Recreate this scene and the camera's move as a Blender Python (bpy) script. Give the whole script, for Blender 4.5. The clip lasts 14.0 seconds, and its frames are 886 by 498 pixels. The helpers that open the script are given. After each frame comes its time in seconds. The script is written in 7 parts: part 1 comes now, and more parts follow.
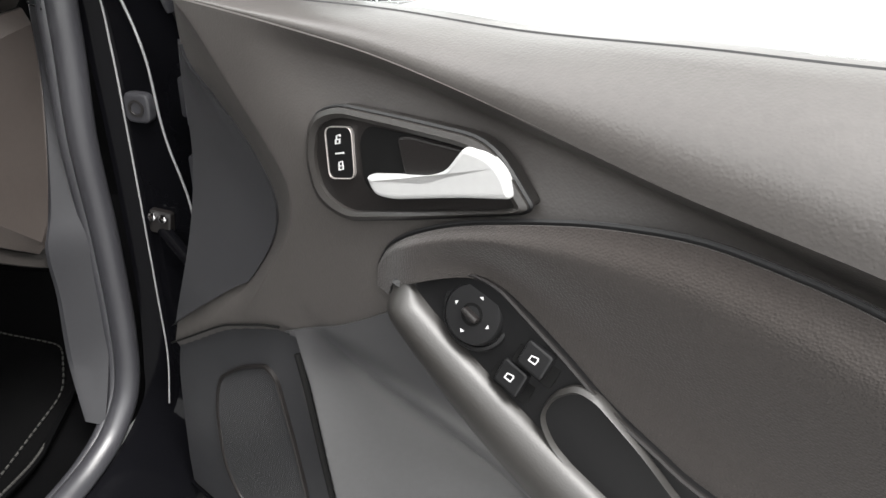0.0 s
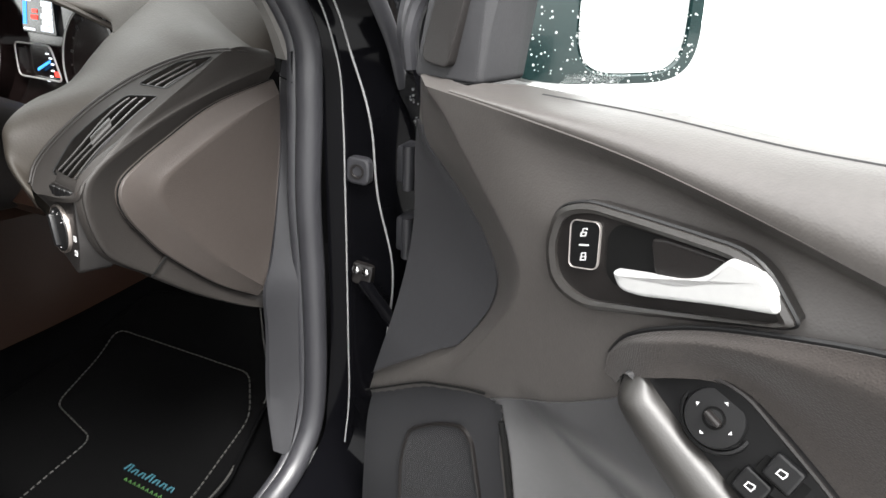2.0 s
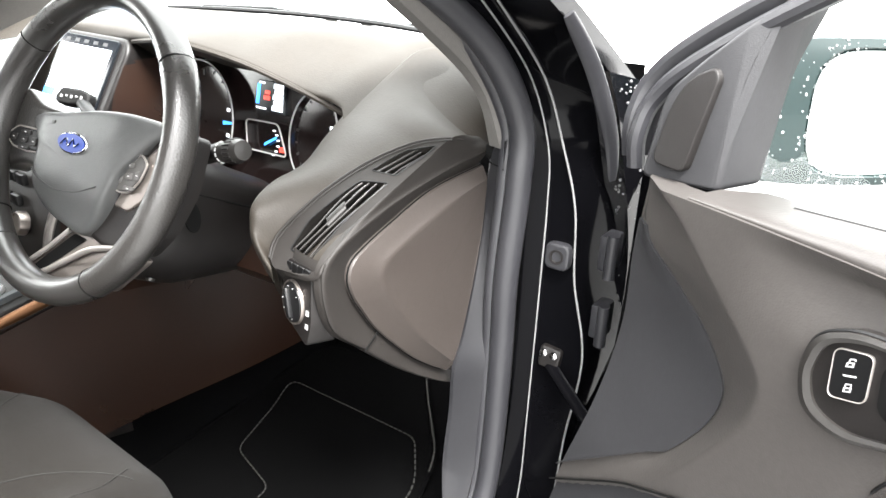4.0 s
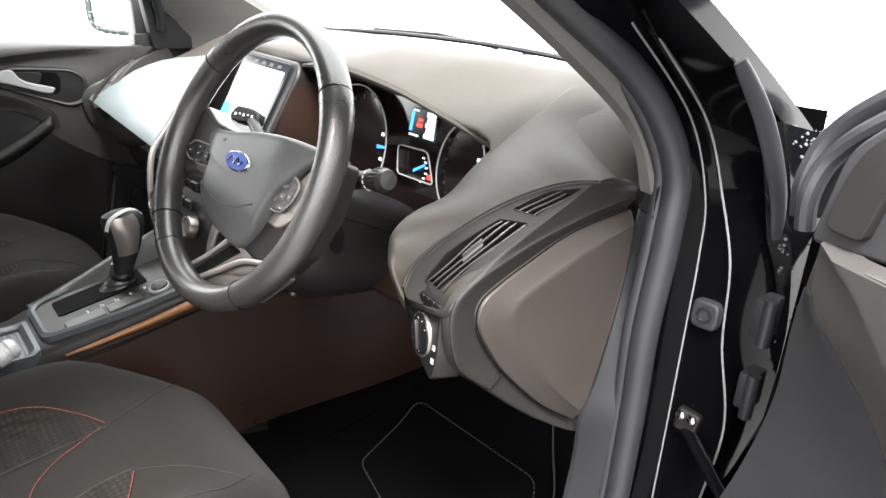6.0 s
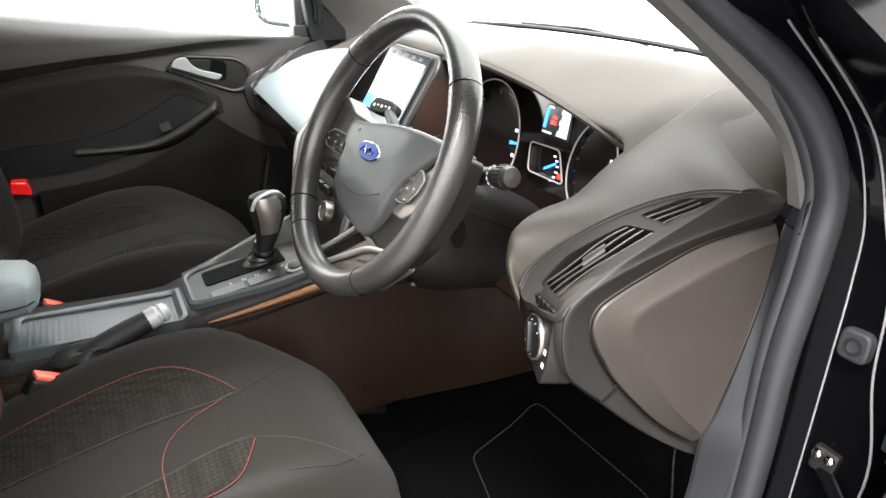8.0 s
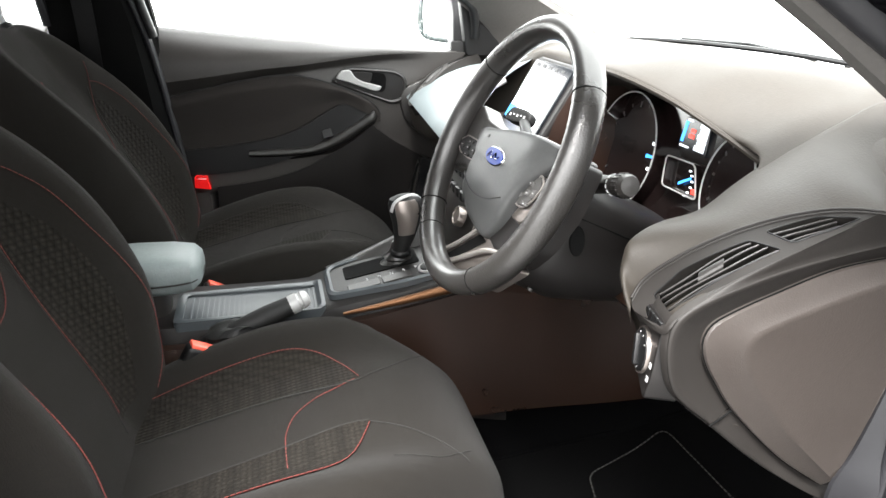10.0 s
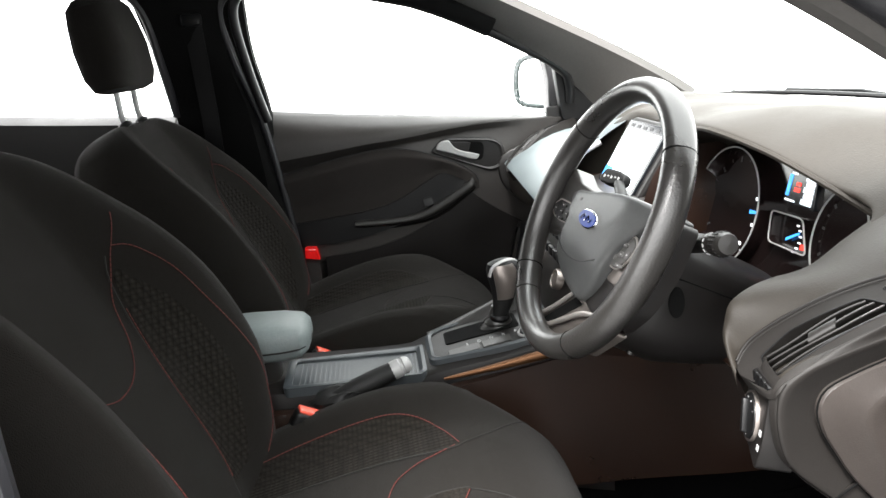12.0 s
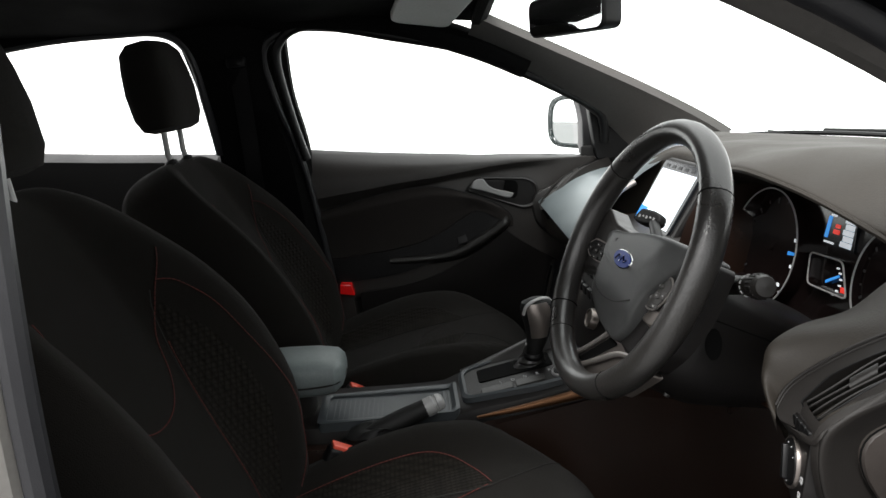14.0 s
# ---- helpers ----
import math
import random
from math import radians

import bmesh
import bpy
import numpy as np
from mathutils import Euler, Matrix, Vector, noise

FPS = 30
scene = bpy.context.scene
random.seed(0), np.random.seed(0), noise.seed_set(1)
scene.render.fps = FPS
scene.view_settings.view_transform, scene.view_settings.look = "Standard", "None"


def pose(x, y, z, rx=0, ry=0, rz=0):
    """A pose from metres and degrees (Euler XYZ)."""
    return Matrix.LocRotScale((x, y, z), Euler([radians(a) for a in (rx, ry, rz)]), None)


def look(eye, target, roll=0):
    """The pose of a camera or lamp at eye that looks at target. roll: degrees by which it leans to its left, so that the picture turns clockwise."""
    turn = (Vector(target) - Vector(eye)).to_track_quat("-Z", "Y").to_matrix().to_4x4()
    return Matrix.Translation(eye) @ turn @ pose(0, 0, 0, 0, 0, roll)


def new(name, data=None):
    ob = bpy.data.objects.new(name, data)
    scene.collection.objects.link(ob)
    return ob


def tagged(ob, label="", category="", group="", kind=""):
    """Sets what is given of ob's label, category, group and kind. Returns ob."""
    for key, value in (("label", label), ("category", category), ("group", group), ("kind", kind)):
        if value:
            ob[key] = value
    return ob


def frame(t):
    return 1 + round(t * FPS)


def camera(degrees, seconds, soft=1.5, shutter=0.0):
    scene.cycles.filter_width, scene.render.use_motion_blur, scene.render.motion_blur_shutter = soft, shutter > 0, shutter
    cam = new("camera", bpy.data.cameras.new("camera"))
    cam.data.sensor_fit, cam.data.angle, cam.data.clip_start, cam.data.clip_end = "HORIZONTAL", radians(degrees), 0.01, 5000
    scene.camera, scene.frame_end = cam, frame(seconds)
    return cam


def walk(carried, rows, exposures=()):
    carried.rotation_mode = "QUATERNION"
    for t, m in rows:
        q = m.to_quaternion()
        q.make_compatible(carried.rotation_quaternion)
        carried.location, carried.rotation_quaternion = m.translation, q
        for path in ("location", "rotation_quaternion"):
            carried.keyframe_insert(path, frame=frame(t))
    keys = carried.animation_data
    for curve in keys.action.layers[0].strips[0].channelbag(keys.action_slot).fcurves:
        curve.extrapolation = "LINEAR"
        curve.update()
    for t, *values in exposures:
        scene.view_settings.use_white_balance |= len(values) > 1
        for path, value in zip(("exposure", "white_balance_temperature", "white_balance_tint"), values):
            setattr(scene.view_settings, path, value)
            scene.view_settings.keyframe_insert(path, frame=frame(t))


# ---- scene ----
cam = camera(65.2, 14.0)
METRES, EYE, TILT, LEAN, TURN = 0.46, 1.25, -15.0, 0.0, 0.0
PATH = [
    (0, (1.381, -0.29, 1.07), (0.953, 1.393, 0.078), 3.2),
    (0.5, (1.37, -0.296, 1.072), (0.894, 1.381, 0.092), 3.7),
    (1, (1.347, -0.304, 1.08), (0.769, 1.35, 0.115), 3.2),
    (1.5, (1.324, -0.313, 1.09), (0.657, 1.325, 0.156), 3.0),
    (2, (1.294, -0.333, 1.111), (0.523, 1.277, 0.208), 2.7),
    (2.5, (1.269, -0.345, 1.122), (0.419, 1.239, 0.245), 2.5),
    (3, (1.242, -0.358, 1.135), (0.308, 1.193, 0.285), 2.7),
    (3.5, (1.221, -0.367, 1.142), (0.211, 1.154, 0.324), 2.6),
    (4, (1.197, -0.377, 1.151), (0.102, 1.102, 0.366), 2.0),
    (4.2, (1.193, -0.378, 1.153), (0.061, 1.08, 0.383), 2.2),
    (6.3, (1.187, -0.347, 1.168), (-0.258, 0.813, 0.413), 2.5),
    (6.5, (1.19, -0.345, 1.169), (-0.275, 0.786, 0.41), 2.5),
    (7, (1.187, -0.337, 1.172), (-0.33, 0.716, 0.404), 2.3),
    (7.5, (1.186, -0.336, 1.174), (-0.387, 0.627, 0.401), 2.5),
    (8, (1.191, -0.326, 1.168), (-0.434, 0.541, 0.388), 2.0),
    (8.2, (1.194, -0.321, 1.168), (-0.45, 0.504, 0.383), 2.1),
    (10.5, (1.241, -0.283, 1.156), (-0.597, 0.079, 0.457), -0.5),
    (11, (1.246, -0.278, 1.159), (-0.625, 0.001, 0.509), -2.0),
    (11.5, (1.248, -0.275, 1.163), (-0.649, -0.074, 0.562), -2.9),
    (12, (1.247, -0.275, 1.164), (-0.666, -0.11, 0.604), -3.7),
    (12.5, (1.253, -0.276, 1.167), (-0.676, -0.16, 0.653), -4.0),
    (13, (1.256, -0.279, 1.171), (-0.687, -0.22, 0.701), -4.1),
    (13.5, (1.256, -0.281, 1.171), (-0.692, -0.215, 0.723), -3.9),
    (14, (1.258, -0.28, 1.17), (-0.688, -0.199, 0.717), -3.7),
]
EXPOSURES = [(0.0, 0.35), (1.5, 0.45), (2.5, 0.85), (3.0, 1.05), (4.0, 1.4), (6.5, 0.95), (8.0, 1.05), (10.5, 1.2), (11.0, 1.15), (11.5, 0.95), (12.5, 0.25), (13.0, -0.45), (13.5, -0.9), (14.0, -0.9)]
walk(cam, [(t, look(eye, target, roll)) for t, eye, target, roll in PATH], EXPOSURES)

# ---- light: a bright white hall, overcast and even ----
world = bpy.data.worlds.new("white_hall_light")
scene.world = world
world.use_nodes = True
WN = world.node_tree.nodes
WL = world.node_tree.links
WN["Background"].inputs["Strength"].default_value = 5.4
wc = WN.new("ShaderNodeTexCoord")
wd = WN.new("ShaderNodeVectorMath")
wd.operation = "DOT_PRODUCT"
wd.inputs[1].default_value = (-0.22, -0.28, 0.934)
wr = WN.new("ShaderNodeValToRGB")
wm = WN.new("ShaderNodeMapRange")
WL.new(wc.outputs["Generated"], wd.inputs[0])
WL.new(wd.outputs["Value"], wm.inputs["Value"])
wm.inputs["From Min"].default_value, wm.inputs["From Max"].default_value = -1.0, 1.0
ramp_e = wr.color_ramp.elements
ramp_e[0].position, ramp_e[0].color = 0.10, (0.02, 0.02, 0.02, 1)
ramp_e[1].position, ramp_e[1].color = 1.0, (0.88, 0.88, 0.88, 1)
for spot, level in ((0.40, 0.04), (0.49, 0.34), (0.56, 0.62), (0.80, 0.84)):
    ramp_e.new(spot).color = (level, level, level * 0.995, 1)
WL.new(wm.outputs[0], wr.inputs[0])
WL.new(wr.outputs["Color"], WN["Background"].inputs["Color"])
sun_data = bpy.data.lights.new("hall_light", "SUN")
sun_data.energy, sun_data.angle, sun_data.color = 10.0, radians(24), (1.0, 0.98, 0.955)
sun = new("hall_light", sun_data)
sun.matrix_world = look((1.6, -0.6, 3.5), (0.4, 0.2, 0.8))
tagged(sun, kind="structure")

# ---- materials ----
def material(name, color, rough=0.5, metal=0.0, grain=0.0, grain_scale=500.0, mottle=0.12, coat=0.0, kind="noise",
             spec=0.5, emit=None, sheen=0.0, stretch=None):
    """A surface with mottling at two scales, uneven gloss and a fine relief in metres."""
    m = bpy.data.materials.new(name)
    m.use_nodes = True
    nt = m.node_tree
    b = nt.nodes["Principled BSDF"]
    tc = nt.nodes.new("ShaderNodeTexCoord")
    src = tc.outputs["Object"]
    if stretch:
        mp = nt.nodes.new("ShaderNodeMapping")
        mp.inputs["Scale"].default_value = stretch
        nt.links.new(src, mp.inputs["Vector"])
        src = mp.outputs["Vector"]
    big = nt.nodes.new("ShaderNodeTexNoise")
    big.inputs["Scale"].default_value, big.inputs["Detail"].default_value = 9.0, 5.0
    small = nt.nodes.new("ShaderNodeTexNoise")
    small.inputs["Scale"].default_value, small.inputs["Detail"].default_value = 160.0, 3.0
    for n in (big, small):
        nt.links.new(src, n.inputs["Vector"])
    mix = nt.nodes.new("ShaderNodeMath")
    mix.operation = "ADD"
    nt.links.new(big.outputs["Fac"], mix.inputs[0])
    nt.links.new(small.outputs["Fac"], mix.inputs[1])
    ramp = nt.nodes.new("ShaderNodeMapRange")
    ramp.inputs["From Min"].default_value, ramp.inputs["From Max"].default_value = 0.6, 1.4
    ramp.inputs["To Min"].default_value, ramp.inputs["To Max"].default_value = 1 - mottle, 1 + mottle
    nt.links.new(mix.outputs[0], ramp.inputs["Value"])
    tint = nt.nodes.new("ShaderNodeVectorMath")
    tint.operation = "SCALE"
    tint.inputs[0].default_value = color
    nt.links.new(ramp.outputs[0], tint.inputs["Scale"])
    nt.links.new(tint.outputs[0], b.inputs["Base Color"])
    rr = nt.nodes.new("ShaderNodeMapRange")
    rr.inputs["From Min"].default_value, rr.inputs["From Max"].default_value = 0.3, 0.7
    rr.inputs["To Min"].default_value, rr.inputs["To Max"].default_value = rough * 0.88, min(1.0, rough * 1.12)
    nt.links.new(big.outputs["Fac"], rr.inputs["Value"])
    nt.links.new(rr.outputs[0], b.inputs["Roughness"])
    b.inputs["Metallic"].default_value = metal
    b.inputs["Specular IOR Level"].default_value = spec
    b.inputs["Coat Weight"].default_value = coat
    b.inputs["Coat Roughness"].default_value = 0.04
    b.inputs["Sheen Weight"].default_value = sheen
    if emit:
        b.inputs["Emission Color"].default_value = (*emit[:3], 1)
        b.inputs["Emission Strength"].default_value = emit[3]
    if grain:
        if kind == "leather":
            tex = nt.nodes.new("ShaderNodeTexVoronoi")
            tex.feature = "SMOOTH_F1"
            out = tex.outputs["Distance"]
        elif kind == "weave":
            tex = nt.nodes.new("ShaderNodeTexVoronoi")
            tex.feature = "F1"
            tex.inputs["Randomness"].default_value = 0.65 if grain_scale > 200 else 0.15
            out = tex.outputs["Distance"]
        else:
            tex = nt.nodes.new("ShaderNodeTexNoise")
            tex.inputs["Detail"].default_value = 4.0
            out = tex.outputs["Fac"]
        if kind == "weave" and grain_scale < 200:
            cell = nt.nodes.new("ShaderNodeMapRange")
            cell.inputs["From Max"].default_value = 0.75
            cell.inputs["To Min"].default_value, cell.inputs["To Max"].default_value = 1.40, 0.40
            both = nt.nodes.new("ShaderNodeMath")
            both.operation = "MULTIPLY"
            nt.links.new(out, cell.inputs["Value"])
            nt.links.new(cell.outputs[0], both.inputs[0])
            nt.links.new(ramp.outputs[0], both.inputs[1])
            nt.links.new(both.outputs[0], tint.inputs["Scale"])
        tex.inputs["Scale"].default_value = grain_scale
        nt.links.new(src, tex.inputs["Vector"])
        bump = nt.nodes.new("ShaderNodeBump")
        bump.inputs["Strength"].default_value = 1.0
        bump.inputs["Distance"].default_value = grain
        nt.links.new(out, bump.inputs["Height"])
        nt.links.new(bump.outputs[0], b.inputs["Normal"])
    return m


M_PAD = material("soft_dash_pad", (0.0276, 0.0234, 0.0190), 0.60, spec=0.32, grain=0.0002, grain_scale=520, kind="leather")
M_TRIM = material("grained_door_plastic", (0.0387, 0.0356, 0.0336), 0.391, spec=0.4, grain=0.00014, grain_scale=560, kind="leather")
M_LOWER = material("smooth_lower_plastic", (0.01386, 0.01247, 0.0114), 0.413, spec=0.6, grain=0.0002, grain_scale=700)
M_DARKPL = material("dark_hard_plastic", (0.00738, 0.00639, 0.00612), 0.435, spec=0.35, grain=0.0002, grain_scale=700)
M_BLACKPL = material("black_switch_plastic", (0.0045, 0.0045, 0.0048), 0.40, spec=0.28, grain=0.0001, grain_scale=900)
M_INSERT = material("woven_door_fabric", (0.0181, 0.0153, 0.0139), 0.9, spec=0.2, grain=0.0005, grain_scale=560, kind="weave", sheen=0.1)
M_SEAT = material("seat_fabric", (0.0077, 0.0067, 0.0056), 0.95, grain=0.0006, grain_scale=900, kind="weave", spec=0.12, sheen=0.03)
M_SEATPAT = material("patterned_seat_fabric", (0.0121, 0.0105, 0.0086), 0.9, grain=0.0028, grain_scale=125, kind="weave", spec=0.12)
M_RED = material("red_thread", (0.0944, 0.0138, 0.0103), 0.8)
M_GREYTHREAD = material("grey_thread", (0.0108, 0.0102, 0.009), 0.8)
M_SEAM = material("dark_seat_seam", (0.008, 0.0075, 0.0065), 0.9)
M_PAINT = material("black_car_paint", (0.002, 0.002, 0.0025), 0.10, spec=0.06, mottle=0.05)
M_SEAL = material("rubber_door_seal", (0.0178, 0.0178, 0.0203), 0.391, grain=0.0002, grain_scale=800)
M_SEALER = material("pale_seam_sealer", (0.1764, 0.1764, 0.1764), 0.4)
M_SILVER = material("satin_silver", (0.3400, 0.3400, 0.3370), 0.5, metal=0.2, mottle=0.04)
M_SPOKE = material("smoked_satin_silver", (0.2431, 0.2155, 0.1989), 0.3, metal=0.8, mottle=0.05)
M_SPOKETRIM = material("satin_spoke_trim", (0.4095, 0.3802, 0.3608), 0.3, metal=0.7, mottle=0.05)
M_CHROME = material("chrome", (0.85, 0.85, 0.85), 0.08, metal=1.0, mottle=0.02)
M_LEATHER = material("black_wheel_leather", (0.0211, 0.0199, 0.0188), 0.3, spec=0.75, grain=0.00028, grain_scale=420, kind="leather")
M_SMOOTHLEATHER = material("smooth_wheel_leather", (0.0235, 0.0226, 0.0216), 0.29, spec=0.75, grain=0.00010, grain_scale=800, kind="leather")
M_AIRBAG = material("airbag_cover_plastic", (0.0512, 0.0523, 0.0523), 0.391, spec=0.6, grain=0.0003, grain_scale=700)
# dark plastic; the warm light of the footwell is put into its brown colour
M_BROWNLIT = material("brown_lit_lower_plastic", (0.0140, 0.0068, 0.0044), 0.30, spec=0.45, grain=0.0002, grain_scale=600)
# orange reflection on dark console trim, given as a bronze colour
M_BRONZEGLINT = material("bronze_glint_trim", (0.16, 0.075, 0.035), 0.36, metal=0.75)
M_ENDPANEL = material("warm_grey_end_panel", (0.0347, 0.0288, 0.0258), 0.416, spec=0.6, grain=0.0003, grain_scale=600)
M_CARPET = material("black_carpet", (0.00112, 0.00112, 0.00126), 1, grain=0.002, grain_scale=700, spec=0.03)
M_MAT = material("floor_mat_pile", (0.001092, 0.001092, 0.001176), 1, grain=0.002, grain_scale=900, spec=0.04)
M_HEADLINER = material("dark_headliner_cloth", (0.0036, 0.0036, 0.0036), 0.95, spec=0.1, grain=0.0005, grain_scale=900)
M_PILLAR = material("pillar_cloth_trim", (0.0660, 0.0620, 0.0581), 0.8, grain=0.0004, grain_scale=800)
M_VISOR = material("pale_visor_vinyl", (0.45, 0.47, 0.45), 0.6)
M_ARM = material("grey_armrest_leather", (0.1320, 0.1560, 0.1560), 0.5, grain=0.0004, grain_scale=500, kind="leather")
M_TRAY = material("blue_grey_tray_rubber", (0.0448, 0.0515, 0.0560), 0.405)
M_BLACKGLOSS = material("gloss_black_dial_face", (0.008, 0.0052, 0.005), 0.12, mottle=0.02)
M_DARKHOLE = material("dark_cavity", (0.003, 0.003, 0.003), 0.9, spec=0.1)
M_DOORDARK = material("smooth_dark_door_plastic", (0.0211, 0.0211, 0.0226), 0.396, spec=0.3, grain=0.0002, grain_scale=700)
M_RAIL = material("satin_rail_plastic", (0.0140, 0.0130, 0.0120), 0.46, spec=0.45, grain=0.0001, grain_scale=700)
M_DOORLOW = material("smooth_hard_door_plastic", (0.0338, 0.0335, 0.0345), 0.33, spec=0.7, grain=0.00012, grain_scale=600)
M_FLANK = material("dark_dash_flank_plastic", (0.0146, 0.0129, 0.0118), 0.55, spec=0.28, grain=0.0002, grain_scale=700)
M_FOOT = material("blue_grey_pillar_plastic", (0.0131, 0.0131, 0.0148), 0.42, spec=0.4, grain=0.00015, grain_scale=800)
M_PADGREY = material("grey_button_pad", (0.050, 0.048, 0.046), 0.35, spec=0.5)
M_PADKEY = material("grey_key", (0.075, 0.072, 0.070), 0.4, spec=0.5)
M_SLAT = material("satin_vent_slat", (0.016, 0.0148, 0.0138), 0.36, spec=0.5)
M_WHITEMARK = material("white_print", (0.384, 0.384, 0.384), 0.5, mottle=0.02)
M_GLOWWHITE = material("lit_white_print", (0.8, 0.8, 0.8), 0.5, mottle=0.02, emit=(0.9, 0.95, 1.0, 1.0))
M_DIMTICK = material("unlit_dial_print", (0.03, 0.03, 0.032), 0.5, mottle=0.02)
M_DIALRING = material("grey_dial_ring", (0.34, 0.33, 0.32), 0.35, metal=0.0, mottle=0.03)
M_GLOWBLUE = material("lit_blue_needle", (0.05, 0.3, 0.8), 0.4, mottle=0.02, emit=(0.05, 0.35, 1.0, 1.0))
M_GLOWRED = material("lit_red_symbol", (0.8, 0.03, 0.02), 0.4, mottle=0.02, emit=(1.0, 0.05, 0.03, 0.9))
M_SCREEN = material("lit_screen", (0.7, 0.75, 0.8), 0.2, mottle=0.02, emit=(0.85, 0.92, 1.0, 1.2))
M_SCREENDARK = material("dark_screen", (0.01, 0.012, 0.015), 0.15, mottle=0.02)
M_BLUEBADGE = material("blue_badge_enamel", (0.01, 0.035, 0.22), 0.3, spec=0.3, mottle=0.03)
M_BUCKLE = material("red_buckle_plastic", (0.75, 0.10, 0.06), 0.4, mottle=0.05)
# unlit reflector; a weak emission is added for the light it throws back
M_REFLECTOR = material("red_reflector_glow", (0.55, 0.01, 0.01), 0.15, coat=1.0, emit=(0.6, 0.01, 0.01, 0.25))
M_WETPAINT = material("wet_black_paint", (0.004, 0.004, 0.005), 0.08, coat=1.0, mottle=0.05, grain=0.0008, grain_scale=160)
M_GROUND = material("grey_hall_floor", (0.14, 0.14, 0.138), 0.6, grain=0.0004, grain_scale=200)
# wall white with emission added in place of the daylight it would return
M_WALL = material("white_hall_wall_glow", (0.86, 0.86, 0.86), 0.8, emit=(1.0, 1.0, 0.99, 2.6))
M_TEAL = material("dark_teal_mirror_shell", (0.006, 0.0156, 0.0156), 0.15, coat=0.3)
M_MIRROR = material("mirror_glass", (0.9, 0.92, 0.92), 0.02, metal=1.0, mottle=0.01)
M_TEALMARK = material("teal_print", (0.0015, 0.033, 0.045), 0.7)
M_GREENMARK = material("green_print", (0.015, 0.0525, 0.0075), 0.7)
M_BOOT = material("black_boot_leather", (0.006, 0.006, 0.006), 0.6, grain=0.0003, grain_scale=500, kind="leather", spec=0.3)
M_PILLARFACE = material("dark_grey_pillar_paint", (0.1250, 0.1200, 0.1125), 0.45)
M_DROP = material("water_beads", (0.42, 0.43, 0.43), 0.05, coat=1.0)
M_DROPDARK = material("dark_water_beads", (0.10, 0.10, 0.105), 0.05, coat=1.0)
M_TRIPLIGHT = material("grey_trip_page", (0.3, 0.32, 0.34), 0.3, mottle=0.02, emit=(0.85, 0.92, 1.0, 0.9))
M_PASSPANEL = material("pale_blue_grey_dash_panel", (0.1800, 0.2115, 0.2205), 0.33, metal=0.35, mottle=0.05, grain=0.0001)


def glass_material():
    m = bpy.data.materials.new("window_glass")
    m.use_nodes = True
    nt = m.node_tree
    nt.nodes.remove(nt.nodes["Principled BSDF"])
    out = nt.nodes["Material Output"]
    tr = nt.nodes.new("ShaderNodeBsdfTransparent")
    gl = nt.nodes.new("ShaderNodeBsdfGlossy")
    gl.inputs["Roughness"].default_value = 0.02
    mx = nt.nodes.new("ShaderNodeMixShader")
    tr.inputs["Color"].default_value = (0.93, 0.96, 0.95, 1)
    mx.inputs[0].default_value = 0.03
    nt.links.new(tr.outputs[0], mx.inputs[1])
    nt.links.new(gl.outputs[0], mx.inputs[2])
    nt.links.new(mx.outputs[0], out.inputs["Surface"])
    return m


M_GLASS = glass_material()

# ---- building helpers ----
def thing(name, base, label, category, group="", kind=""):
    ob = new(name)
    ob.empty_display_size = 0.05
    ob.location = base
    return tagged(ob, label, category, group, kind)


def finish(bm, mat, name, smooth=True, auto=35):
    bmesh.ops.recalc_face_normals(bm, faces=bm.faces[:])
    me = bpy.data.meshes.new(name)
    if smooth:
        for f in bm.faces:
            f.smooth = True
        lim = radians(auto)
        for e in bm.edges:
            if len(e.link_faces) == 2 and e.calc_face_angle(0) > lim:
                e.smooth = False
    bm.to_mesh(me)
    bm.free()
    me.materials.append(mat)
    return me


def part(name, bm, mat, parent=None, label="", smooth=True, auto=35):
    """One mesh object in world places, under a thing or a part."""
    ob = new(name, finish(bm, mat, name, smooth, auto))
    if parent:
        ob.parent = parent
        ob.matrix_parent_inverse = Matrix.Identity(4) if parent.parent else Matrix.Translation(-parent.location)
    if label:
        ob["label"] = label
    return ob


def solo(name, bm, mat, label, category, group="", kind="", smooth=True, auto=35):
    return tagged(part(name, bm, mat, None, "", smooth, auto), label, category, group, kind)


def merge_bm(*bms):
    out = bmesh.new()
    for b in bms:
        me = bpy.data.meshes.new("tmp")
        b.to_mesh(me)
        out.from_mesh(me)
        bpy.data.meshes.remove(me)
        b.free()
    return out


def spline(pts, per=8, closed=False):
    """A Catmull-Rom curve through the points."""
    P = [Vector(p) for p in pts]
    n = len(P)
    out = []
    for i in range(n if closed else n - 1):
        a, b, c, d = (P[(i + k) % n] if closed else P[min(max(i + k, 0), n - 1)] for k in (-1, 0, 1, 2))
        for j in range(per):
            t = j / per
            out.append(0.5 * ((2 * b) + (c - a) * t + (2 * a - 5 * b + 4 * c - d) * t * t + (3 * b - a - 3 * c + d) * t ** 3))
    if not closed:
        out.append(P[-1].copy())
    return out


def curve1(pts):
    """A smooth function y(x) through points, monotone in x."""
    xs = [p[0] for p in pts]
    ys = [p[1] for p in pts]

    def f(x):
        return float(np.interp(x, fx, fy))
    sp = spline([(a, b, 0) for a, b in pts], 10)
    fx = [v.x for v in sp]
    fy = [v.y for v in sp]
    return f


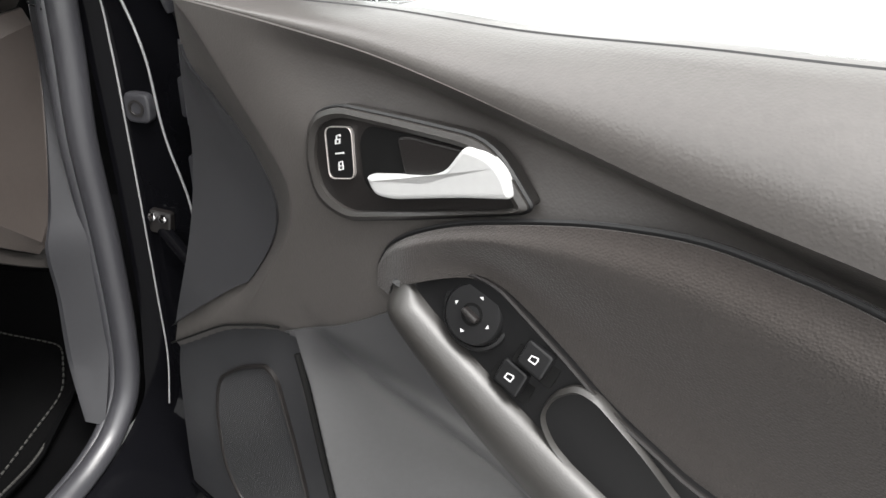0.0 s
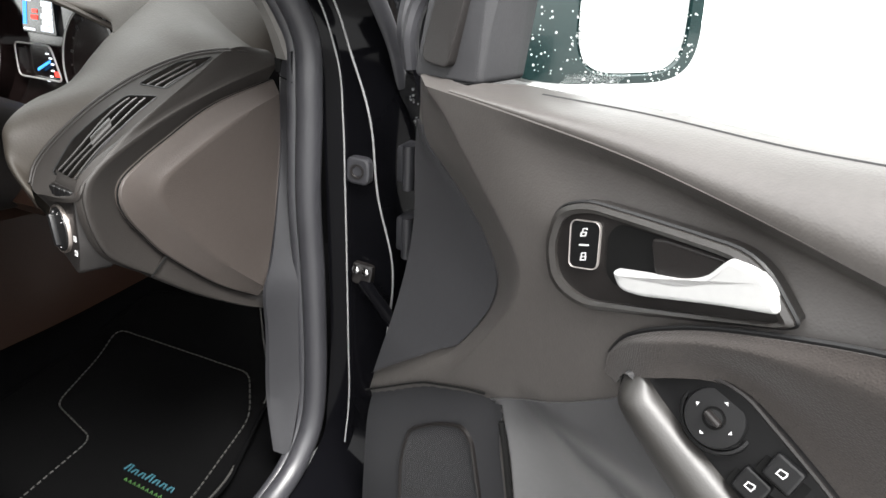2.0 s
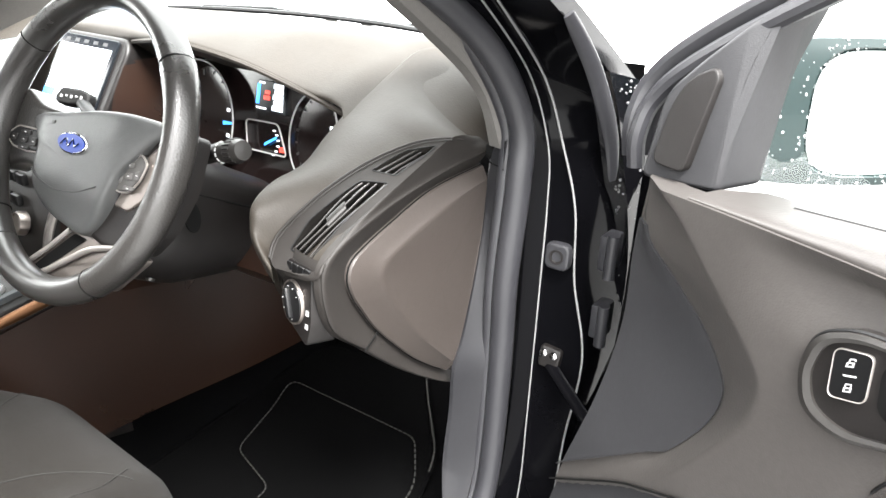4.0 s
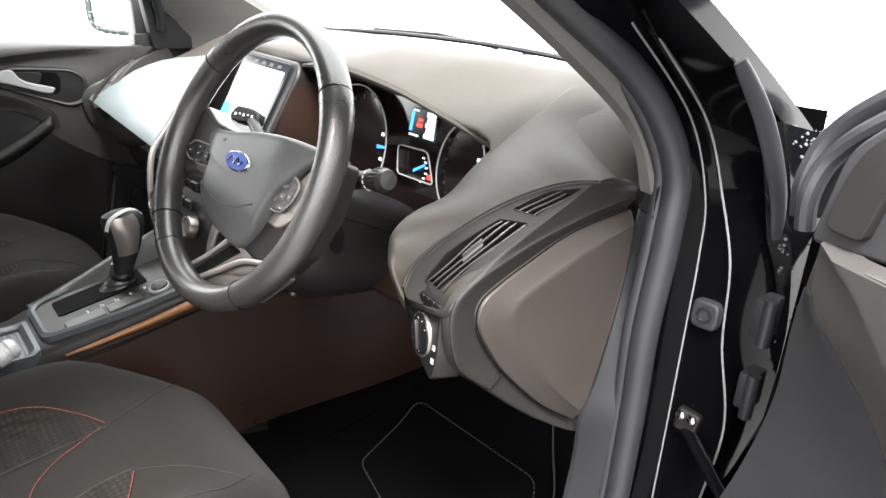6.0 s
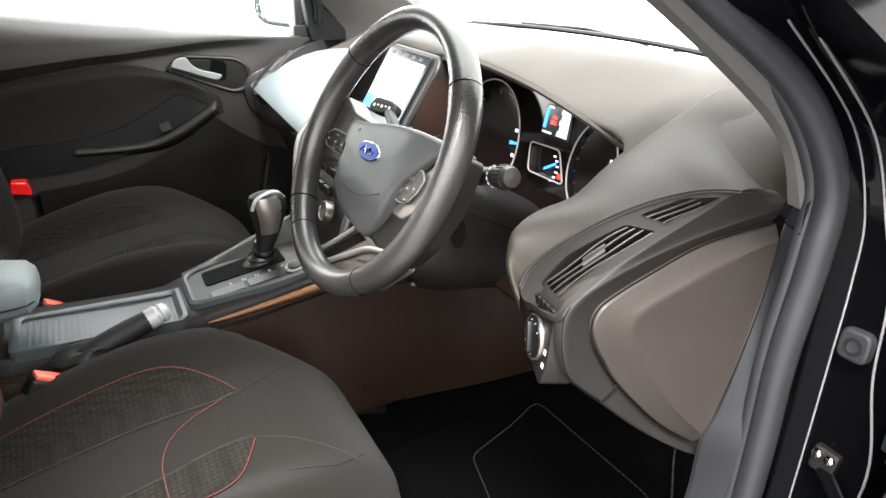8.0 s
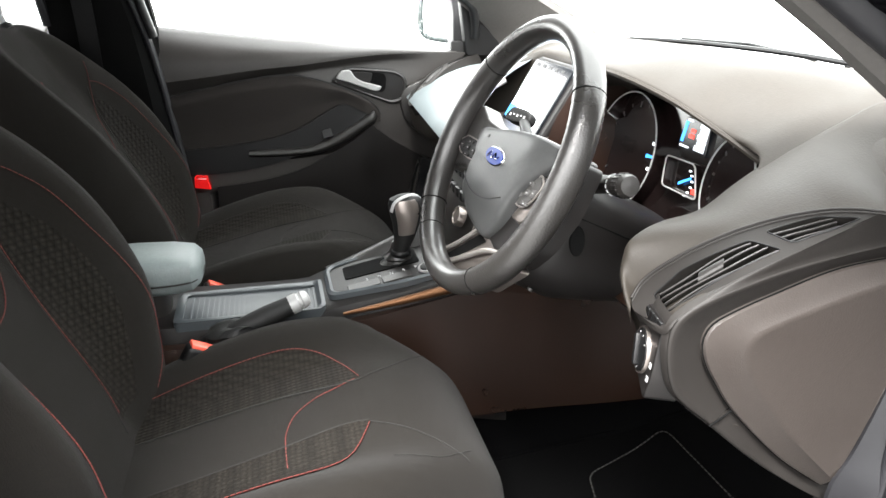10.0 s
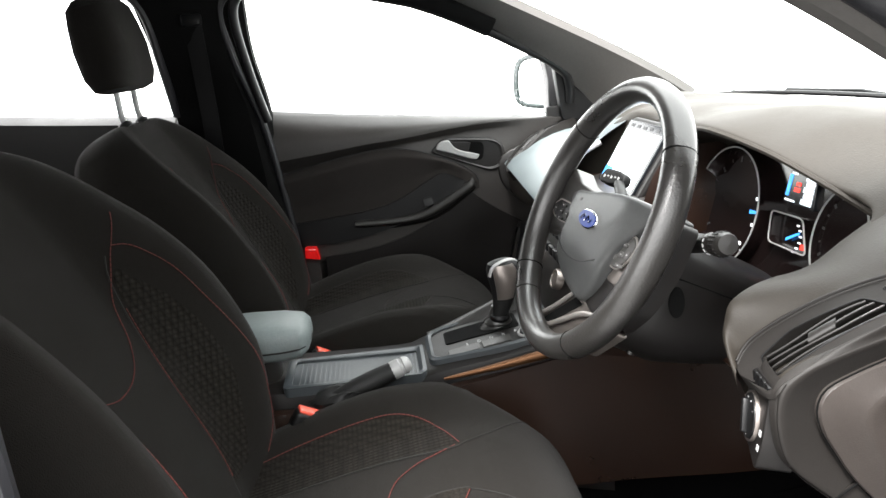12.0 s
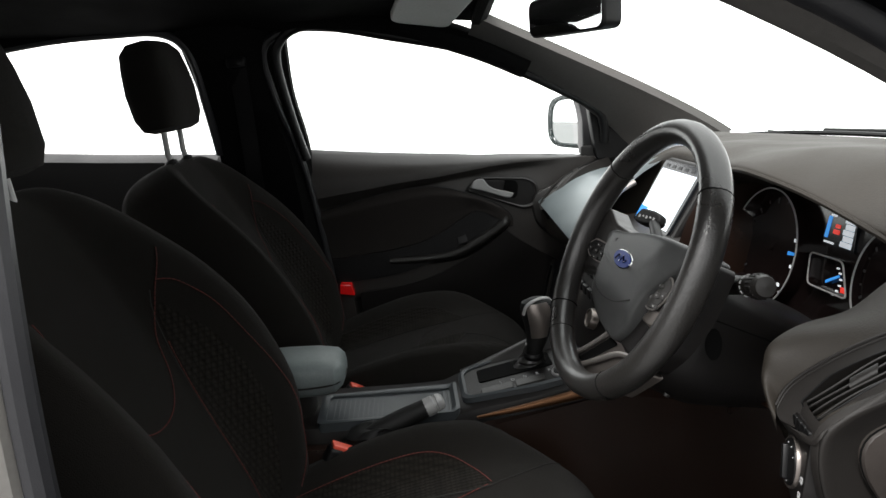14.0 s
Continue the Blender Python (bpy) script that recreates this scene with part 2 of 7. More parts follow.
def sheet(rows, skirt=None, closed=False):
    """A surface over rows of points; skirt: a vector by which its rim is carried back."""
    bm = bmesh.new()
    V = [[bm.verts.new(p) for p in r] for r in rows]
    for i in range(len(V) - 1):
        m = len(V[i])
        for j in range(m if closed else m - 1):
            bm.faces.new((V[i][j], V[i][(j + 1) % m], V[i + 1][(j + 1) % m], V[i + 1][j]))
    if skirt is not None:
        s = Vector(skirt)
        rim = V[0] + [r[-1] for r in V[1:]] + V[-1][-2::-1] + [r[0] for r in V[-2:0:-1]]
        low = [bm.verts.new(v.co + s) for v in rim]
        for i in range(len(rim)):
            k = (i + 1) % len(rim)
            bm.faces.new((rim[i], rim[k], low[k], low[i]))
    return bm


def loft(rings, caps=True):
    bm = sheet(rings, closed=True)
    if caps:
        bm.verts.ensure_lookup_table()
        n = len(rings[0])
        for vs in [[bm.verts[k * n + i] for i in range(n)] for k in (0, len(rings) - 1)]:
            c = bm.verts.new(sum((v.co for v in vs), Vector()) / n)
            for i in range(n):
                bm.faces.new((vs[i], vs[(i + 1) % n], c))
    return bm


def tube(path, r, n=10, flat=1.0, up=None, closed=False, r_fn=None):
    """A sweep of a round or oval section along a path."""
    P = [Vector(p) for p in path]
    rings = []
    ref = Vector(up) if up else None
    N = len(P)
    prev = None
    for i, p in enumerate(P):
        if closed:
            t = (P[(i + 1) % N] - P[i - 1]).normalized()
        else:
            t = (P[min(i + 1, N - 1)] - P[max(i - 1, 0)]).normalized()
        if ref is not None:
            a = (ref - ref.dot(t) * t).normalized()
        elif prev is None:
            a = t.orthogonal().normalized()
        else:
            a = (prev - prev.dot(t) * t).normalized()
        prev = a
        b = t.cross(a)
        rad = r_fn(i / max(1, N - 1)) if r_fn else r
        rings.append([p + rad * (math.cos(q) * a + flat * math.sin(q) * b) for q in (2 * math.pi * k / n for k in range(n))])
    if closed:
        rings.append(rings[0])
        bm = sheet(rings, closed=True)
        bmesh.ops.remove_doubles(bm, verts=bm.verts[:], dist=1e-6)
        return bm
    return loft(rings)


def dashes(path, r, stitch=0.0064, gap=0.0014):
    """A row of short threads along a path, in one mesh."""
    P = [Vector(p) for p in path]
    at = [0.0]
    for a, b in zip(P, P[1:]):
        at.append(at[-1] + (b - a).length)
    spot = lambda s: Vector(tuple(float(np.interp(s, at, [p[k] for p in P])) for k in range(3)))
    bms = []
    s = 0.0
    while s + stitch < at[-1]:
        bms.append(tube([spot(s), spot(s + stitch * 0.5) + Vector((0, 0, 0.0002)), spot(s + stitch)], r, 4))
        s += stitch + gap
    return merge_bm(*bms)


def fillet(pts, r, seg=4):
    """A polygon of 2D points with its corners rounded; r: one radius or one for each corner."""
    n = len(pts)
    out = []
    for i in range(n):
        rad = r[i] if isinstance(r, (list, tuple)) else r
        a, b, c = Vector(pts[i - 1]), Vector(pts[i]), Vector(pts[(i + 1) % n])
        u, v = a - b, c - b
        d = min(rad, 0.45 * u.length, 0.45 * v.length)
        p, q = b + u.normalized() * d, b + v.normalized() * d
        for k in range(seg + 1):
            t = k / seg
            out.append(tuple((1 - t) ** 2 * p + 2 * t * (1 - t) * b + t * t * q))
    return out


def prism(poly, to, d0, d1, bevel=0.0, seg=2):
    """A 2D outline carried from depth d0 to d1 by to(a, b, d), its front edge at d1 rounded."""
    bm = bmesh.new()
    c = Vector((sum(p[0] for p in poly) / len(poly), sum(p[1] for p in poly) / len(poly)))
    levels = [(0.0, d0)]
    if bevel:
        s = 1 if d1 > d0 else -1
        for k in range(seg + 1):
            q = math.pi / 2 * k / seg
            levels.append((bevel * (1 - math.cos(q)), d1 - s * bevel * (1 - math.sin(q))))
        levels.append((bevel * 1.15, d1))
    else:
        levels.append((0.0, d1))
    n = len(poly)
    area = sum(poly[i - 1][0] * poly[i][1] - poly[i][0] * poly[i - 1][1] for i in range(n))
    nrm = []
    for i in range(n):
        t = (Vector(poly[(i + 1) % n]) - Vector(poly[i - 1]))
        m = Vector((t.y, -t.x)).normalized() * (1 if area > 0 else -1)
        nrm.append(m)
    rings = []
    for inset, d in levels:
        rings.append([bm.verts.new(to(poly[i][0] - inset * nrm[i].x, poly[i][1] - inset * nrm[i].y, d)) for i in range(n)])
    for a, b in zip(rings, rings[1:]):
        for i in range(n):
            bm.faces.new((a[i], a[(i + 1) % n], b[(i + 1) % n], b[i]))
    bm.faces.new(rings[0])
    top = bm.faces.new(rings[-1])
    bmesh.ops.triangulate(bm, faces=[top])
    return bm


def frame_strip(outer, inner, to, d0, d1, crown=0.0):
    """A closed band between two outlines of as many points."""
    n = len(outer)
    rows = []
    for f, d in ((0, d0), (0, d1), (0.5, d1 + crown), (1, d1), (1, d0)):
        rows.append([to(outer[i][0] * (1 - f) + inner[i][0] * f, outer[i][1] * (1 - f) + inner[i][1] * f, d) for i in range(n)])
    return sheet(rows, closed=True)


def rbox(center, size, bevel=0.004, m=None, seg=2):
    bm = bmesh.new()
    bmesh.ops.create_cube(bm, size=1.0)
    for v in bm.verts:
        v.co = Vector((v.co.x * size[0], v.co.y * size[1], v.co.z * size[2]))
    if bevel:
        bmesh.ops.bevel(bm, geom=bm.edges[:], offset=bevel, segments=seg, affect="EDGES", profile=0.5)
    mm = Matrix.Translation(center) @ (m if m else Matrix.Identity(4))
    bmesh.ops.transform(bm, matrix=mm, verts=bm.verts[:])
    return bm


def turned(profile, m, n=24):
    """A body of revolution: (radius, height) pairs round z, carried by m."""
    rings = [[m @ Vector((r * math.cos(q), r * math.sin(q), h)) for q in (2 * math.pi * k / n for k in range(n))] for r, h in profile]
    return loft(rings)


def frame_of(origin, ahead, up):
    """A pose whose z looks along ahead and y along up."""
    z = Vector(ahead).normalized()
    x = Vector(up).cross(z).normalized()
    y = z.cross(x)
    return Matrix(((x.x, y.x, z.x, origin[0]), (x.y, y.y, z.y, origin[1]), (x.z, y.z, z.z, origin[2]), (0, 0, 0, 1)))


def step(a, b, x):
    t = min(1.0, max(0.0, (x - a) / (b - a)))
    return t * t * (3 - 2 * t)


def lettering(name, text, size, m, mat, parent, depth=0.0003):
    cu = bpy.data.curves.new(name, "FONT")
    cu.body, cu.size, cu.extrude, cu.align_x, cu.align_y = text, size, depth, "CENTER", "CENTER"
    tmp = bpy.data.objects.new(name, cu)
    me = bpy.data.meshes.new_from_object(tmp)
    bpy.data.objects.remove(tmp)
    bm = bmesh.new()
    bm.from_mesh(me)
    bpy.data.meshes.remove(me)
    bmesh.ops.transform(bm, matrix=m, verts=bm.verts[:])
    return part(name, bm, mat, parent, smooth=False)

# ---- the hall ----
bm = bmesh.new()
bmesh.ops.create_grid(bm, x_segments=1, y_segments=1, size=400)
solo("ground", bm, M_GROUND, "grey even hall floor under the car", "floor", kind="structure", smooth=False)

# white far walls of the hall, plain; added emission stands in for daylight on them
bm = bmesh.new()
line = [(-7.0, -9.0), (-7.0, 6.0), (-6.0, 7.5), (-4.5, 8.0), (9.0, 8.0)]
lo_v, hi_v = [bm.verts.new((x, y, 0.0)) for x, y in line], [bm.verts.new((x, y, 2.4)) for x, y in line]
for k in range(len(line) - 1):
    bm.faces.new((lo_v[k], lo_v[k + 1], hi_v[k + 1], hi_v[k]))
solo("backdrop", bm, M_WALL, "plain white hall walls far outside, with added glow", "wall", kind="structure", smooth=False)

# ---- the car's shell ----
car = thing("car_shell", (0, 0, 0), "black car body with open driver door, wet outside", "car")


def body_strip(name, pts, r, mat, flat=1.0, label="", per=8, n=12, up=None, r_fn=None):
    return part(name, tube(spline(pts, per), r, n, flat, up, r_fn=r_fn), mat, car, label)


def drops_on(name, count, seed):
    """Water beads scattered over the faces of a body part."""
    me = bpy.data.objects[name].data
    rnd = random.Random(seed)
    verts = []
    for _ in range(count):
        f = rnd.choice(me.polygons)
        ws = [rnd.random() for v in f.vertices]
        p = sum((me.vertices[v].co * w for v, w in zip(f.vertices, ws)), Vector()) / sum(ws)
        verts.append((p + f.normal * 0.0004, rnd.uniform(0.0008, 0.0026) * (1.6 if name == "bonnet" else 1.0)))
    drops = bmesh.new()
    for p, r in verts:
        bmesh.ops.create_icosphere(drops, subdivisions=1, radius=r, matrix=Matrix.Translation(p))
    tagged(part("water_beads", drops, M_DROPDARK, car, "water beads on the paint"), kind="stuff")


def pillar_rows(stations, per=6):
    """Rows of points across a pillar, smooth along it."""
    cols = [spline([s[k] for s in stations], per) for k in range(len(stations[0]))]
    return [[c[i] for c in cols] for i in range(len(cols[0]))]


def mirror_x(p):
    return (-p[0], p[1], p[2])


# windscreen pillar trims: points across run from the glass edge to the door seal
A_ST = [
    [(0.50, -0.10, 1.335), (0.53, -0.10, 1.318), (0.57, -0.10, 1.305), (0.60, -0.11, 1.290), (0.615, -0.13, 1.300)],
    [(0.57, 0.13, 1.235), (0.585, 0.125, 1.215), (0.615, 0.11, 1.195), (0.65, 0.09, 1.180), (0.665, 0.08, 1.190)],
    [(0.62, 0.35, 1.135), (0.635, 0.335, 1.110), (0.655, 0.30, 1.085), (0.69, 0.25, 1.070), (0.705, 0.235, 1.082)],
    [(0.655, 0.52, 1.050), (0.665, 0.48, 1.020), (0.68, 0.40, 1.000), (0.71, 0.335, 0.995), (0.725, 0.325, 1.005)],
    [(0.67, 0.62, 0.990), (0.68, 0.55, 0.960), (0.70, 0.43, 0.935), (0.72, 0.36, 0.925), (0.74, 0.355, 0.925)],
]
for side in (1, -1):
    st = A_ST if side == 1 else [[mirror_x(p) for p in row] for row in A_ST]
    part("pillar_trim", sheet(pillar_rows(st), skirt=(side * 0.03, 0.03, 0.012)), M_PILLAR, car, "grey cloth-faced windscreen pillar trim")

# door opening seal of the open driver door, a fat rubber bead
SEAL = [(0.615, -0.42, 1.365), (0.64, -0.16, 1.330), (0.675, 0.05, 1.235), (0.715, 0.20, 1.135), (0.745, 0.305, 1.055),
        (0.762, 0.362, 0.965), (0.766, 0.362, 0.88), (0.763, 0.354, 0.75), (0.763, 0.356, 0.62), (0.763, 0.352, 0.48),
        (0.763, 0.340, 0.394), (0.762, 0.314, 0.346), (0.760, 0.262, 0.310), (0.758, 0.15, 0.294), (0.757, -0.2, 0.292), (0.757, -0.52, 0.30)]
body_strip("door_seal", SEAL, 0.017, M_SEAL, 0.8, "grey rubber door opening seal", n=14)
body_strip("seal_lip", [(x - 0.019, y - 0.004, z - 0.004) for x, y, z in SEAL], 0.010, M_SEAL, 0.7)
FSEAL = [mirror_x(p) for p in SEAL[:6]] + [(-0.766, 0.362, 0.88)]
body_strip("door_seal", FSEAL, 0.012, M_SEAL, 0.8)

# hinge pillar: black painted sheet with two stepped flanges
HP = [
    [(0.650, -0.17, 1.350), (0.700, -0.16, 1.355), (0.706, -0.14, 1.352), (0.75, -0.13, 1.340), (0.785, -0.10, 1.305)],
    [(0.695, 0.03, 1.248), (0.785, 0.03, 1.262), (0.790, 0.05, 1.268), (0.822, 0.06, 1.235), (0.842, 0.10, 1.19)],
    [(0.732, 0.21, 1.130), (0.756, 0.25, 1.126), (0.761, 0.262, 1.120), (0.775, 0.27, 1.110), (0.860, 0.29, 1.085)],
    [(0.745, 0.355, 1.025), (0.758, 0.375, 1.022), (0.762, 0.386, 1.020), (0.772, 0.396, 1.015), (0.868, 0.46, 0.98)],
    [(0.762, 0.380, 0.93), (0.785, 0.393, 0.93), (0.789, 0.399, 0.93), (0.805, 0.403, 0.93), (0.872, 0.50, 0.92)],
    [(0.768, 0.385, 0.85), (0.790, 0.396, 0.85), (0.795, 0.402, 0.85), (0.828, 0.408, 0.85), (0.872, 0.52, 0.85)],
    [(0.768, 0.388, 0.75), (0.790, 0.397, 0.75), (0.795, 0.403, 0.75), (0.838, 0.409, 0.75), (0.872, 0.54, 0.74)],
    [(0.768, 0.388, 0.64), (0.790, 0.397, 0.64), (0.795, 0.403, 0.64), (0.864, 0.408, 0.64), (0.884, 0.53, 0.63)],
    [(0.768, 0.386, 0.51), (0.790, 0.396, 0.51), (0.795, 0.402, 0.51), (0.852, 0.406, 0.50), (0.878, 0.52, 0.49)],
    [(0.768, 0.372, 0.40), (0.790, 0.392, 0.40), (0.796, 0.400, 0.40), (0.848, 0.402, 0.39), (0.876, 0.50, 0.38)],
    [(0.768, 0.345, 0.330), (0.790, 0.372, 0.320), (0.798, 0.386, 0.31), (0.844, 0.390, 0.29), (0.878, 0.46, 0.26)],
    [(0.766, 0.220, 0.288), (0.790, 0.230, 0.276), (0.800, 0.234, 0.266), (0.842, 0.230, 0.22), (0.890, 0.30, 0.15)],
    [(0.766, -0.20, 0.284), (0.790, -0.20, 0.274), (0.800, -0.20, 0.264), (0.845, -0.20, 0.21), (0.885, -0.18, 0.13)],
    [(0.766, -0.60, 0.284), (0.790, -0.60, 0.274), (0.800, -0.60, 0.264), (0.845, -0.60, 0.21), (0.885, -0.60, 0.13)],
]
part("hinge_pillar", sheet(pillar_rows(HP), skirt=(0.0, 0.05, 0.0)), M_PAINT, car, "glossy black painted hinge pillar and sill")
body_strip("sealer_bead", [(0.758, 0.245, 1.125), (0.760, 0.376, 1.022), (0.787, 0.394, 0.93), (0.792, 0.397, 0.85), (0.792, 0.398, 0.75), (0.792, 0.398, 0.64), (0.792, 0.397, 0.51), (0.793, 0.394, 0.40), (0.795, 0.376, 0.322)],
           0.0012, M_SEALER, 1.0, "pale painted flange edge")
body_strip("sealer_bead", [(0.776, 0.268, 1.112), (0.773, 0.394, 1.015), (0.806, 0.400, 0.93), (0.829, 0.405, 0.85), (0.839, 0.406, 0.75), (0.865, 0.404, 0.64), (0.853, 0.403, 0.50), (0.849, 0.399, 0.39), (0.846, 0.388, 0.295)],
           0.0015, M_SEALER)
# grommet, bolts and check strap on the pillar
gm = frame_of((0.814, 0.402, 0.783), (0.05, -1, 0.05), (0, 0, 1))
part("grommet", prism(fillet([(-0.018, -0.019), (0.018, -0.019), (0.018, 0.019), (-0.018, 0.019)], 0.012), lambda a, b, d: gm @ Vector((a, b, d)), -0.004, 0.008, 0.004), M_SEAL, car, "grey rubber grommet")
part("grommet_hole", turned([(0.010, 0.0075), (0.0105, 0.0095), (0.0075, 0.0095), (0.006, 0.006), (0.0, 0.006)], gm, 20), M_DARKPL, car)
cm = frame_of((0.818, 0.402, 0.628), (0.1, -1, 0.1), (0, 0, 1))
part("check_bracket", prism(fillet([(-0.016, -0.016), (0.014, -0.018), (0.018, 0.014), (-0.014, 0.017)], 0.006), lambda a, b, d: cm @ Vector((a, b, d)), -0.004, 0.008, 0.003), M_DARKPL, car, "steel door check bracket")
for dx, dz in ((-0.007, 0.008), (0.008, 0.007)):
    part("bolt", turned([(0.006, 0.008), (0.006, 0.014), (0.003, 0.015), (0, 0.015)], cm @ Matrix.Translation((dx, dz, 0)), 6), M_CHROME, car)
body_strip("check_arm", [(0.82, 0.398, 0.618), (0.86, 0.38, 0.598), (0.90, 0.36, 0.582), (0.935, 0.35, 0.575)], 0.009, M_PAINT, 0.5, "black door check arm")
for hz in (0.80, 0.70):
    part("hinge", rbox((0.876, 0.425, hz), (0.020, 0.035, 0.05), 0.004), M_SEAL, car, "grey painted door hinge")
    part("hinge_pin", turned([(0.008, -0.03), (0.008, 0.03)], pose(0.886, 0.405, hz), 12), M_SEAL, car)
for by, bz in ((0.436, 0.575), (0.44, 0.68)):
    part("bolt", turned([(0.005, 0.0), (0.005, 0.004), (0.002, 0.005), (0, 0.005)], frame_of((0.825, by, bz), (0, -1, 0), (0, 0, 1)), 12), M_SEAL, car)
# the rear edge of the front wing, with its rubber flap
WING = [[(0.868, 0.37, 1.035), (0.885, 0.43, 1.02), (0.90, 0.70, 0.985)], [(0.872, 0.42, 0.95), (0.895, 0.47, 0.95), (0.915, 0.70, 0.94)],
        [(0.874, 0.50, 0.75), (0.90, 0.53, 0.75), (0.925, 0.75, 0.75)], [(0.868, 0.49, 0.55), (0.895, 0.52, 0.55), (0.915, 0.75, 0.55)],
        [(0.860, 0.42, 0.38), (0.880, 0.46, 0.36), (0.90, 0.75, 0.34)]]
part("front_wing", sheet(pillar_rows(WING), skirt=(-0.03, 0.0, 0.0)), M_WETPAINT, car, "black painted front wing edge")
body_strip("wing_flap", [(0.862, 0.27, 1.10), (0.868, 0.33, 1.04), (0.873, 0.385, 0.96), (0.874, 0.405, 0.90)], 0.009, M_SEAL, 0.35, "grey rubber wing flap", r_fn=lambda s: 0.002 + 0.008 * math.sin(math.pi * min(1, s * 0.9 + 0.08)) ** 0.5)
drops_on("front_wing", 420, 12)
# roof, headliner, rails, and the far pillar
def roof_z(x, y):
    return 1.42 - 0.16 * (x / 0.6) ** 2 * 0.45 - 0.10 * max(0.0, (y + 0.25) / 0.25) ** 2 * 0.25


ROOF = [[(x, y, roof_z(x, y)) for x in np.linspace(-0.60, 0.60, 17)] for y in np.linspace(-1.7, -0.06, 14)]
solo("ceiling", sheet(ROOF), M_HEADLINER, "dark cloth headliner of the car", "headliner", kind="structure")
part("roof_panel", sheet([[(x * 1.08, y, roof_z(x, y) + 0.05) for x, y, z in r] for r in ROOF], skirt=(0, 0, -0.05)), M_PAINT, car, "black roof skin")
# far side window surround and door frame
part("roof_rail", tube(spline([(-0.60, -1.75, 1.28), (-0.60, -1.2, 1.365), (-0.60, -0.86, 1.375), (-0.60, -0.55, 1.365), (-0.60, -0.30, 1.335), (-0.61, -0.10, 1.275), (-0.63, 0.05, 1.21)], 8), 0.034, 10, 0.8), M_HEADLINER, car, "dark roof rail trim")
part("roof_rail", tube(spline([(0.62, -1.75, 1.30), (0.61, -1.2, 1.385), (0.61, -0.6, 1.395), (0.61, -0.30, 1.36)], 8), 0.034, 10, 0.8), M_HEADLINER, car)
BP = [[(-0.585, -0.845, 1.36), (-0.57, -0.76, 1.36), (-0.585, -0.635, 1.39), (-0.628, -0.575, 1.39)],
      [(-0.635, -0.815, 1.20), (-0.615, -0.74, 1.20), (-0.625, -0.64, 1.20), (-0.668, -0.578, 1.20)],
      [(-0.685, -0.795, 1.03), (-0.66, -0.72, 1.03), (-0.665, -0.605, 1.03), (-0.716, -0.555, 1.03)],
      [(-0.70, -0.80, 0.80), (-0.675, -0.72, 0.80), (-0.68, -0.58, 0.80), (-0.71, -0.545, 0.80)],
      [(-0.70, -0.80, 0.40), (-0.675, -0.72, 0.40), (-0.68, -0.55, 0.40), (-0.71, -0.50, 0.40)]]
part("centre_pillar", sheet(pillar_rows(BP), skirt=(-0.04, 0, 0)), M_HEADLINER, car, "dark centre pillar trim")
part("belt_guide", rbox((-0.60, -0.70, 1.265), (0.025, 0.05, 0.03), 0.008), M_BLACKPL, car, "black seat belt guide")
part("belt_webbing", sheet([[(-0.606, -0.722, 1.26), (-0.606, -0.678, 1.26)], [(-0.645, -0.722, 1.03), (-0.645, -0.678, 1.03)], [(-0.66, -0.72, 0.55), (-0.66, -0.68, 0.55)]], skirt=(-0.002, 0, 0)), M_BLACKPL, car, "black seat belt webbing")
part("pillar_seal", tube(spline([(-0.615, -0.45, 1.345), (-0.615, -0.57, 1.335), (-0.62, -0.632, 1.29), (-0.645, -0.62, 1.17), (-0.69, -0.575, 1.00), (-0.71, -0.545, 0.80), (-0.71, -0.50, 0.45)], 8), 0.010, 10), M_SEAL, car)
# rear far door: window sill and trim below it
part("rear_side_trim", sheet([[(-0.70, -0.80, 1.026), (-0.70, -1.1, 1.045), (-0.70, -1.75, 1.10)], [(-0.66, -0.80, 1.010), (-0.66, -1.1, 1.03), (-0.66, -1.75, 1.08)],
                              [(-0.655, -0.80, 0.95), (-0.655, -1.1, 0.96), (-0.655, -1.75, 0.98)], [(-0.67, -0.80, 0.40), (-0.67, -1.1, 0.40), (-0.67, -1.75, 0.40)]], skirt=(-0.05, 0, 0)), M_DARKPL, car, "dark rear door trim")
part("rear_window_seal", tube(spline([(-0.69, -0.793, 1.03), (-0.645, -0.80, 1.16), (-0.61, -0.815, 1.29), (-0.60, -0.87, 1.345), (-0.60, -1.00, 1.352), (-0.60, -1.25, 1.335), (-0.605, -1.75, 1.25)], 8), 0.012, 10), M_SEAL, car)
part("rear_bulkhead", sheet([[(x, -1.78, z) for x in (-0.75, 0, 0.75)] for z in (0.3, 1.0, 1.30)]), M_HEADLINER, car, "dark rear of the cabin")
part("rear_side_trim", sheet([[(0.70, -0.86, 1.03), (0.70, -1.75, 1.10)], [(0.72, -0.86, 0.35), (0.72, -1.75, 0.35)]], skirt=(0.05, 0, 0)), M_DARKPL, car)
edge = [(0.640, -0.62, 1.39), (0.695, -0.592, 1.22), (0.742, -0.577, 1.06), (0.762, -0.570, 0.92), (0.772, -0.560, 0.75), (0.776, -0.545, 0.40)]
part("centre_pillar", sheet(pillar_rows([[(x - 0.05, y - 0.10, z), (x - 0.018, y - 0.02, z), (x - 0.006, y - 0.006, z), (x, y - 0.004, z)] for x, y, z in edge]), skirt=(0.02, -0.02, 0)), M_LOWER, car, "grey centre pillar trim")
part("door_seal", tube(spline([(x + 0.006, y - 0.008, z) for x, y, z in edge], 6), 0.012, 10), M_SEAL, car)
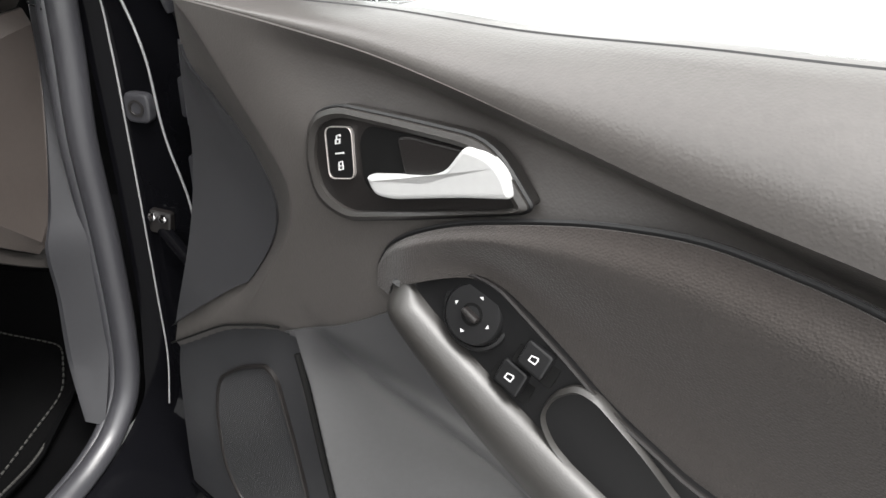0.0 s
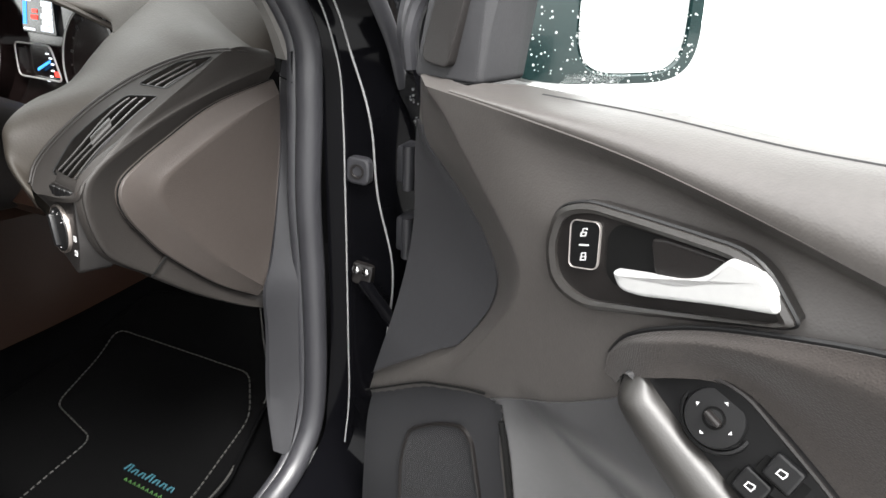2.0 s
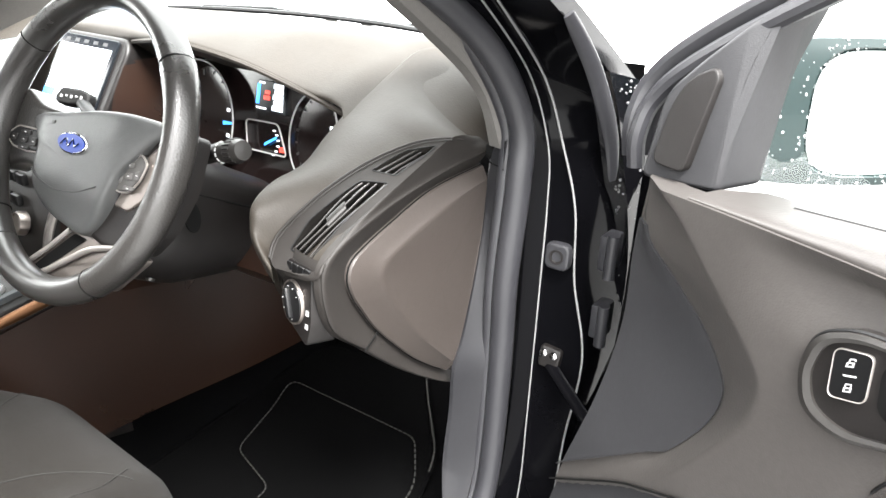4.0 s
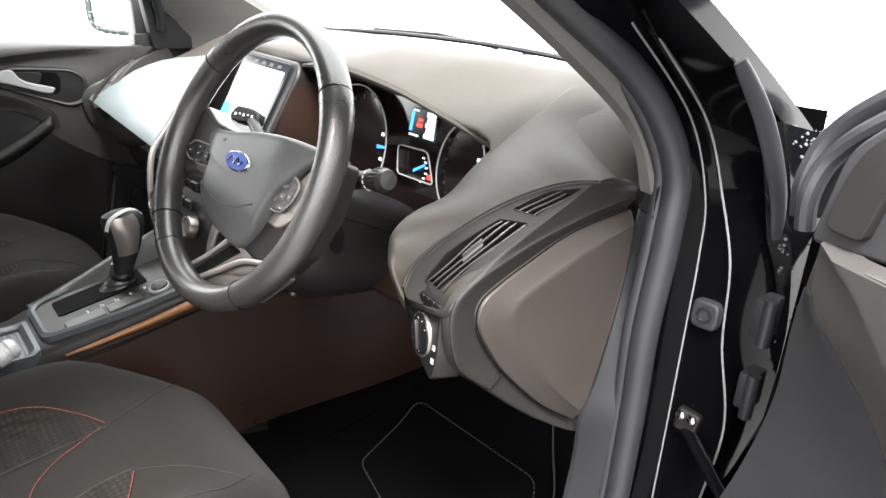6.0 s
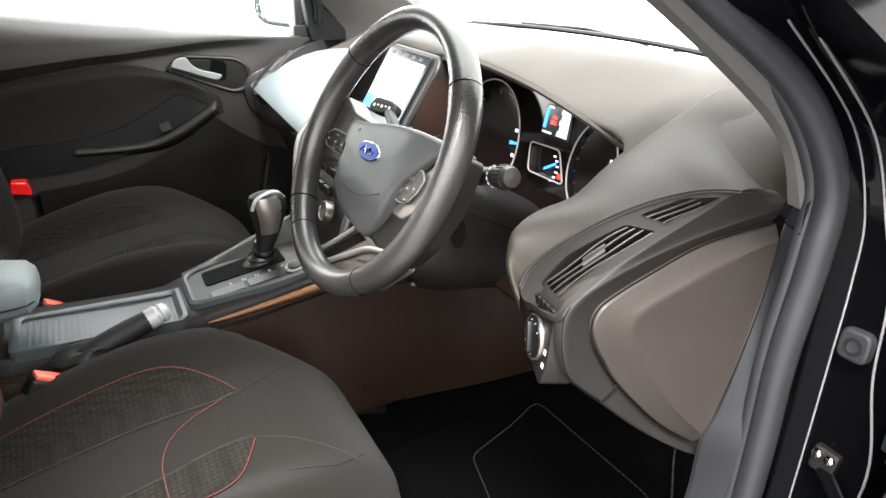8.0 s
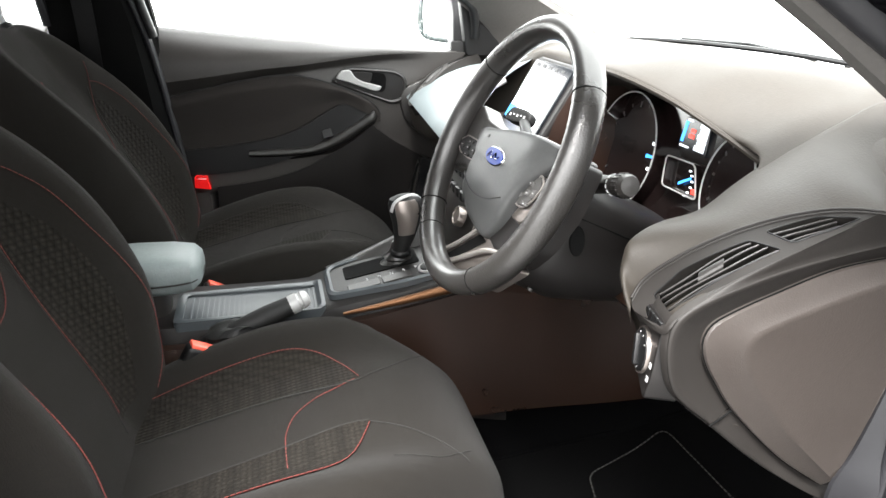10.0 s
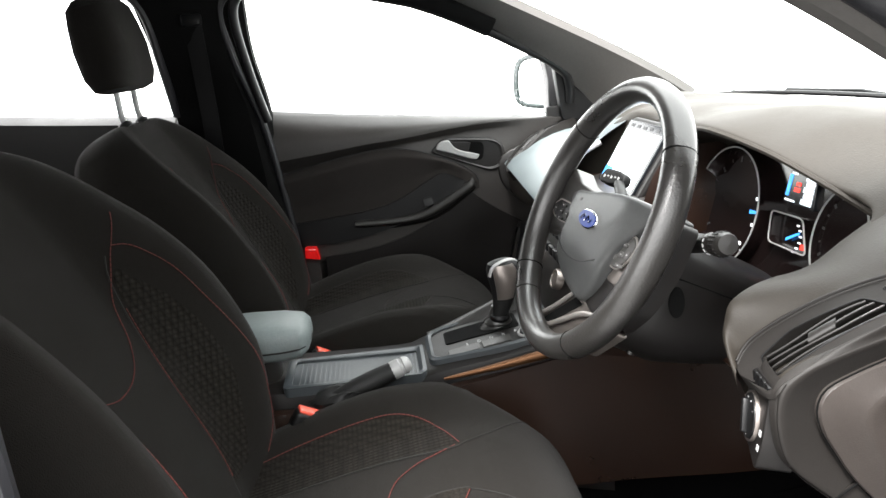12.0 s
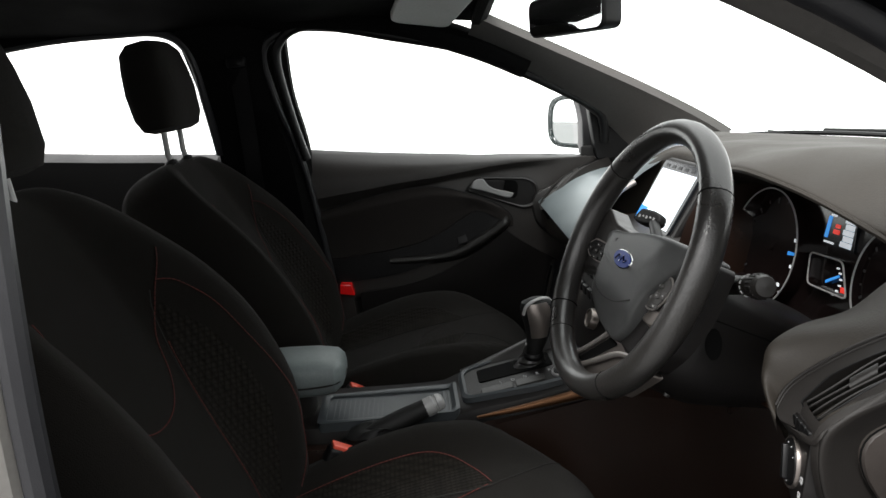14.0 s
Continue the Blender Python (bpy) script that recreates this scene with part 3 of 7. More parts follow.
part("pillar_face", sheet(pillar_rows([[(x + 0.010, y - 0.014, z), (x + 0.020, y - 0.020, z), (x + 0.030, y - 0.06, z), (x + 0.034, y - 0.16, z)] for x, y, z in edge])), M_PILLARFACE, car, "grey outer face of the centre pillar")
part("centre_pillar", sheet([[(0.60, -0.92, 1.38), (0.60, -0.76, 1.38), (0.64, -0.74, 1.38)], [(0.70, -0.90, 1.03), (0.70, -0.70, 1.03), (0.74, -0.68, 1.03)],
                             [(0.73, -0.90, 0.38), (0.73, -0.62, 0.38), (0.77, -0.60, 0.38)]], skirt=(0.04, 0, 0)), M_LOWER, car, "grey centre pillar trim")
# bulkhead, scuttle and floor pan
part("firewall", sheet([[(x, y, z) for x in np.linspace(-0.75, 0.75, 5)] for y, z in ((0.78, 0.99), (0.80, 0.70), (0.74, 0.45), (0.50, 0.27))]), M_CARPET, car, "black carpeted bulkhead")
part("windscreen_frame", tube(spline([(-0.70, 0.60, 0.985), (-0.45, 0.72, 1.003), (0, 0.78, 1.010), (0.45, 0.72, 1.003), (0.70, 0.60, 0.985)], 8), 0.006, 8), M_BLACKPL, car, "black windscreen lower edge")
part("bonnet", sheet([[(x, y, 0.97 - 0.10 * (y - 0.78) - 0.05 * (x / 0.8) ** 2) for x in np.linspace(-0.85, 0.85, 9)] for y in np.linspace(0.82, 1.8, 6)], skirt=(0, 0, -0.1)), M_WETPAINT, car, "black wet bonnet")
drops_on("bonnet", 900, 3)
for wx in (-0.25, 0.33):
    part("wiper", tube([(wx - 0.25, 0.80, 1.002), (wx, 0.83, 1.010), (wx + 0.25, 0.80, 1.003)], 0.005, 6), M_BLACKPL, car, "black wiper blade")
bmw = sheet([[(x * 0.53 / 0.60, -0.08, 1.385 - 0.05 * (x / 0.6) ** 2) for x in np.linspace(-0.60, 0.60, 11)],
             [(x * 0.61 / 0.60, 0.33, 1.22 - 0.05 * (x / 0.6) ** 2) for x in np.linspace(-0.60, 0.60, 11)],
             [(x * 0.68 / 0.60, 0.76 - 0.14 * (x / 0.6) ** 2, 1.015 - 0.03 * (x / 0.6) ** 2) for x in np.linspace(-0.60, 0.60, 11)]])
glass = solo("windscreen", bmw, M_GLASS, "clear wet windscreen", "windscreen", kind="structure")
glass.visible_shadow = False
part("header_rail", tube([(x, -0.075, 1.385 - 0.05 * (x / 0.55) ** 2) for x in np.linspace(-0.55, 0.55, 15)], 0.03, 8, 0.6), M_HEADLINER, car, "dark header rail")
floor_rows = [[(x, y, 0.265 + (0.16 * step(0.17, 0.11, abs(x)) if y > -0.9 else 0) + 0.03 * step(0.68, 0.74, abs(x)) + 0.10 * step(0.34, 0.70, y)) for x in np.linspace(-0.75, 0.75, 31)] for y in np.linspace(-1.75, 0.62, 24)]
solo("floor", sheet(floor_rows), M_CARPET, "black carpeted car floor", "carpet", kind="structure")

# ---- front doors: u runs back from the hinge, w towards the cabin, z up ----
OPEN = radians(67)


def near_door(u, w, z):
    return Vector((0.86 + u * math.sin(OPEN) - w * math.cos(OPEN), 0.46 - u * math.cos(OPEN) - w * math.sin(OPEN), z))


def far_door(u, w, z):
    return Vector((-0.86 + w, 0.46 - u, z))


crease_z = curve1([(0.10, 0.950), (0.257, 0.951), (0.357, 0.950), (0.438, 0.948), (0.516, 0.942), (0.599, 0.933), (0.668, 0.925), (0.766, 0.917), (0.90, 0.900), (1.12, 0.875)])
top_z = curve1([(0.10, 0.948), (0.25, 0.954), (0.405, 0.966), (0.527, 0.971), (0.644, 0.982), (0.733, 0.989), (0.90, 1.005), (1.12, 1.030)])
front_u = curve1([(0.30, 0.065), (0.46, 0.080), (0.55, 0.105), (0.667, 0.132), (0.78, 0.144), (0.87, 0.143), (0.96, 0.152)])
band_u = curve1([(0.30, 0.19), (0.56, 0.212), (0.635, 0.248), (0.671, 0.273), (0.723, 0.306), (0.767, 0.332), (0.80, 0.340), (0.821, 0.335), (0.849, 0.311), (0.886, 0.271), (0.928, 0.226), (0.945, 0.200), (0.96, 0.190)])
dish_u = curve1([(0.30, 0.15), (0.55, 0.158), (0.626, 0.203), (0.658, 0.236), (0.70, 0.267), (0.74, 0.288), (0.773, 0.292), (0.80, 0.278), (0.83, 0.250), (0.862, 0.207), (0.892, 0.168), (0.96, 0.158)])
insert_top = curve1([(0.447, 0.780), (0.452, 0.792), (0.462, 0.807), (0.49, 0.829), (0.534, 0.852), (0.605, 0.878), (0.65, 0.890), (0.688, 0.896), (0.731, 0.895), (0.776, 0.890), (0.90, 0.868), (1.08, 0.825)])
pack_out = curve1([(0.465, 0.780), (0.479, 0.788), (0.495, 0.797), (0.515, 0.808), (0.54, 0.818), (0.563, 0.817), (0.583, 0.807), (0.622, 0.785), (0.653, 0.766), (0.694, 0.748), (0.725, 0.737), (0.82, 0.72), (1.0, 0.705)])
rail_in = curve1([(0.465, 0.790), (0.487, 0.786), (0.505, 0.771), (0.543, 0.749), (0.595, 0.722), (0.636, 0.702), (0.667, 0.688), (0.75, 0.662), (0.85, 0.644), (1.0, 0.635)])
rail_out = curve1([(0.465, 0.782), (0.477, 0.772), (0.484, 0.762), (0.504, 0.739), (0.544, 0.711), (0.581, 0.688), (0.615, 0.666), (0.70, 0.635), (0.85, 0.622), (1.0, 0.62)])
lip_z = curve1([(0.04, 0.485), (0.07, 0.505), (0.14, 0.555), (0.20, 0.598), (0.24, 0.621), (0.308, 0.652), (0.36, 0.660)])


panel_lo = curve1([(0.04, 0.495), (0.062, 0.516), (0.125, 0.574), (0.198, 0.635), (0.24, 0.668), (0.30, 0.70)])
band_h = curve1([(0.1, 0.012), (0.37, 0.017), (0.46, 0.019), (0.59, 0.021), (0.69, 0.023), (0.77, 0.029), (1.12, 0.040)])
ridge_u = curve1([(0.24, 0.42), (0.34, 0.40), (0.40, 0.390), (0.459, 0.379), (0.51, 0.367), (0.555, 0.357), (0.602, 0.346), (0.65, 0.330), (0.72, 0.31)])
valley_u = curve1([(0.24, 0.72), (0.40, 0.62), (0.48, 0.575), (0.565, 0.504), (0.635, 0.43), (0.68, 0.365), (0.72, 0.345)])


under_u = curve1([(0.24, 1.15), (0.40, 1.00), (0.50, 0.87), (0.57, 0.77), (0.645, 0.64), (0.70, 0.54), (0.74, 0.48)])
HOLLOW = [0.100]


def trim_w(u, z):
    """How far the main trim stands towards the cabin."""
    w = 0.140
    b, e = band_u(z), dish_u(z)
    deep = 0.024 * step(0.52, 0.80, z)
    if u < b:
        w -= deep * (1 - min(1.0, max(0.0, (u - e) / (b - e)))) + 0.010 * step(e, front_u(z), u) * step(0.5, 0.8, z)
    below, band = crease_z(u) - z, band_h(u)
    w += 0.016 * step(0.35, 0.75, u) * (1 - min(1.0, max(0.0, below / band)))
    w -= 0.018 * step(0.28, 0.45, u) * min(1.0, max(0.0, below / band)) * (1 - step(band, band + 0.07, below))
    if z < 0.72:
        r, c = ridge_u(z) + 0.010, valley_u(z)
        far = max(c + 0.10, under_u(z))
        f = (u - r) / max(0.02, c - r) if u < c else (far - u) / (far - c)
        f = min(1.0, max(0.0, f))
        w -= HOLLOW[0] * step(0.70, 0.50, z) * (0.45 * f + 0.55 * math.sin(math.pi / 2 * f))
        if u < ridge_u(z) - 0.002:
            w -= 0.010 * step(lip_z(u), lip_z(u) - 0.014, z)
    return w


def door(to, near):
    side = "driver" if near else "passenger"
    base = to(0.5, 0.0, 0.30)
    d = thing("open_car_door" if near else "closed_car_door", base,
              "open black car door with grey grained inner trim" if near else "closed passenger door with grey inner trim, its lower part darkened as shade", "car door")
    back = to(0, -0.012, 0) - to(0, 0, 0)

    def patch(name, us, lo, hi, wf, nz, mat, label="", power=1.0, parent=d, k=1.0):
        rows = []
        for u in us:
            a, b = lo(u), hi(u)
            rows.append([to(u, wf(u, a + (b - a) * j / nz), a + (b - a) * j / nz) for j in range(nz + 1)])
        return part(name, sheet(rows, skirt=back * k), mat, parent, label, auto=50)

    # upper padded roll under the glass
    def roll_w(u, z):
        t = min(1.0, max(0.0, (z - crease_z(u)) / max(0.003, top_z(u) - crease_z(u))))
        fat = 0.036 + 0.020 * step(0.35, 0.75, u)
        return 0.100 + fat * (1 - t ** 2.6)

    patch("upper_pad", np.linspace(0.225, 1.12, 60), lambda u: crease_z(u) - 0.002, top_z, roll_w, 14, M_TRIM, "grained padded top roll", k=3)
    panel_hi = curve1([(0.30, 0.640), (0.331, 0.660), (0.40, 0.700), (0.455, 0.740), (0.475, 0.756), (0.509, 0.731), (0.562, 0.693), (0.62, 0.661), (0.70, 0.628), (0.82, 0.604), (1.0, 0.591)])
    # main trim, in columns that follow the sloping front edge and the dished panel
    rows = []
    for i in range(87):
        row = []
        for j in range(73):
            lift = 1 - (1 - j / 72) ** 1.5
            z0 = 0.24 + (crease_z(0.3) - 0.24) * lift
            f, e, b = front_u(z0), dish_u(z0), band_u(z0)
            if i <= 14:
                u = f + (e - f) * i / 14
            elif i <= 26:
                u = e + (b - e) * (i - 14) / 12
            else:
                u = b + (1.12 - b) * ((i - 26) / 60) ** 1.3
            z = 0.24 + (crease_z(u) - 0.001 - 0.24) * lift
            sunk = 0.050 * step(0.008, 0.020, u - ridge_u(z)) * step(0.010, 0.030, panel_hi(u) - z) if u < 0.92 else 0.0
            row.append(to(u, trim_w(u, z) - sunk, z))
        rows.append(row)
    part("trim_panel", sheet(rows, skirt=back * 3), M_TRIM, d, "grey grained plastic door trim", auto=60)
    # smooth darker panel at the front edge
    rows = []
    for j in range(40):
        z = 0.50 + (0.900 - 0.50) * j / 39
        f, e = front_u(z) + 0.001, dish_u(z)
        rows.append([to(f + (e - f) * i / 12, trim_w(f + (e - f) * i / 12, z) + 0.003, max(z, panel_lo(f + (e - f) * i / 12))) for i in range(13)])
    part("front_panel", sheet(rows, skirt=back * 0.3), M_DOORDARK, d, "smooth dark plastic front panel")
    # smooth hard lower panel, flaring out over the pocket
    rows = []
    for j in range(90):
        z = 0.25 + (0.756 - 0.25) * (1 - (1 - j / 89) ** 1.3)
        row = []
        for i in range(70):
            u = ridge_u(z) + 0.009 + (0.90 - ridge_u(z)) * (i / 69) ** 1.6
            zz = min(z, panel_hi(u) - 0.0003 * (89 - j))
            row.append(to(u, trim_w(u, zz) + 0.0025, zz))
        rows.append(row)
    # the far door takes a darker plastic here, as shade in the colour
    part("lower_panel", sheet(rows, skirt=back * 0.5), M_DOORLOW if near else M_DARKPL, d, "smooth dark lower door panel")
    # smooth darker panel that carries the loudspeaker
    rows = []
    for z in np.linspace(0.25, 0.655, 44):
        f, e = front_u(max(0.30, z)) + 0.002, ridge_u(z) - 0.004
        rows.append([to(f + (e - f) * q, trim_w(f + (e - f) * q, min(z, lip_z(f + (e - f) * q) - 0.015)) + 0.003, min(z, lip_z(f + (e - f) * q) - 0.003)) for q in np.linspace(0, 1, 18)])
    part("speaker_panel", sheet(rows, skirt=back * 0.3), M_DOORDARK, d, "smooth dark plastic loudspeaker panel", auto=60)
    # fabric insert
    def insert_lo(u):
        return (pack_out(u) if u > 0.465 else 0.768) - 0.004

    def insert_w(u, z):
        a, b = insert_lo(u), insert_top(u)
        t = (z - a) / max(0.004, b - a)
        puff = 0.010 * step(0, 0.16, 1 - t) + 0.004
        return 0.141 - 0.016 * step(0.9, 0.2, t) * step(0.47, 0.60, u) + puff * step(0.445, 0.50, u) + 0.003
    us = [0.448 + (1.08 - 0.448) * (k / 60) ** 1.4 for k in range(61)]
    patch("fabric_insert", us, insert_lo, insert_top, insert_w, 24, M_INSERT, "dark woven fabric insert", k=1.0)
    part("insert_piping", tube([to(u, insert_w(u, insert_top(u)) - 0.003, insert_top(u) + 0.0015) for u in us], 0.0022, 6), M_BLACKPL, d)
    # grab rail of the armrest, a smooth rounded bar
    out_c = spline([(0.468, 0.776, 0), (0.473, 0.755, 0), (0.509, 0.724, 0), (0.562, 0.686, 0), (0.62, 0.655, 0), (0.70, 0.622, 0), (0.82, 0.598, 0), (1.0, 0.585, 0)], 9)
    in_c = spline([(0.487, 0.790, 0), (0.505, 0.777, 0), (0.543, 0.755, 0), (0.595, 0.728, 0), (0.655, 0.700, 0), (0.735, 0.672, 0), (0.85, 0.650, 0), (1.0, 0.640, 0)], 9)
    if not near:
        out_c = spline([(0.458, 0.783, 0), (0.466, 0.764, 0), (0.509, 0.735, 0), (0.56, 0.705, 0), (0.62, 0.683, 0), (0.70, 0.677, 0), (0.78, 0.677, 0), (0.815, 0.680, 0)], 9)
        in_c = spline([(0.468, 0.797, 0), (0.487, 0.785, 0), (0.530, 0.758, 0), (0.59, 0.726, 0), (0.65, 0.704, 0), (0.72, 0.699, 0), (0.79, 0.699, 0), (0.815, 0.698, 0)], 9)
    rows, low = [], []
    for k, (a, b) in enumerate(zip(out_c, in_c)):
        rise = 0.006 + 0.016 * step(0, 9, k)
        row = [to(a.x, 0.138, a.y)]
        for q in np.linspace(0, math.pi, 21):
            f = 0.5 - 0.5 * math.cos(q)
            p = a + (b - a) * f
            row.append(to(p.x, 0.146 + 0.005 * f + rise * math.sin(q), p.y))
        row.append(to(b.x, 0.142, b.y))
        rows.append(row)
        out = (a - b).normalized()
        dep = (0.014 + 0.050 * step(0, 30, k)) * (1 if near else 0.45)
        tip = a + out * dep
        low.append([to((a + out * dep * q).x, (0.1475 + 0.006 * math.sin(math.pi * q)) * (1 - q) + (trim_w(tip.x, tip.y) - 0.014) * q, (a + out * dep * q).y) for q in np.linspace(0, 1, 9)])
    part("grab_rail", loft(rows), M_RAIL, d, "smooth satin grey grab rail", auto=60)
    # far armrest underside: cabin shade given by the darker plastic
    if not near:
        part("armrest_body", sheet(low, skirt=back), M_DOORLOW if near else M_DARKPL, d, "smooth armrest underside, darkened as shade")
    part("rail_gap", tube([to(a.x, 0.1490, a.y) for a in out_c], 0.0011, 5), M_DARKHOLE, d)

    # recessed well between rail and insert
    def well_w(u, z):
        a, b = rail_in(u), pack_out(u)
        t = (z - a) / max(0.003, b - a)
        return 0.151 - 0.004 * t
    patch("switch_panel", np.linspace(0.474, 1.0, 70), lambda u: rail_in(u) - 0.004, lambda u: max(rail_in(u) - 0.003, pack_out(u) - 0.001), well_w, 12, M_BLACKPL, "black armrest switch panel", k=1.4)
    part("panel_rim", tube([to(u, well_w(u, pack_out(u)) + 0.0005, pack_out(u) - 0.002) for u in np.linspace(0.476, 1.0, 70)], 0.0020, 6), M_DARKPL, d)

    def on_well(uc, zc, lift=0.0):
        u0, z0 = uc, zc
        o = to(u0, well_w(u0, z0) + lift, z0)
        n = (to(0, 1, 0) - to(0, 0, 0)) * 0.93 + Vector((0, 0, 0.36))
        along = to(1, 0, -0.25) - to(0, 0, 0)
        n = n - n.dot(along.normalized()) * along.normalized()
        y = n.normalized().cross(along.normalized())
        return frame_of(o, n, y if y.z > 0 else -y)
    if near:
        km = on_well(0.5475, 0.7865, -0.003)
        pod = part("mirror_control", turned([(0.0282, -0.010), (0.0282, 0.001), (0.0268, 0.0030), (0.0246, 0.0035), (0.0238, 0.0012), (0.0228, 0.0012), (0.0226, 0.0065), (0.0212, 0.0085), (0.0, 0.0092)], km, 44), M_BLACKPL, d, "round black mirror control")
        part("knob_dish", turned([(0.0085, 0.0088), (0.0085, 0.0094), (0.0078, 0.0094), (0.0075, 0.0090), (0.0, 0.0090)], km, 24), M_DARKHOLE, pod)
        part("knob_bar", rbox((0, 0, 0), (0.014, 0.0048, 0.008), 0.0018, km @ pose(0, 0, 0.0105, 0, 0, -8)), M_DARKPL, pod)
        for q in (87, 177, 267, 357):
            v = Vector((0.0140 * math.cos(radians(q)), 0.0140 * math.sin(radians(q))))
            tri = [(v.x * 1.14, v.y * 1.14), (v.x - v.y * 0.12, v.y + v.x * 0.12), (v.x + v.y * 0.12, v.y - v.x * 0.12)]
            part("arrow_mark", prism(tri, lambda a, b, c: km @ Vector((a, b, c)), 0.0086, 0.0095), M_WHITEMARK, pod, smooth=False)
        for uc, zc in ((0.6010, 0.7760), (0.5850, 0.7530)):
            sm = on_well(uc, zc, 0.0)
            cup = part("switch_recess", prism(fillet([(-0.015, -0.0135), (0.018, -0.0135), (0.018, 0.0135), (-0.015, 0.0135)], 0.003), lambda a, b, c: sm @ Vector((a, b, c)), -0.002, 0.0006, 0.0004), M_DARKHOLE, d)
            sw = part("window_switch", prism(fillet([(-0.0105, -0.0100), (0.0115, -0.0100), (0.0115, 0.0100), (-0.0105, 0.0100)], 0.003), lambda a, b, c: sm @ Vector((a, b, c + 0.12 * (a + 0.011))), -0.002, 0.006, 0.002), M_BLACKPL, d, "black window switch with white symbol")
            mk = [(-0.0034, -0.0028), (-0.0030, 0.0018), (0.0026, 0.0034), (0.0034, 0.0014), (0.0026, -0.0024)]
            part("symbol", frame_strip(mk, [(a * 0.72, b * 0.70) for a, b in mk], lambda a, b, c: sm @ Vector((a, b, c + 0.12 * (a + 0.012))), 0.006, 0.0066), M_WHITEMARK, sw, smooth=False)
        # cup-shaped pull pocket behind the switches
        pk = [(0.610, 0.735), (0.617, 0.757), (0.633, 0.772), (0.648, 0.770), (0.688, 0.745), (0.716, 0.722), (0.78, 0.697), (0.80, 0.686), (0.80, 0.668), (0.72, 0.672), (0.662, 0.690), (0.622, 0.715)]
        pk = fillet(pk, 0.02, 5)
        cx, cz = sum(p[0] for p in pk) / len(pk), sum(p[1] for p in pk) / len(pk)
        inn = [(cx + (a - cx) * 0.965, cz + (b - cz) * 0.90) for a, b in pk]
        part("pull_pocket_rim", frame_strip(pk, inn, lambda a, b, c: to(a, well_w(a, b) + c, b), -0.002, 0.003, 0.003), M_RAIL, d, "raised rim of the pull pocket")
        part("pull_pocket", prism(inn, lambda a, b, c: to(a, well_w(a, b) + c, b), -0.001, 0.0012), M_BLACKPL, d, "dark rubber pull pocket")
    else:
        sm = on_well(0.60, 0.735)
        part("window_switch", prism(fillet([(-0.014, -0.012), (0.014, -0.012), (0.014, 0.012), (-0.014, 0.012)], 0.003), lambda a, b, c: sm @ Vector((a, b, c)), 0.0, 0.012, 0.002), M_BLACKPL, d, "black window switch")
    # release handle in its bezel
    bz = fillet([(0.370, 0.852), (0.376, 0.888), (0.404, 0.904), (0.477, 0.9105), (0.545, 0.915), (0.579, 0.880), (0.573, 0.875), (0.495, 0.8435), (0.412, 0.812), (0.380, 0.820)],
                [0.012, 0.018, 0.02, 0.03, 0.022, 0.008, 0.006, 0.03, 0.020, 0.016], 5)
    cx, cz = 0.475, 0.868
    inn = [(cx + (a - cx) * 0.905, cz + (b - cz) * 0.83) for a, b in bz]
    hb = part("handle_bezel", frame_strip(bz, inn, lambda a, b, c: to(a, 0.139 + c, b), -0.008, 0.0075, 0.002), M_LOWER, d, "grey plastic release handle bezel")
    part("bezel_floor", prism(inn, lambda a, b, c: to(a, 0.139 + c, b), -0.01, 0.0045), M_DARKPL, hb, "dark recessed bezel floor")
    part("bezel_edge", tube([to(a, 0.1425, b) for a, b in bz], 0.0022, 6, closed=True), M_BLACKPL, hb)
    cup = fillet([(0.429, 0.884), (0.437, 0.897), (0.530, 0.906), (0.525, 0.880), (0.480, 0.862), (0.444, 0.845), (0.433, 0.852)], 0.010, 4)
    part("handle_cup", prism(cup, lambda a, b, c: to(a, 0.139 + c, b), 0.0035, 0.0050), M_DARKHOLE, hb, "dark finger recess")
    plate = fillet([(0.467, 0.897), (0.479, 0.901), (0.527, 0.904), (0.513, 0.882), (0.476, 0.870)], 0.005, 4)
    part("finger_plate", prism(plate, lambda a, b, c: to(a, 0.139 + c, b), 0.004, 0.0075, 0.002), M_DARKPL, hb, "dark blue-grey finger plate")
    lev = [Vector(p) for p in fillet([(0.443, 0.862), (0.470, 0.870), (0.500, 0.878), (0.516, 0.888), (0.525, 0.902), (0.530, 0.909), (0.549, 0.9085), (0.562, 0.900), (0.569, 0.885), (0.530, 0.873), (0.470, 0.8515), (0.452, 0.849)],
                                     [0.004, 0.01, 0.01, 0.01, 0.005, 0.004, 0.008, 0.008, 0.004, 0.01, 0.012, 0.008], 4)]
    part("release_handle", prism([(v.x, v.y) for v in lev], lambda a, b, c: to(a, 0.139 + c, b), 0.006, 0.0145, 0.0035, 4), M_SILVER, hb, "satin silver release handle")
    if near:
        lk = fillet([(0.393, 0.885), (0.4225, 0.8925), (0.4255, 0.8515), (0.397, 0.843)], 0.007, 5)
        lx, lz = 0.4095, 0.868
        li = [(lx + (a - lx) * 0.955, lz + (b - lz) * 0.972) for a, b in lk]
        ls = part("lock_switch", prism(li, lambda a, b, c: to(a, 0.139 + c, b), 0.004, 0.0064, 0.0008), M_BLACKPL, d, "black lock switch with white padlocks")
        part("switch_ring", frame_strip(lk, li, lambda a, b, c: to(a, 0.139 + c, b), 0.004, 0.0070, 0.0003), M_SPOKETRIM, ls, "thin silver ring")
        part("divider", rbox((0, 0, 0), (0.010, 0.0012, 0.001), 0, frame_of(to(0.4095, 0.1455, 0.8680), to(0, 1, 0) - to(0, 0, 0), (0, 0, 1)) @ pose(0, 0, 0, 0, 0, 20)), M_WHITEMARK, ls, smooth=False)
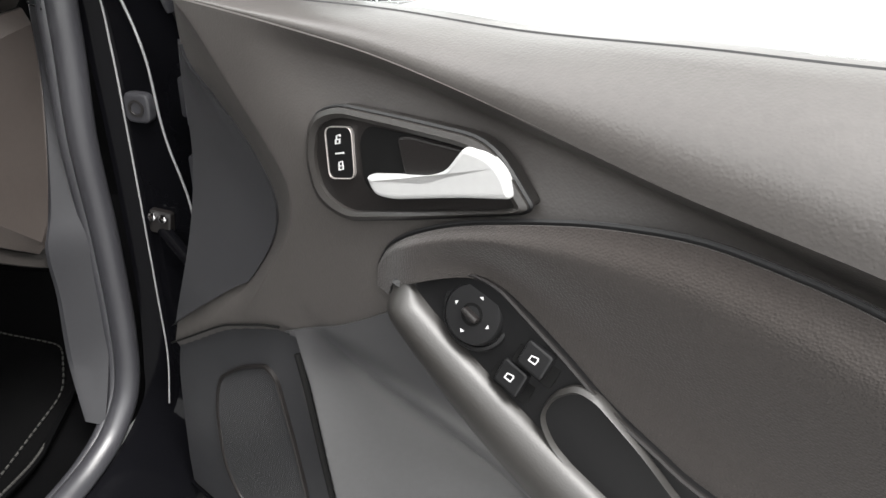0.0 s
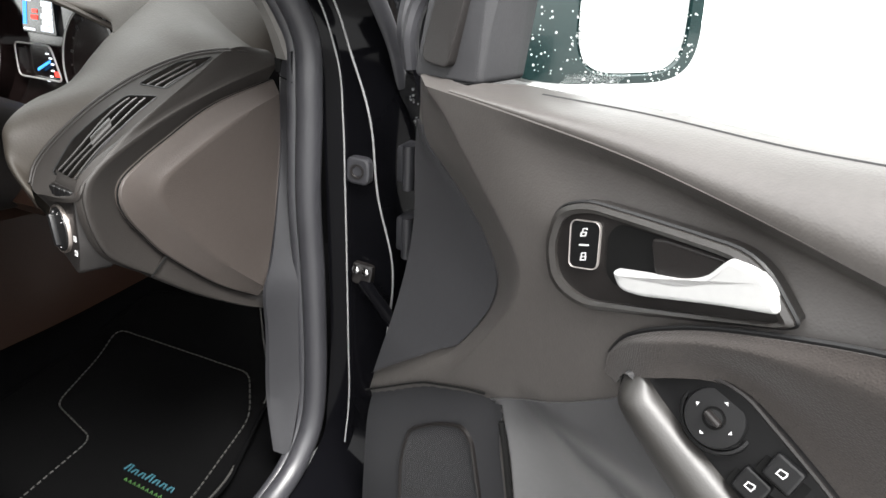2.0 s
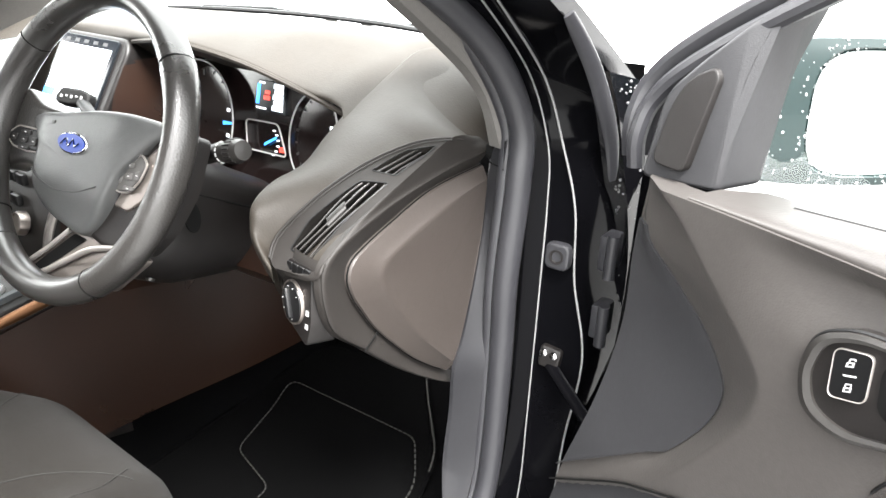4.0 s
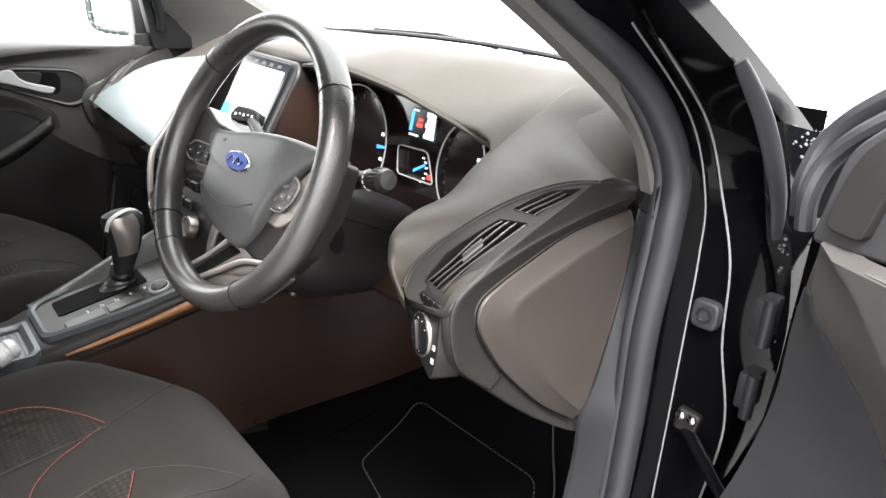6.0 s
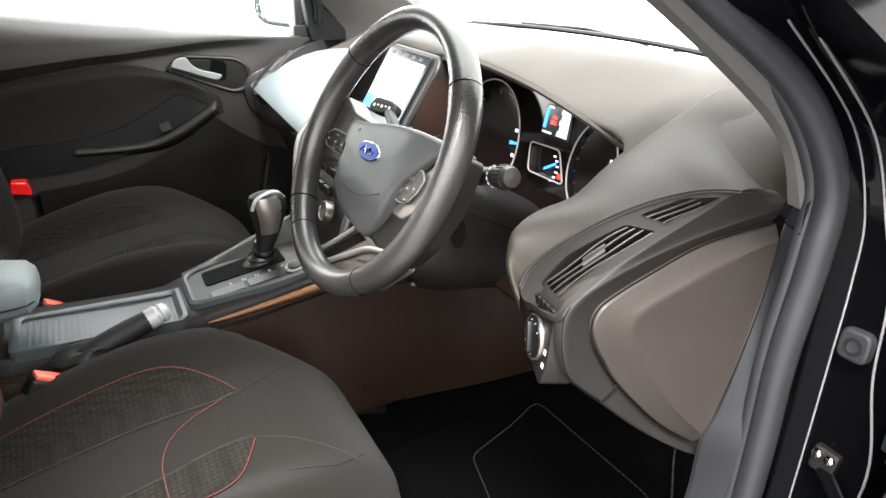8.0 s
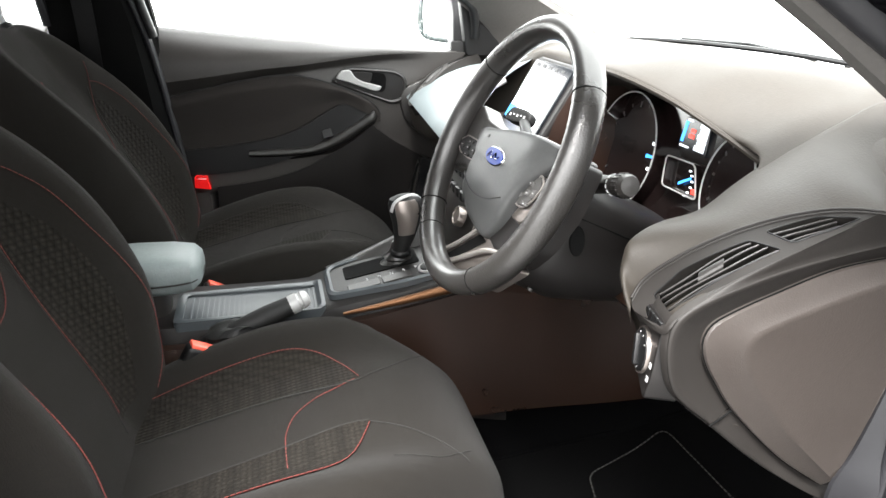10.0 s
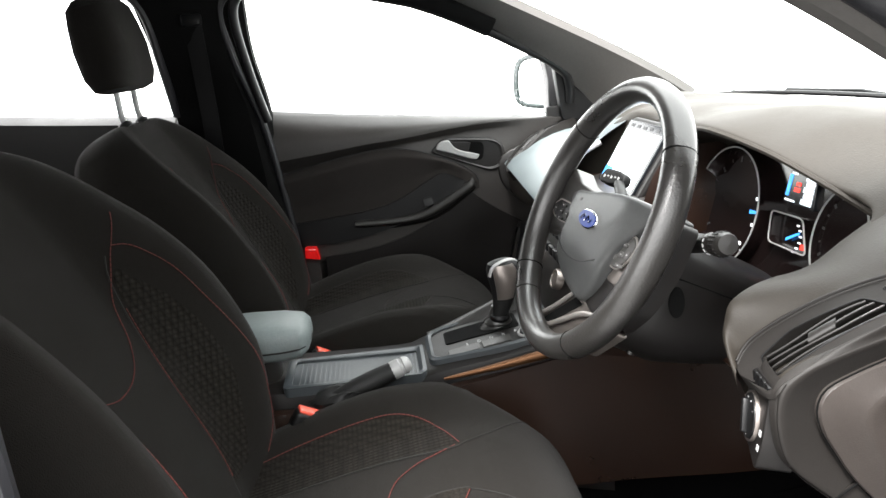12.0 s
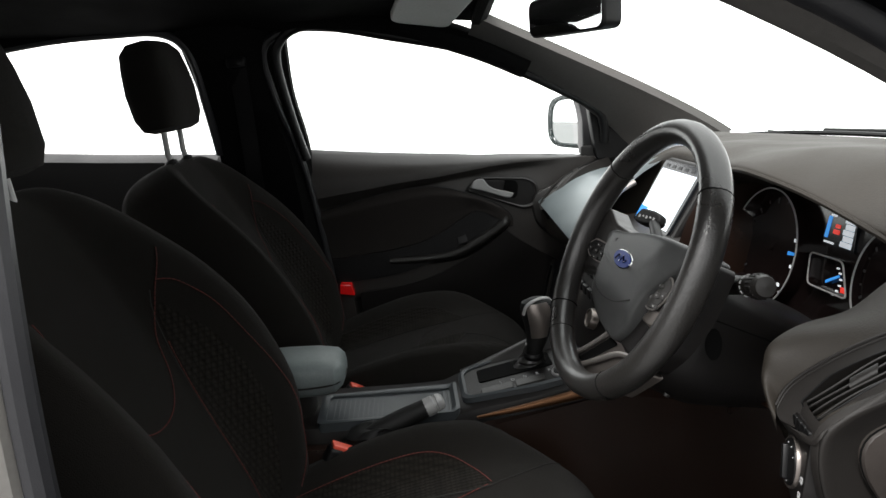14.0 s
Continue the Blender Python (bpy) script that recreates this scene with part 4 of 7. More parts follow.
        for zc, uc, opened in ((0.8785, 0.4075, True), (0.8580, 0.4105, False)):
            f = lambda a, b, c, uc=uc, zc=zc: to(uc + 0.8 * a, 0.1454 + c, zc + 0.8 * b + 0.35 * a)
            sq = [(-0.0035, -0.0045), (0.0035, -0.0045), (0.0035, 0.0005), (-0.0035, 0.0005)]
            part("padlock", frame_strip(sq, [(a * 0.55, (b + 0.002) * 0.55 - 0.002) for a, b in sq], f, 0, 0.0006), M_WHITEMARK, ls, smooth=False)
            off = 0.0012 if opened else 0.0
            arch = [(-0.0024 + off, 0.0005), (-0.0024 + off, 0.004), (0.0024 + off, 0.004), (0.0024 + off, 0.0005 if not opened else 0.0025)]
            part("padlock_arch", tube([f(a, b, 0.0004) for a, b in arch], 0.0006, 5), M_WHITEMARK, ls)
    # lower part: speaker grille and pocket ridge
    g = fillet([(0.160, 0.452), (0.178, 0.512), (0.231, 0.558), (0.274, 0.582), (0.292, 0.572), (0.312, 0.50), (0.332, 0.41), (0.335, 0.33), (0.19, 0.30), (0.160, 0.352)], [0.03, 0.02, 0.02, 0.015, 0.015, 0.03, 0.03, 0.02, 0.02, 0.03], 4)
    gw = lambda a, b, c: to(a, trim_w(a, b) + 0.003 + c, b)
    sg = part("speaker_grille", frame_strip(g, [(0.245 + (a - 0.245) * 0.95, 0.44 + (b - 0.44) * 0.965) for a, b in g], gw, -0.004, 0.004, 0.001), M_DARKPL, d, "dark perforated speaker grille rim")
    mesh_in = [(0.245 + (a - 0.245) * 0.955, 0.44 + (b - 0.44) * 0.97) for a, b in g]
    rows = []
    for z in np.linspace(min(b for a, b in mesh_in) + 0.001, max(b for a, b in mesh_in) - 0.001, 40):
        xs = [a + (c - a) * (z - b) / (e - b) for (a, b), (c, e) in zip(mesh_in, mesh_in[1:] + mesh_in[:1]) if (b - z) * (e - z) <= 0 and b != e]
        rows.append([to(u, trim_w(u, z) + 0.005, z) for u in np.linspace(min(xs), max(xs), 15)])
    part("grille_cloth", sheet(rows), M_GRILLE, sg, "dotted speaker mesh")
    ridge = [(0.336, 0.636), (0.346, 0.602), (0.357, 0.555), (0.367, 0.510), (0.379, 0.459), (0.390, 0.40), (0.40, 0.34)]
    part("pocket_ridge", tube(spline([to(a - 0.005, trim_w(a - 0.005, b) + (0.004 if b < 0.63 else -0.006), b) for a, b in ridge], 5), 0.0075, 12, 0.8), M_TRIM, d, "smooth edge of the door pocket")
    part("pocket_gap", tube(spline([to(a + 0.0030, trim_w(a + 0.0030, b) + 0.0035, b) for a, b in ridge], 5), 0.0034, 8, 0.9), M_DARKHOLE, d)
    part("lower_lip", tube(spline([to(a, trim_w(a, b) + 0.001, b) for a, b in [(a, lip_z(a)) for a in np.linspace(0.09, 0.31, 10)]], 5), 0.0012, 6), M_DARKHOLE, d)
    # outer shell
    rows = []
    for z in np.linspace(0.22, 0.90, 12):
        f = front_u(max(0.31, z)) - 0.004
        rows.append([to(f, 0.10, z), to(f - 0.015, 0.06, z), to(f - 0.05 * step(0.9, 0.5, z) - 0.03, 0.03, z), to(0.02, -0.02, z), to(0.06, -0.045, z), to(0.5, -0.055 - 0.03 * step(1.0, 0.7, z), z), to(1.10, -0.04, z)])
    part("door_skin", sheet(rows), M_PAINT, d, "black painted door skin")
    part("door_bottom", sheet([[to(0.02, -0.04, 0.22), to(1.1, -0.04, 0.22)], [to(0.06, 0.135, 0.242), to(1.1, 0.135, 0.242)]], skirt=(0, 0, -0.004)), M_PAINT, d)
    part("door_rear", sheet([[to(1.10, -0.04, z), to(1.115, 0.10, z)] for z in (0.3, 0.6, 0.99)]), M_PAINT, d)
    # sail panel, window frame and mirror
    sail = fillet([(0.138, 0.944), (0.226, 0.950), (0.222, 1.06), (0.234, 1.13), (0.212, 1.105), (0.165, 1.058), (0.140, 1.03)], [0.008, 0.008, 0.02, 0.004, 0.01, 0.02, 0.015], 4)
    sp = part("sail_panel", prism(sail, lambda a, b, c: to(a, c - 0.22 * max(0, b - 0.96) - 0.55 * max(0.0, a - 0.200), b), 0.05, 0.108, 0.004, 3), M_DOORDARK, d, "grey triangular mirror sail panel")
    sg2 = fillet([(0.150, 0.962), (0.192, 0.962), (0.200, 1.052), (0.192, 1.062), (0.168, 1.050), (0.154, 1.022)], [0.014, 0.008, 0.01, 0.01, 0.02, 0.02], 4)
    part("tweeter_cover", prism(sg2, lambda a, b, c: to(a, c - 0.22 * max(0, b - 0.96), b), 0.10, 0.1115, 0.002), M_DARKPL, sp, "dark tweeter cover")
    fr = [(0.100, 0.070, 0.955), (0.098, 0.072, 0.99), (0.106, 0.062, 1.03), (0.150, 0.050, 1.075), (0.255, 0.025, 1.145), (0.42, -0.03, 1.245), (0.60, -0.07, 1.325), (0.80, -0.10, 1.372), (1.0, -0.105, 1.375)]
    if not near:
        fr = [(0.180, 0.155, 0.99), (0.185, 0.165, 1.045), (0.215, 0.175, 1.09), (0.37, 0.205, 1.173), (0.50, 0.23, 1.232), (0.61, 0.248, 1.272), (0.76, 0.258, 1.305), (0.90, 0.262, 1.335), (0.985, 0.26, 1.342), (1.04, 0.255, 1.315), (1.06, 0.245, 1.26), (1.045, 0.20, 1.12), (1.02, 0.17, 1.00)]
    part("window_frame", tube(spline([to(*p) for p in fr], 8), 0.024 if near else 0.013, 12, 0.55 if near else 0.8), M_SEAL if near else M_BLACKPL, d, "black rubber-edged window frame")
    if near:
        part("frame_seal", tube(spline([to(u + 0.012, w + 0.02, z - 0.01) for u, w, z in fr], 8), 0.010, 10), M_SEAL, d, "rubber door seal")
    wnd = [[to(0.245, 0.07, top_z(0.245) - 0.02), to(0.245, 0.05, 1.10)]]
    for u in np.linspace(0.30, 1.08, 16):
        zt = float(np.interp(u, [p[0] for p in fr], [p[2] for p in fr])) if near else min(1.33, 1.10 + (u - 0.24) * 0.42)
        wnd.append([to(u, 0.075, top_z(u) - 0.02), to(u, 0.075 - (0.26 if near else -0.26) * (zt - 0.98) * (1 if near else 1), zt)])
    gl = part("window_glass", sheet(wnd), M_GLASS, d, "clear side window glass")
    gl.visible_shadow = False
    part("glass_seal", tube([to(u, 0.088, top_z(u) - 0.002) for u in np.linspace(0.30, 1.1, 30)], 0.0032, 6), M_BLACKPL, d, "black glass wiper strip")
    if not near:
        part("sail_filler", prism(fillet([(0.10, 0.94), (0.20, 0.94), (0.225, 1.105), (0.17, 1.085), (0.10, 1.05)], 0.01, 3), lambda a, b, c: to(a, c, b), 0.12, 0.150, 0.004), M_BLACKPL, d, "dark frame corner")
    mirror(d, to, near)
    return d


def mirror(d, to, near):
    """Door mirror outside the glass; its face looks back along the car."""
    if near:
        c = to(0.190, -0.188, 0.996)
        ahead = (to(0.90, 0.42, 0.10) - to(0, 0, 0)).normalized()
        W, Hh = 0.080, 0.077
    else:
        c = Vector((-0.945, 0.245, 1.040))
        ahead = (to(0.86, 0.50, 0.04) - to(0, 0, 0)).normalized()
        W, Hh = 0.092, 0.076
    sx = 1 if near else -1
    m = frame_of(c, ahead, (0, 0, 1))
    ring = []
    for k in range(64):
        q = 2 * math.pi * k / 64
        ring.append((W * math.copysign(abs(math.cos(q)) ** 0.55, math.cos(q)), Hh * math.copysign(abs(math.sin(q)) ** 0.6, math.sin(q))))
    grow = lambda a: a * (2.35 if a * sx < 0 else 1.16)
    rings = [[m @ Vector((a * f, b * f, h)) for a, b in ring] for f, h in ((0.90, 0.000), (0.96, 0.006))]
    rings += [[m @ Vector((grow(a) * f, b * 1.06 * f, h)) for a, b in ring] for f, h in ((1.02, 0.004), (1.07, -0.02), (1.04, -0.05), (0.95, -0.08), (0.75, -0.11), (0.45, -0.125), (0.1, -0.13))]
    shell = part("mirror_shell", loft(rings), M_TEAL, d, "wet dark mirror housing")
    part("mirror_glass", prism([(a * 0.91, b * 0.91) for a, b in ring], lambda a, b, h: m @ Vector((a, b, h)), -0.002, 0.0035), M_MIRROR, shell, "mirror glass reflecting white")
    rnd = random.Random(5)
    drops = bmesh.new()
    for k in range(560):
        i = rnd.randrange(64)
        f = rnd.uniform(0.88, 1.10) if k < 380 else rnd.uniform(0.5, 0.9)
        a, b = ring[i][0] * f, ring[i][1] * f + rnd.uniform(-0.004, 0.004)
        if k >= 380:
            a, b = -sx * rnd.uniform(0.95, 2.2) * W, rnd.uniform(-0.9, 0.9) * Hh
        p = m @ Vector((a, b, 0.0045))
        bmesh.ops.create_icosphere(drops, subdivisions=1, radius=rnd.uniform(0.0006, 0.0026) * rnd.uniform(0.4, 1), matrix=Matrix.Translation(p))
    tagged(part("water_beads", drops, M_DROP, shell, "water beads along the mirror edge"), kind="stuff")


def grille_material():
    """Round perforations in rows along the door, dark inside."""
    m = material("dotted_grille", (0.030, 0.030, 0.032), 0.42)
    nt = m.node_tree
    b = nt.nodes["Principled BSDF"]
    tc = nt.nodes.new("ShaderNodeTexCoord")
    along = nt.nodes.new("ShaderNodeVectorMath")
    along.operation = "DOT_PRODUCT"
    along.inputs[1].default_value = (math.sin(OPEN), -math.cos(OPEN), 0)
    xyz = nt.nodes.new("ShaderNodeSeparateXYZ")
    flat = nt.nodes.new("ShaderNodeCombineXYZ")
    v = nt.nodes.new("ShaderNodeTexVoronoi")
    v.voronoi_dimensions = "2D"
    v.inputs["Scale"].default_value = 310
    v.inputs["Randomness"].default_value = 0.04
    hole = nt.nodes.new("ShaderNodeMapRange")
    hole.inputs["From Min"].default_value, hole.inputs["From Max"].default_value = 0.30, 0.40
    tint = nt.nodes.new("ShaderNodeVectorMath")
    tint.operation = "SCALE"
    tint.inputs[0].default_value = (0.022, 0.022, 0.024)
    bp = nt.nodes.new("ShaderNodeBump")
    bp.inputs["Distance"].default_value = 0.0012
    nt.links.new(tc.outputs["Object"], along.inputs[0])
    nt.links.new(tc.outputs["Object"], xyz.inputs[0])
    nt.links.new(along.outputs["Value"], flat.inputs["X"])
    nt.links.new(xyz.outputs["Z"], flat.inputs["Y"])
    nt.links.new(flat.outputs[0], v.inputs["Vector"])
    nt.links.new(v.outputs["Distance"], hole.inputs["Value"])
    nt.links.new(hole.outputs[0], tint.inputs["Scale"])
    nt.links.new(tint.outputs[0], b.inputs["Base Color"])
    nt.links.new(hole.outputs[0], bp.inputs["Height"])
    nt.links.new(bp.outputs[0], b.inputs["Normal"])
    return m


M_GRILLE = grille_material()
door(near_door, True)
HOLLOW[0] = 0.008
door(far_door, False)

# ---- dashboard ----
dash = thing("dashboard", (0, 0.35, 0.70), "dark grey padded dashboard with twin vents at each end", "dashboard")

# across the car: (x, then points y, z from the windscreen back over the top, down the face)
HALF = [
    (0.00, [(0.76, 1.005), (0.60, 1.022), (0.45, 1.030), (0.34, 1.032), (0.27, 1.022), (0.255, 1.005), (0.26, 0.98), (0.27, 0.93), (0.28, 0.88), (0.28, 0.80)]),
    (0.14, [(0.75, 1.005), (0.60, 1.020), (0.45, 1.026), (0.34, 1.026), (0.26, 1.016), (0.245, 1.000), (0.25, 0.97), (0.26, 0.92), (0.27, 0.86), (0.28, 0.80)]),
    (0.26, [(0.74, 1.003), (0.60, 1.015), (0.45, 1.015), (0.36, 1.006), (0.27, 0.985), (0.21, 0.950), (0.18, 0.91), (0.17, 0.86), (0.18, 0.80), (0.22, 0.76)]),
    (0.38, [(0.72, 1.000), (0.60, 1.012), (0.48, 1.010), (0.38, 0.997), (0.28, 0.965), (0.20, 0.920), (0.155, 0.875), (0.145, 0.84), (0.16, 0.78), (0.20, 0.74)]),
    (0.48, [(0.70, 0.997), (0.60, 1.008), (0.50, 1.012), (0.40, 0.998), (0.28, 0.948), (0.19, 0.895), (0.14, 0.850), (0.13, 0.82), (0.145, 0.76), (0.19, 0.72)]),
    (0.56, [(0.66, 0.992), (0.58, 1.005), (0.50, 1.012), (0.40, 0.994), (0.28, 0.940), (0.18, 0.875), (0.125, 0.828), (0.115, 0.80), (0.13, 0.74), (0.18, 0.715)]),
    (0.62, [(0.62, 0.988), (0.56, 0.996), (0.48, 0.995), (0.39, 0.975), (0.28, 0.930), (0.18, 0.874), (0.115, 0.832), (0.105, 0.80), (0.12, 0.735), (0.17, 0.712)]),
    (0.68, [(0.60, 0.985), (0.54, 0.985), (0.46, 0.972), (0.38, 0.948), (0.28, 0.918), (0.18, 0.886), (0.105, 0.850), (0.090, 0.815), (0.11, 0.740), (0.17, 0.712)]),
    (0.704, [(0.59, 0.975), (0.53, 0.965), (0.45, 0.945), (0.38, 0.914), (0.28, 0.899), (0.18, 0.881), (0.108, 0.853), (0.092, 0.815), (0.112, 0.738), (0.175, 0.708)]),
]
DRIVER = {  # the right half carries the instrument hood
    0.14: [(0.75, 1.005), (0.60, 1.022), (0.45, 1.034), (0.34, 1.036), (0.25, 1.026), (0.235, 1.012), (0.26, 1.0), (0.33, 0.965), (0.335, 0.88), (0.33, 0.80)],
    0.26: [(0.74, 1.003), (0.60, 1.022), (0.45, 1.042), (0.33, 1.045), (0.235, 1.030), (0.222, 1.018), (0.25, 1.005), (0.33, 0.96), (0.335, 0.88), (0.33, 0.80)],
    0.38: [(0.72, 1.000), (0.60, 1.020), (0.46, 1.040), (0.34, 1.040), (0.25, 1.014), (0.238, 1.002), (0.265, 0.99), (0.33, 0.96), (0.335, 0.88), (0.33, 0.80)],
    0.48: [(0.70, 0.997), (0.60, 1.014), (0.48, 1.034), (0.37, 1.020), (0.275, 0.985), (0.262, 0.972), (0.28, 0.965), (0.32, 0.95), (0.33, 0.88), (0.32, 0.80)],
    0.56: [(0.66, 0.992), (0.58, 1.012), (0.50, 1.032), (0.42, 1.016), (0.30, 0.968), (0.258, 0.950), (0.258, 0.938), (0.24, 0.913), (0.18, 0.872), (0.122, 0.822)],
    0.62: [(0.62, 0.988), (0.56, 0.998), (0.49, 1.010), (0.40, 0.990), (0.29, 0.938), (0.18, 0.872), (0.115, 0.826), (0.105, 0.80), (0.117, 0.742), (0.17, 0.722)],
}


def dash_rows(stations):
    xs = [s[0] for s in stations]
    rows = []
    smooth = [[(v.x, v.y) for v in spline([(a, b, 0) for a, b in s[1]], 4)] for s in stations]
    n = len(smooth[0])
    cols = [spline([(xs[k], smooth[k][i][0], smooth[k][i][1]) for k in range(len(xs))], 5) for i in range(n)]
    return cols


left = [(-x, p) for x, p in reversed(HALF)]
right = [(x, DRIVER.get(x, p)) for x, p in HALF[1:]]
right.insert(4, (0.528, [(0.675, 0.994), (0.59, 1.013), (0.49, 1.034), (0.39, 1.016), (0.285, 0.978), (0.268, 0.966), (0.280, 0.957), (0.31, 0.935), (0.30, 0.885), (0.165, 0.842)]))
part("dash_pad", sheet(dash_rows(left + right)), M_PAD, dash, "grained soft dashboard skin with instrument hood", auto=70)
part("hood_edge", tube(spline([(0.10, 0.245, 1.004), (0.18, 0.228, 1.014), (0.26, 0.220, 1.020), (0.38, 0.236, 1.004), (0.48, 0.260, 0.974), (0.545, 0.285, 0.945)], 8), 0.004, 6), M_PAD, dash)

# end of the dashboard at the open door: a folded flank round an inset panel
def resample(pts, n):
    """As many points as asked for, evenly along an open line."""
    P = [Vector(p) for p in pts]
    at = [0.0]
    for a, b in zip(P, P[1:]):
        at.append(at[-1] + (b - a).length)
    return [Vector(tuple(float(np.interp(at[-1] * k / (n - 1), at, [p[c] for p in P])) for c in range(3))) for k in range(n)]


FOLD = [(0.712, 0.375, 0.918), (0.712, 0.291, 0.910), (0.712, 0.192, 0.894), (0.712, 0.117, 0.873), (0.712, 0.082, 0.856), (0.712, 0.069, 0.836), (0.712, 0.071, 0.800), (0.711, 0.087, 0.760), (0.710, 0.133, 0.719)]
RIM = [(0.705, 0.366, 0.895), (0.705, 0.262, 0.886), (0.705, 0.184, 0.863), (0.705, 0.140, 0.847), (0.705, 0.119, 0.835), (0.705, 0.113, 0.817), (0.705, 0.119, 0.795), (0.705, 0.134, 0.770), (0.705, 0.162, 0.731)]
LOWFOLD = [(0.709, 0.133, 0.718), (0.706, 0.211, 0.650), (0.703, 0.300, 0.586), (0.702, 0.352, 0.560)]
LOWRIM = [(0.704, 0.163, 0.730), (0.702, 0.233, 0.659), (0.700, 0.305, 0.604), (0.700, 0.352, 0.582)]


def fold_rows(outer_c, inner_c, n, dip):
    """A strip that rolls over its outer edge and falls away towards its inner edge."""
    o, i_ = resample(spline(outer_c, 8), n), resample(spline(inner_c, 8), n)
    rows = []
    for f, dx in ((0.0, -0.012), (0.02, -0.005), (0.06, -0.0012), (0.12, 0.0), (0.25, -0.0005), (0.5, -dip * 0.5), (0.8, -dip), (1.0, -dip * 1.2), (1.0, -0.016)):
        rows.append([a * (1 - f) + b * f + Vector((dx, 0, 0)) for a, b in zip(o, i_)])
    return rows


part("end_border", sheet(fold_rows(FOLD, RIM, 70, 0.004)), M_FLANK, dash, "smooth dark fold round the dashboard end", auto=60)
part("lower_end_trim", sheet(fold_rows(LOWFOLD, LOWRIM, 30, 0.002), skirt=(-0.03, 0.01, 0)), M_FLANK, dash, "dark lower trim piece of the dashboard end", auto=60)
part("trim_joint", tube([(0.7105, 0.133, 0.7185), (0.7085, 0.147, 0.7245), (0.705, 0.162, 0.7305)], 0.0010, 5), M_DARKHOLE, dash)
RIMALL = RIM + [(0.704, 0.233, 0.659), (0.704, 0.303, 0.606)]
CORE = [(0.7165, 0.364, 0.878), (0.717, 0.300, 0.868), (0.717, 0.238, 0.852), (0.717, 0.180, 0.834), (0.717, 0.162, 0.825), (0.717, 0.155, 0.812), (0.717, 0.160, 0.795), (0.717, 0.176, 0.766), (0.717, 0.229, 0.699), (0.7165, 0.302, 0.626)]
SIDE = [(0.712, 0.305, 0.606), (0.714, 0.323, 0.66), (0.715, 0.343, 0.735), (0.715, 0.359, 0.815), (0.712, 0.368, 0.893)]
CSIDE = [(0.717, 0.304, 0.628), (0.717, 0.321, 0.66), (0.717, 0.341, 0.735), (0.717, 0.357, 0.815), (0.717, 0.365, 0.876)]
rim_l = resample(spline(RIMALL, 8), 70) + resample(spline(SIDE, 6), 24)[1:-1]
core_l = resample(spline(CORE, 8), 70) + resample(spline(CSIDE, 6), 24)[1:-1]
mid_l = Vector((0.717, 0.27, 0.76))
rings = [[a * (1 - f) + b * f + Vector((dx, 0, 0)) for a, b in zip(rim_l, core_l)] for f, dx in ((0.0, -0.012), (0.0, 0.0), (0.04, 0.0025), (0.5, 0.0012), (0.92, 0.0), (1.0, 0.0004))]
rings += [[b * (1 - f) + mid_l * f + Vector((0.0006 * f, 0, 0)) for b in core_l] for f in (0.06, 0.5, 0.96)]
endp = part("end_panel", loft(rings), M_ENDPANEL, dash, "warm grey removable end panel with a bevelled rim", auto=40)
part("panel_gap", tube([p + Vector((-0.001, 0, 0)) for p in rim_l[:72]], 0.0012, 5), M_DARKHOLE, endp)
# hard trim at the foot of the windscreen pillar, between the end panel and the door seal
FOOT = [[(0.714, 0.374, 0.918), (0.724, 0.366, 0.921), (0.738, 0.360, 0.928), (0.750, 0.352, 0.938)], [(0.716, 0.368, 0.895), (0.722, 0.363, 0.897), (0.738, 0.360, 0.898), (0.748, 0.353, 0.900)],
        [(0.716, 0.360, 0.815), (0.721, 0.357, 0.815), (0.736, 0.359, 0.812), (0.747, 0.355, 0.810)], [(0.716, 0.344, 0.735), (0.721, 0.342, 0.735), (0.736, 0.352, 0.735), (0.747, 0.352, 0.735)],
        [(0.715, 0.325, 0.66), (0.720, 0.324, 0.66), (0.735, 0.344, 0.66), (0.746, 0.349, 0.66)], [(0.714, 0.306, 0.612), (0.719, 0.306, 0.612), (0.734, 0.333, 0.61), (0.745, 0.345, 0.61)],
        [(0.712, 0.306, 0.54), (0.717, 0.307, 0.54), (0.732, 0.332, 0.54), (0.744, 0.346, 0.54)], [(0.710, 0.298, 0.44), (0.716, 0.300, 0.44), (0.730, 0.322, 0.44), (0.743, 0.338, 0.44)], [(0.726, 0.285, 0.345), (0.730, 0.287, 0.343), (0.738, 0.292, 0.338), (0.746, 0.298, 0.334)]]
foot = part("pillar_foot_trim", sheet(pillar_rows(FOOT), skirt=(-0.006, 0.03, 0)), M_FOOT, dash, "blue-grey hard trim beside the door seal")
part("trim_clip", tube(spline([(0.712, 0.372, 0.905), (0.722, 0.362, 0.902), (0.742, 0.356, 0.9005), (0.750, 0.350, 0.900)], 5), 0.0009, 5), M_DARKHOLE, foot)
part("pad_stop", rbox((0.716, 0.372, 0.915), (0.012, 0.012, 0.020), 0.003), M_DARKHOLE, foot, "dark gap at the pad end")
# far end face
part("end_border", sheet(fold_rows([mirror_x(p) for p in FOLD], [mirror_x(p) for p in RIM], 40, -0.004)), M_LOWER, dash)


def dense(poly, most):
    """The same outline with no edge longer than most."""
    out = []
    for (a, b), (c, e) in zip(poly, poly[1:] + poly[:1]):
        n = max(1, int(math.hypot(c - a, e - b) / most))
        out += [(a + (c - a) * k / n, b + (e - b) * k / n) for k in range(n)]
    return out


def spline_2d(pts, per):
    return [(v.x, v.y) for v in spline([(a, b, 0) for a, b in pts], per)]


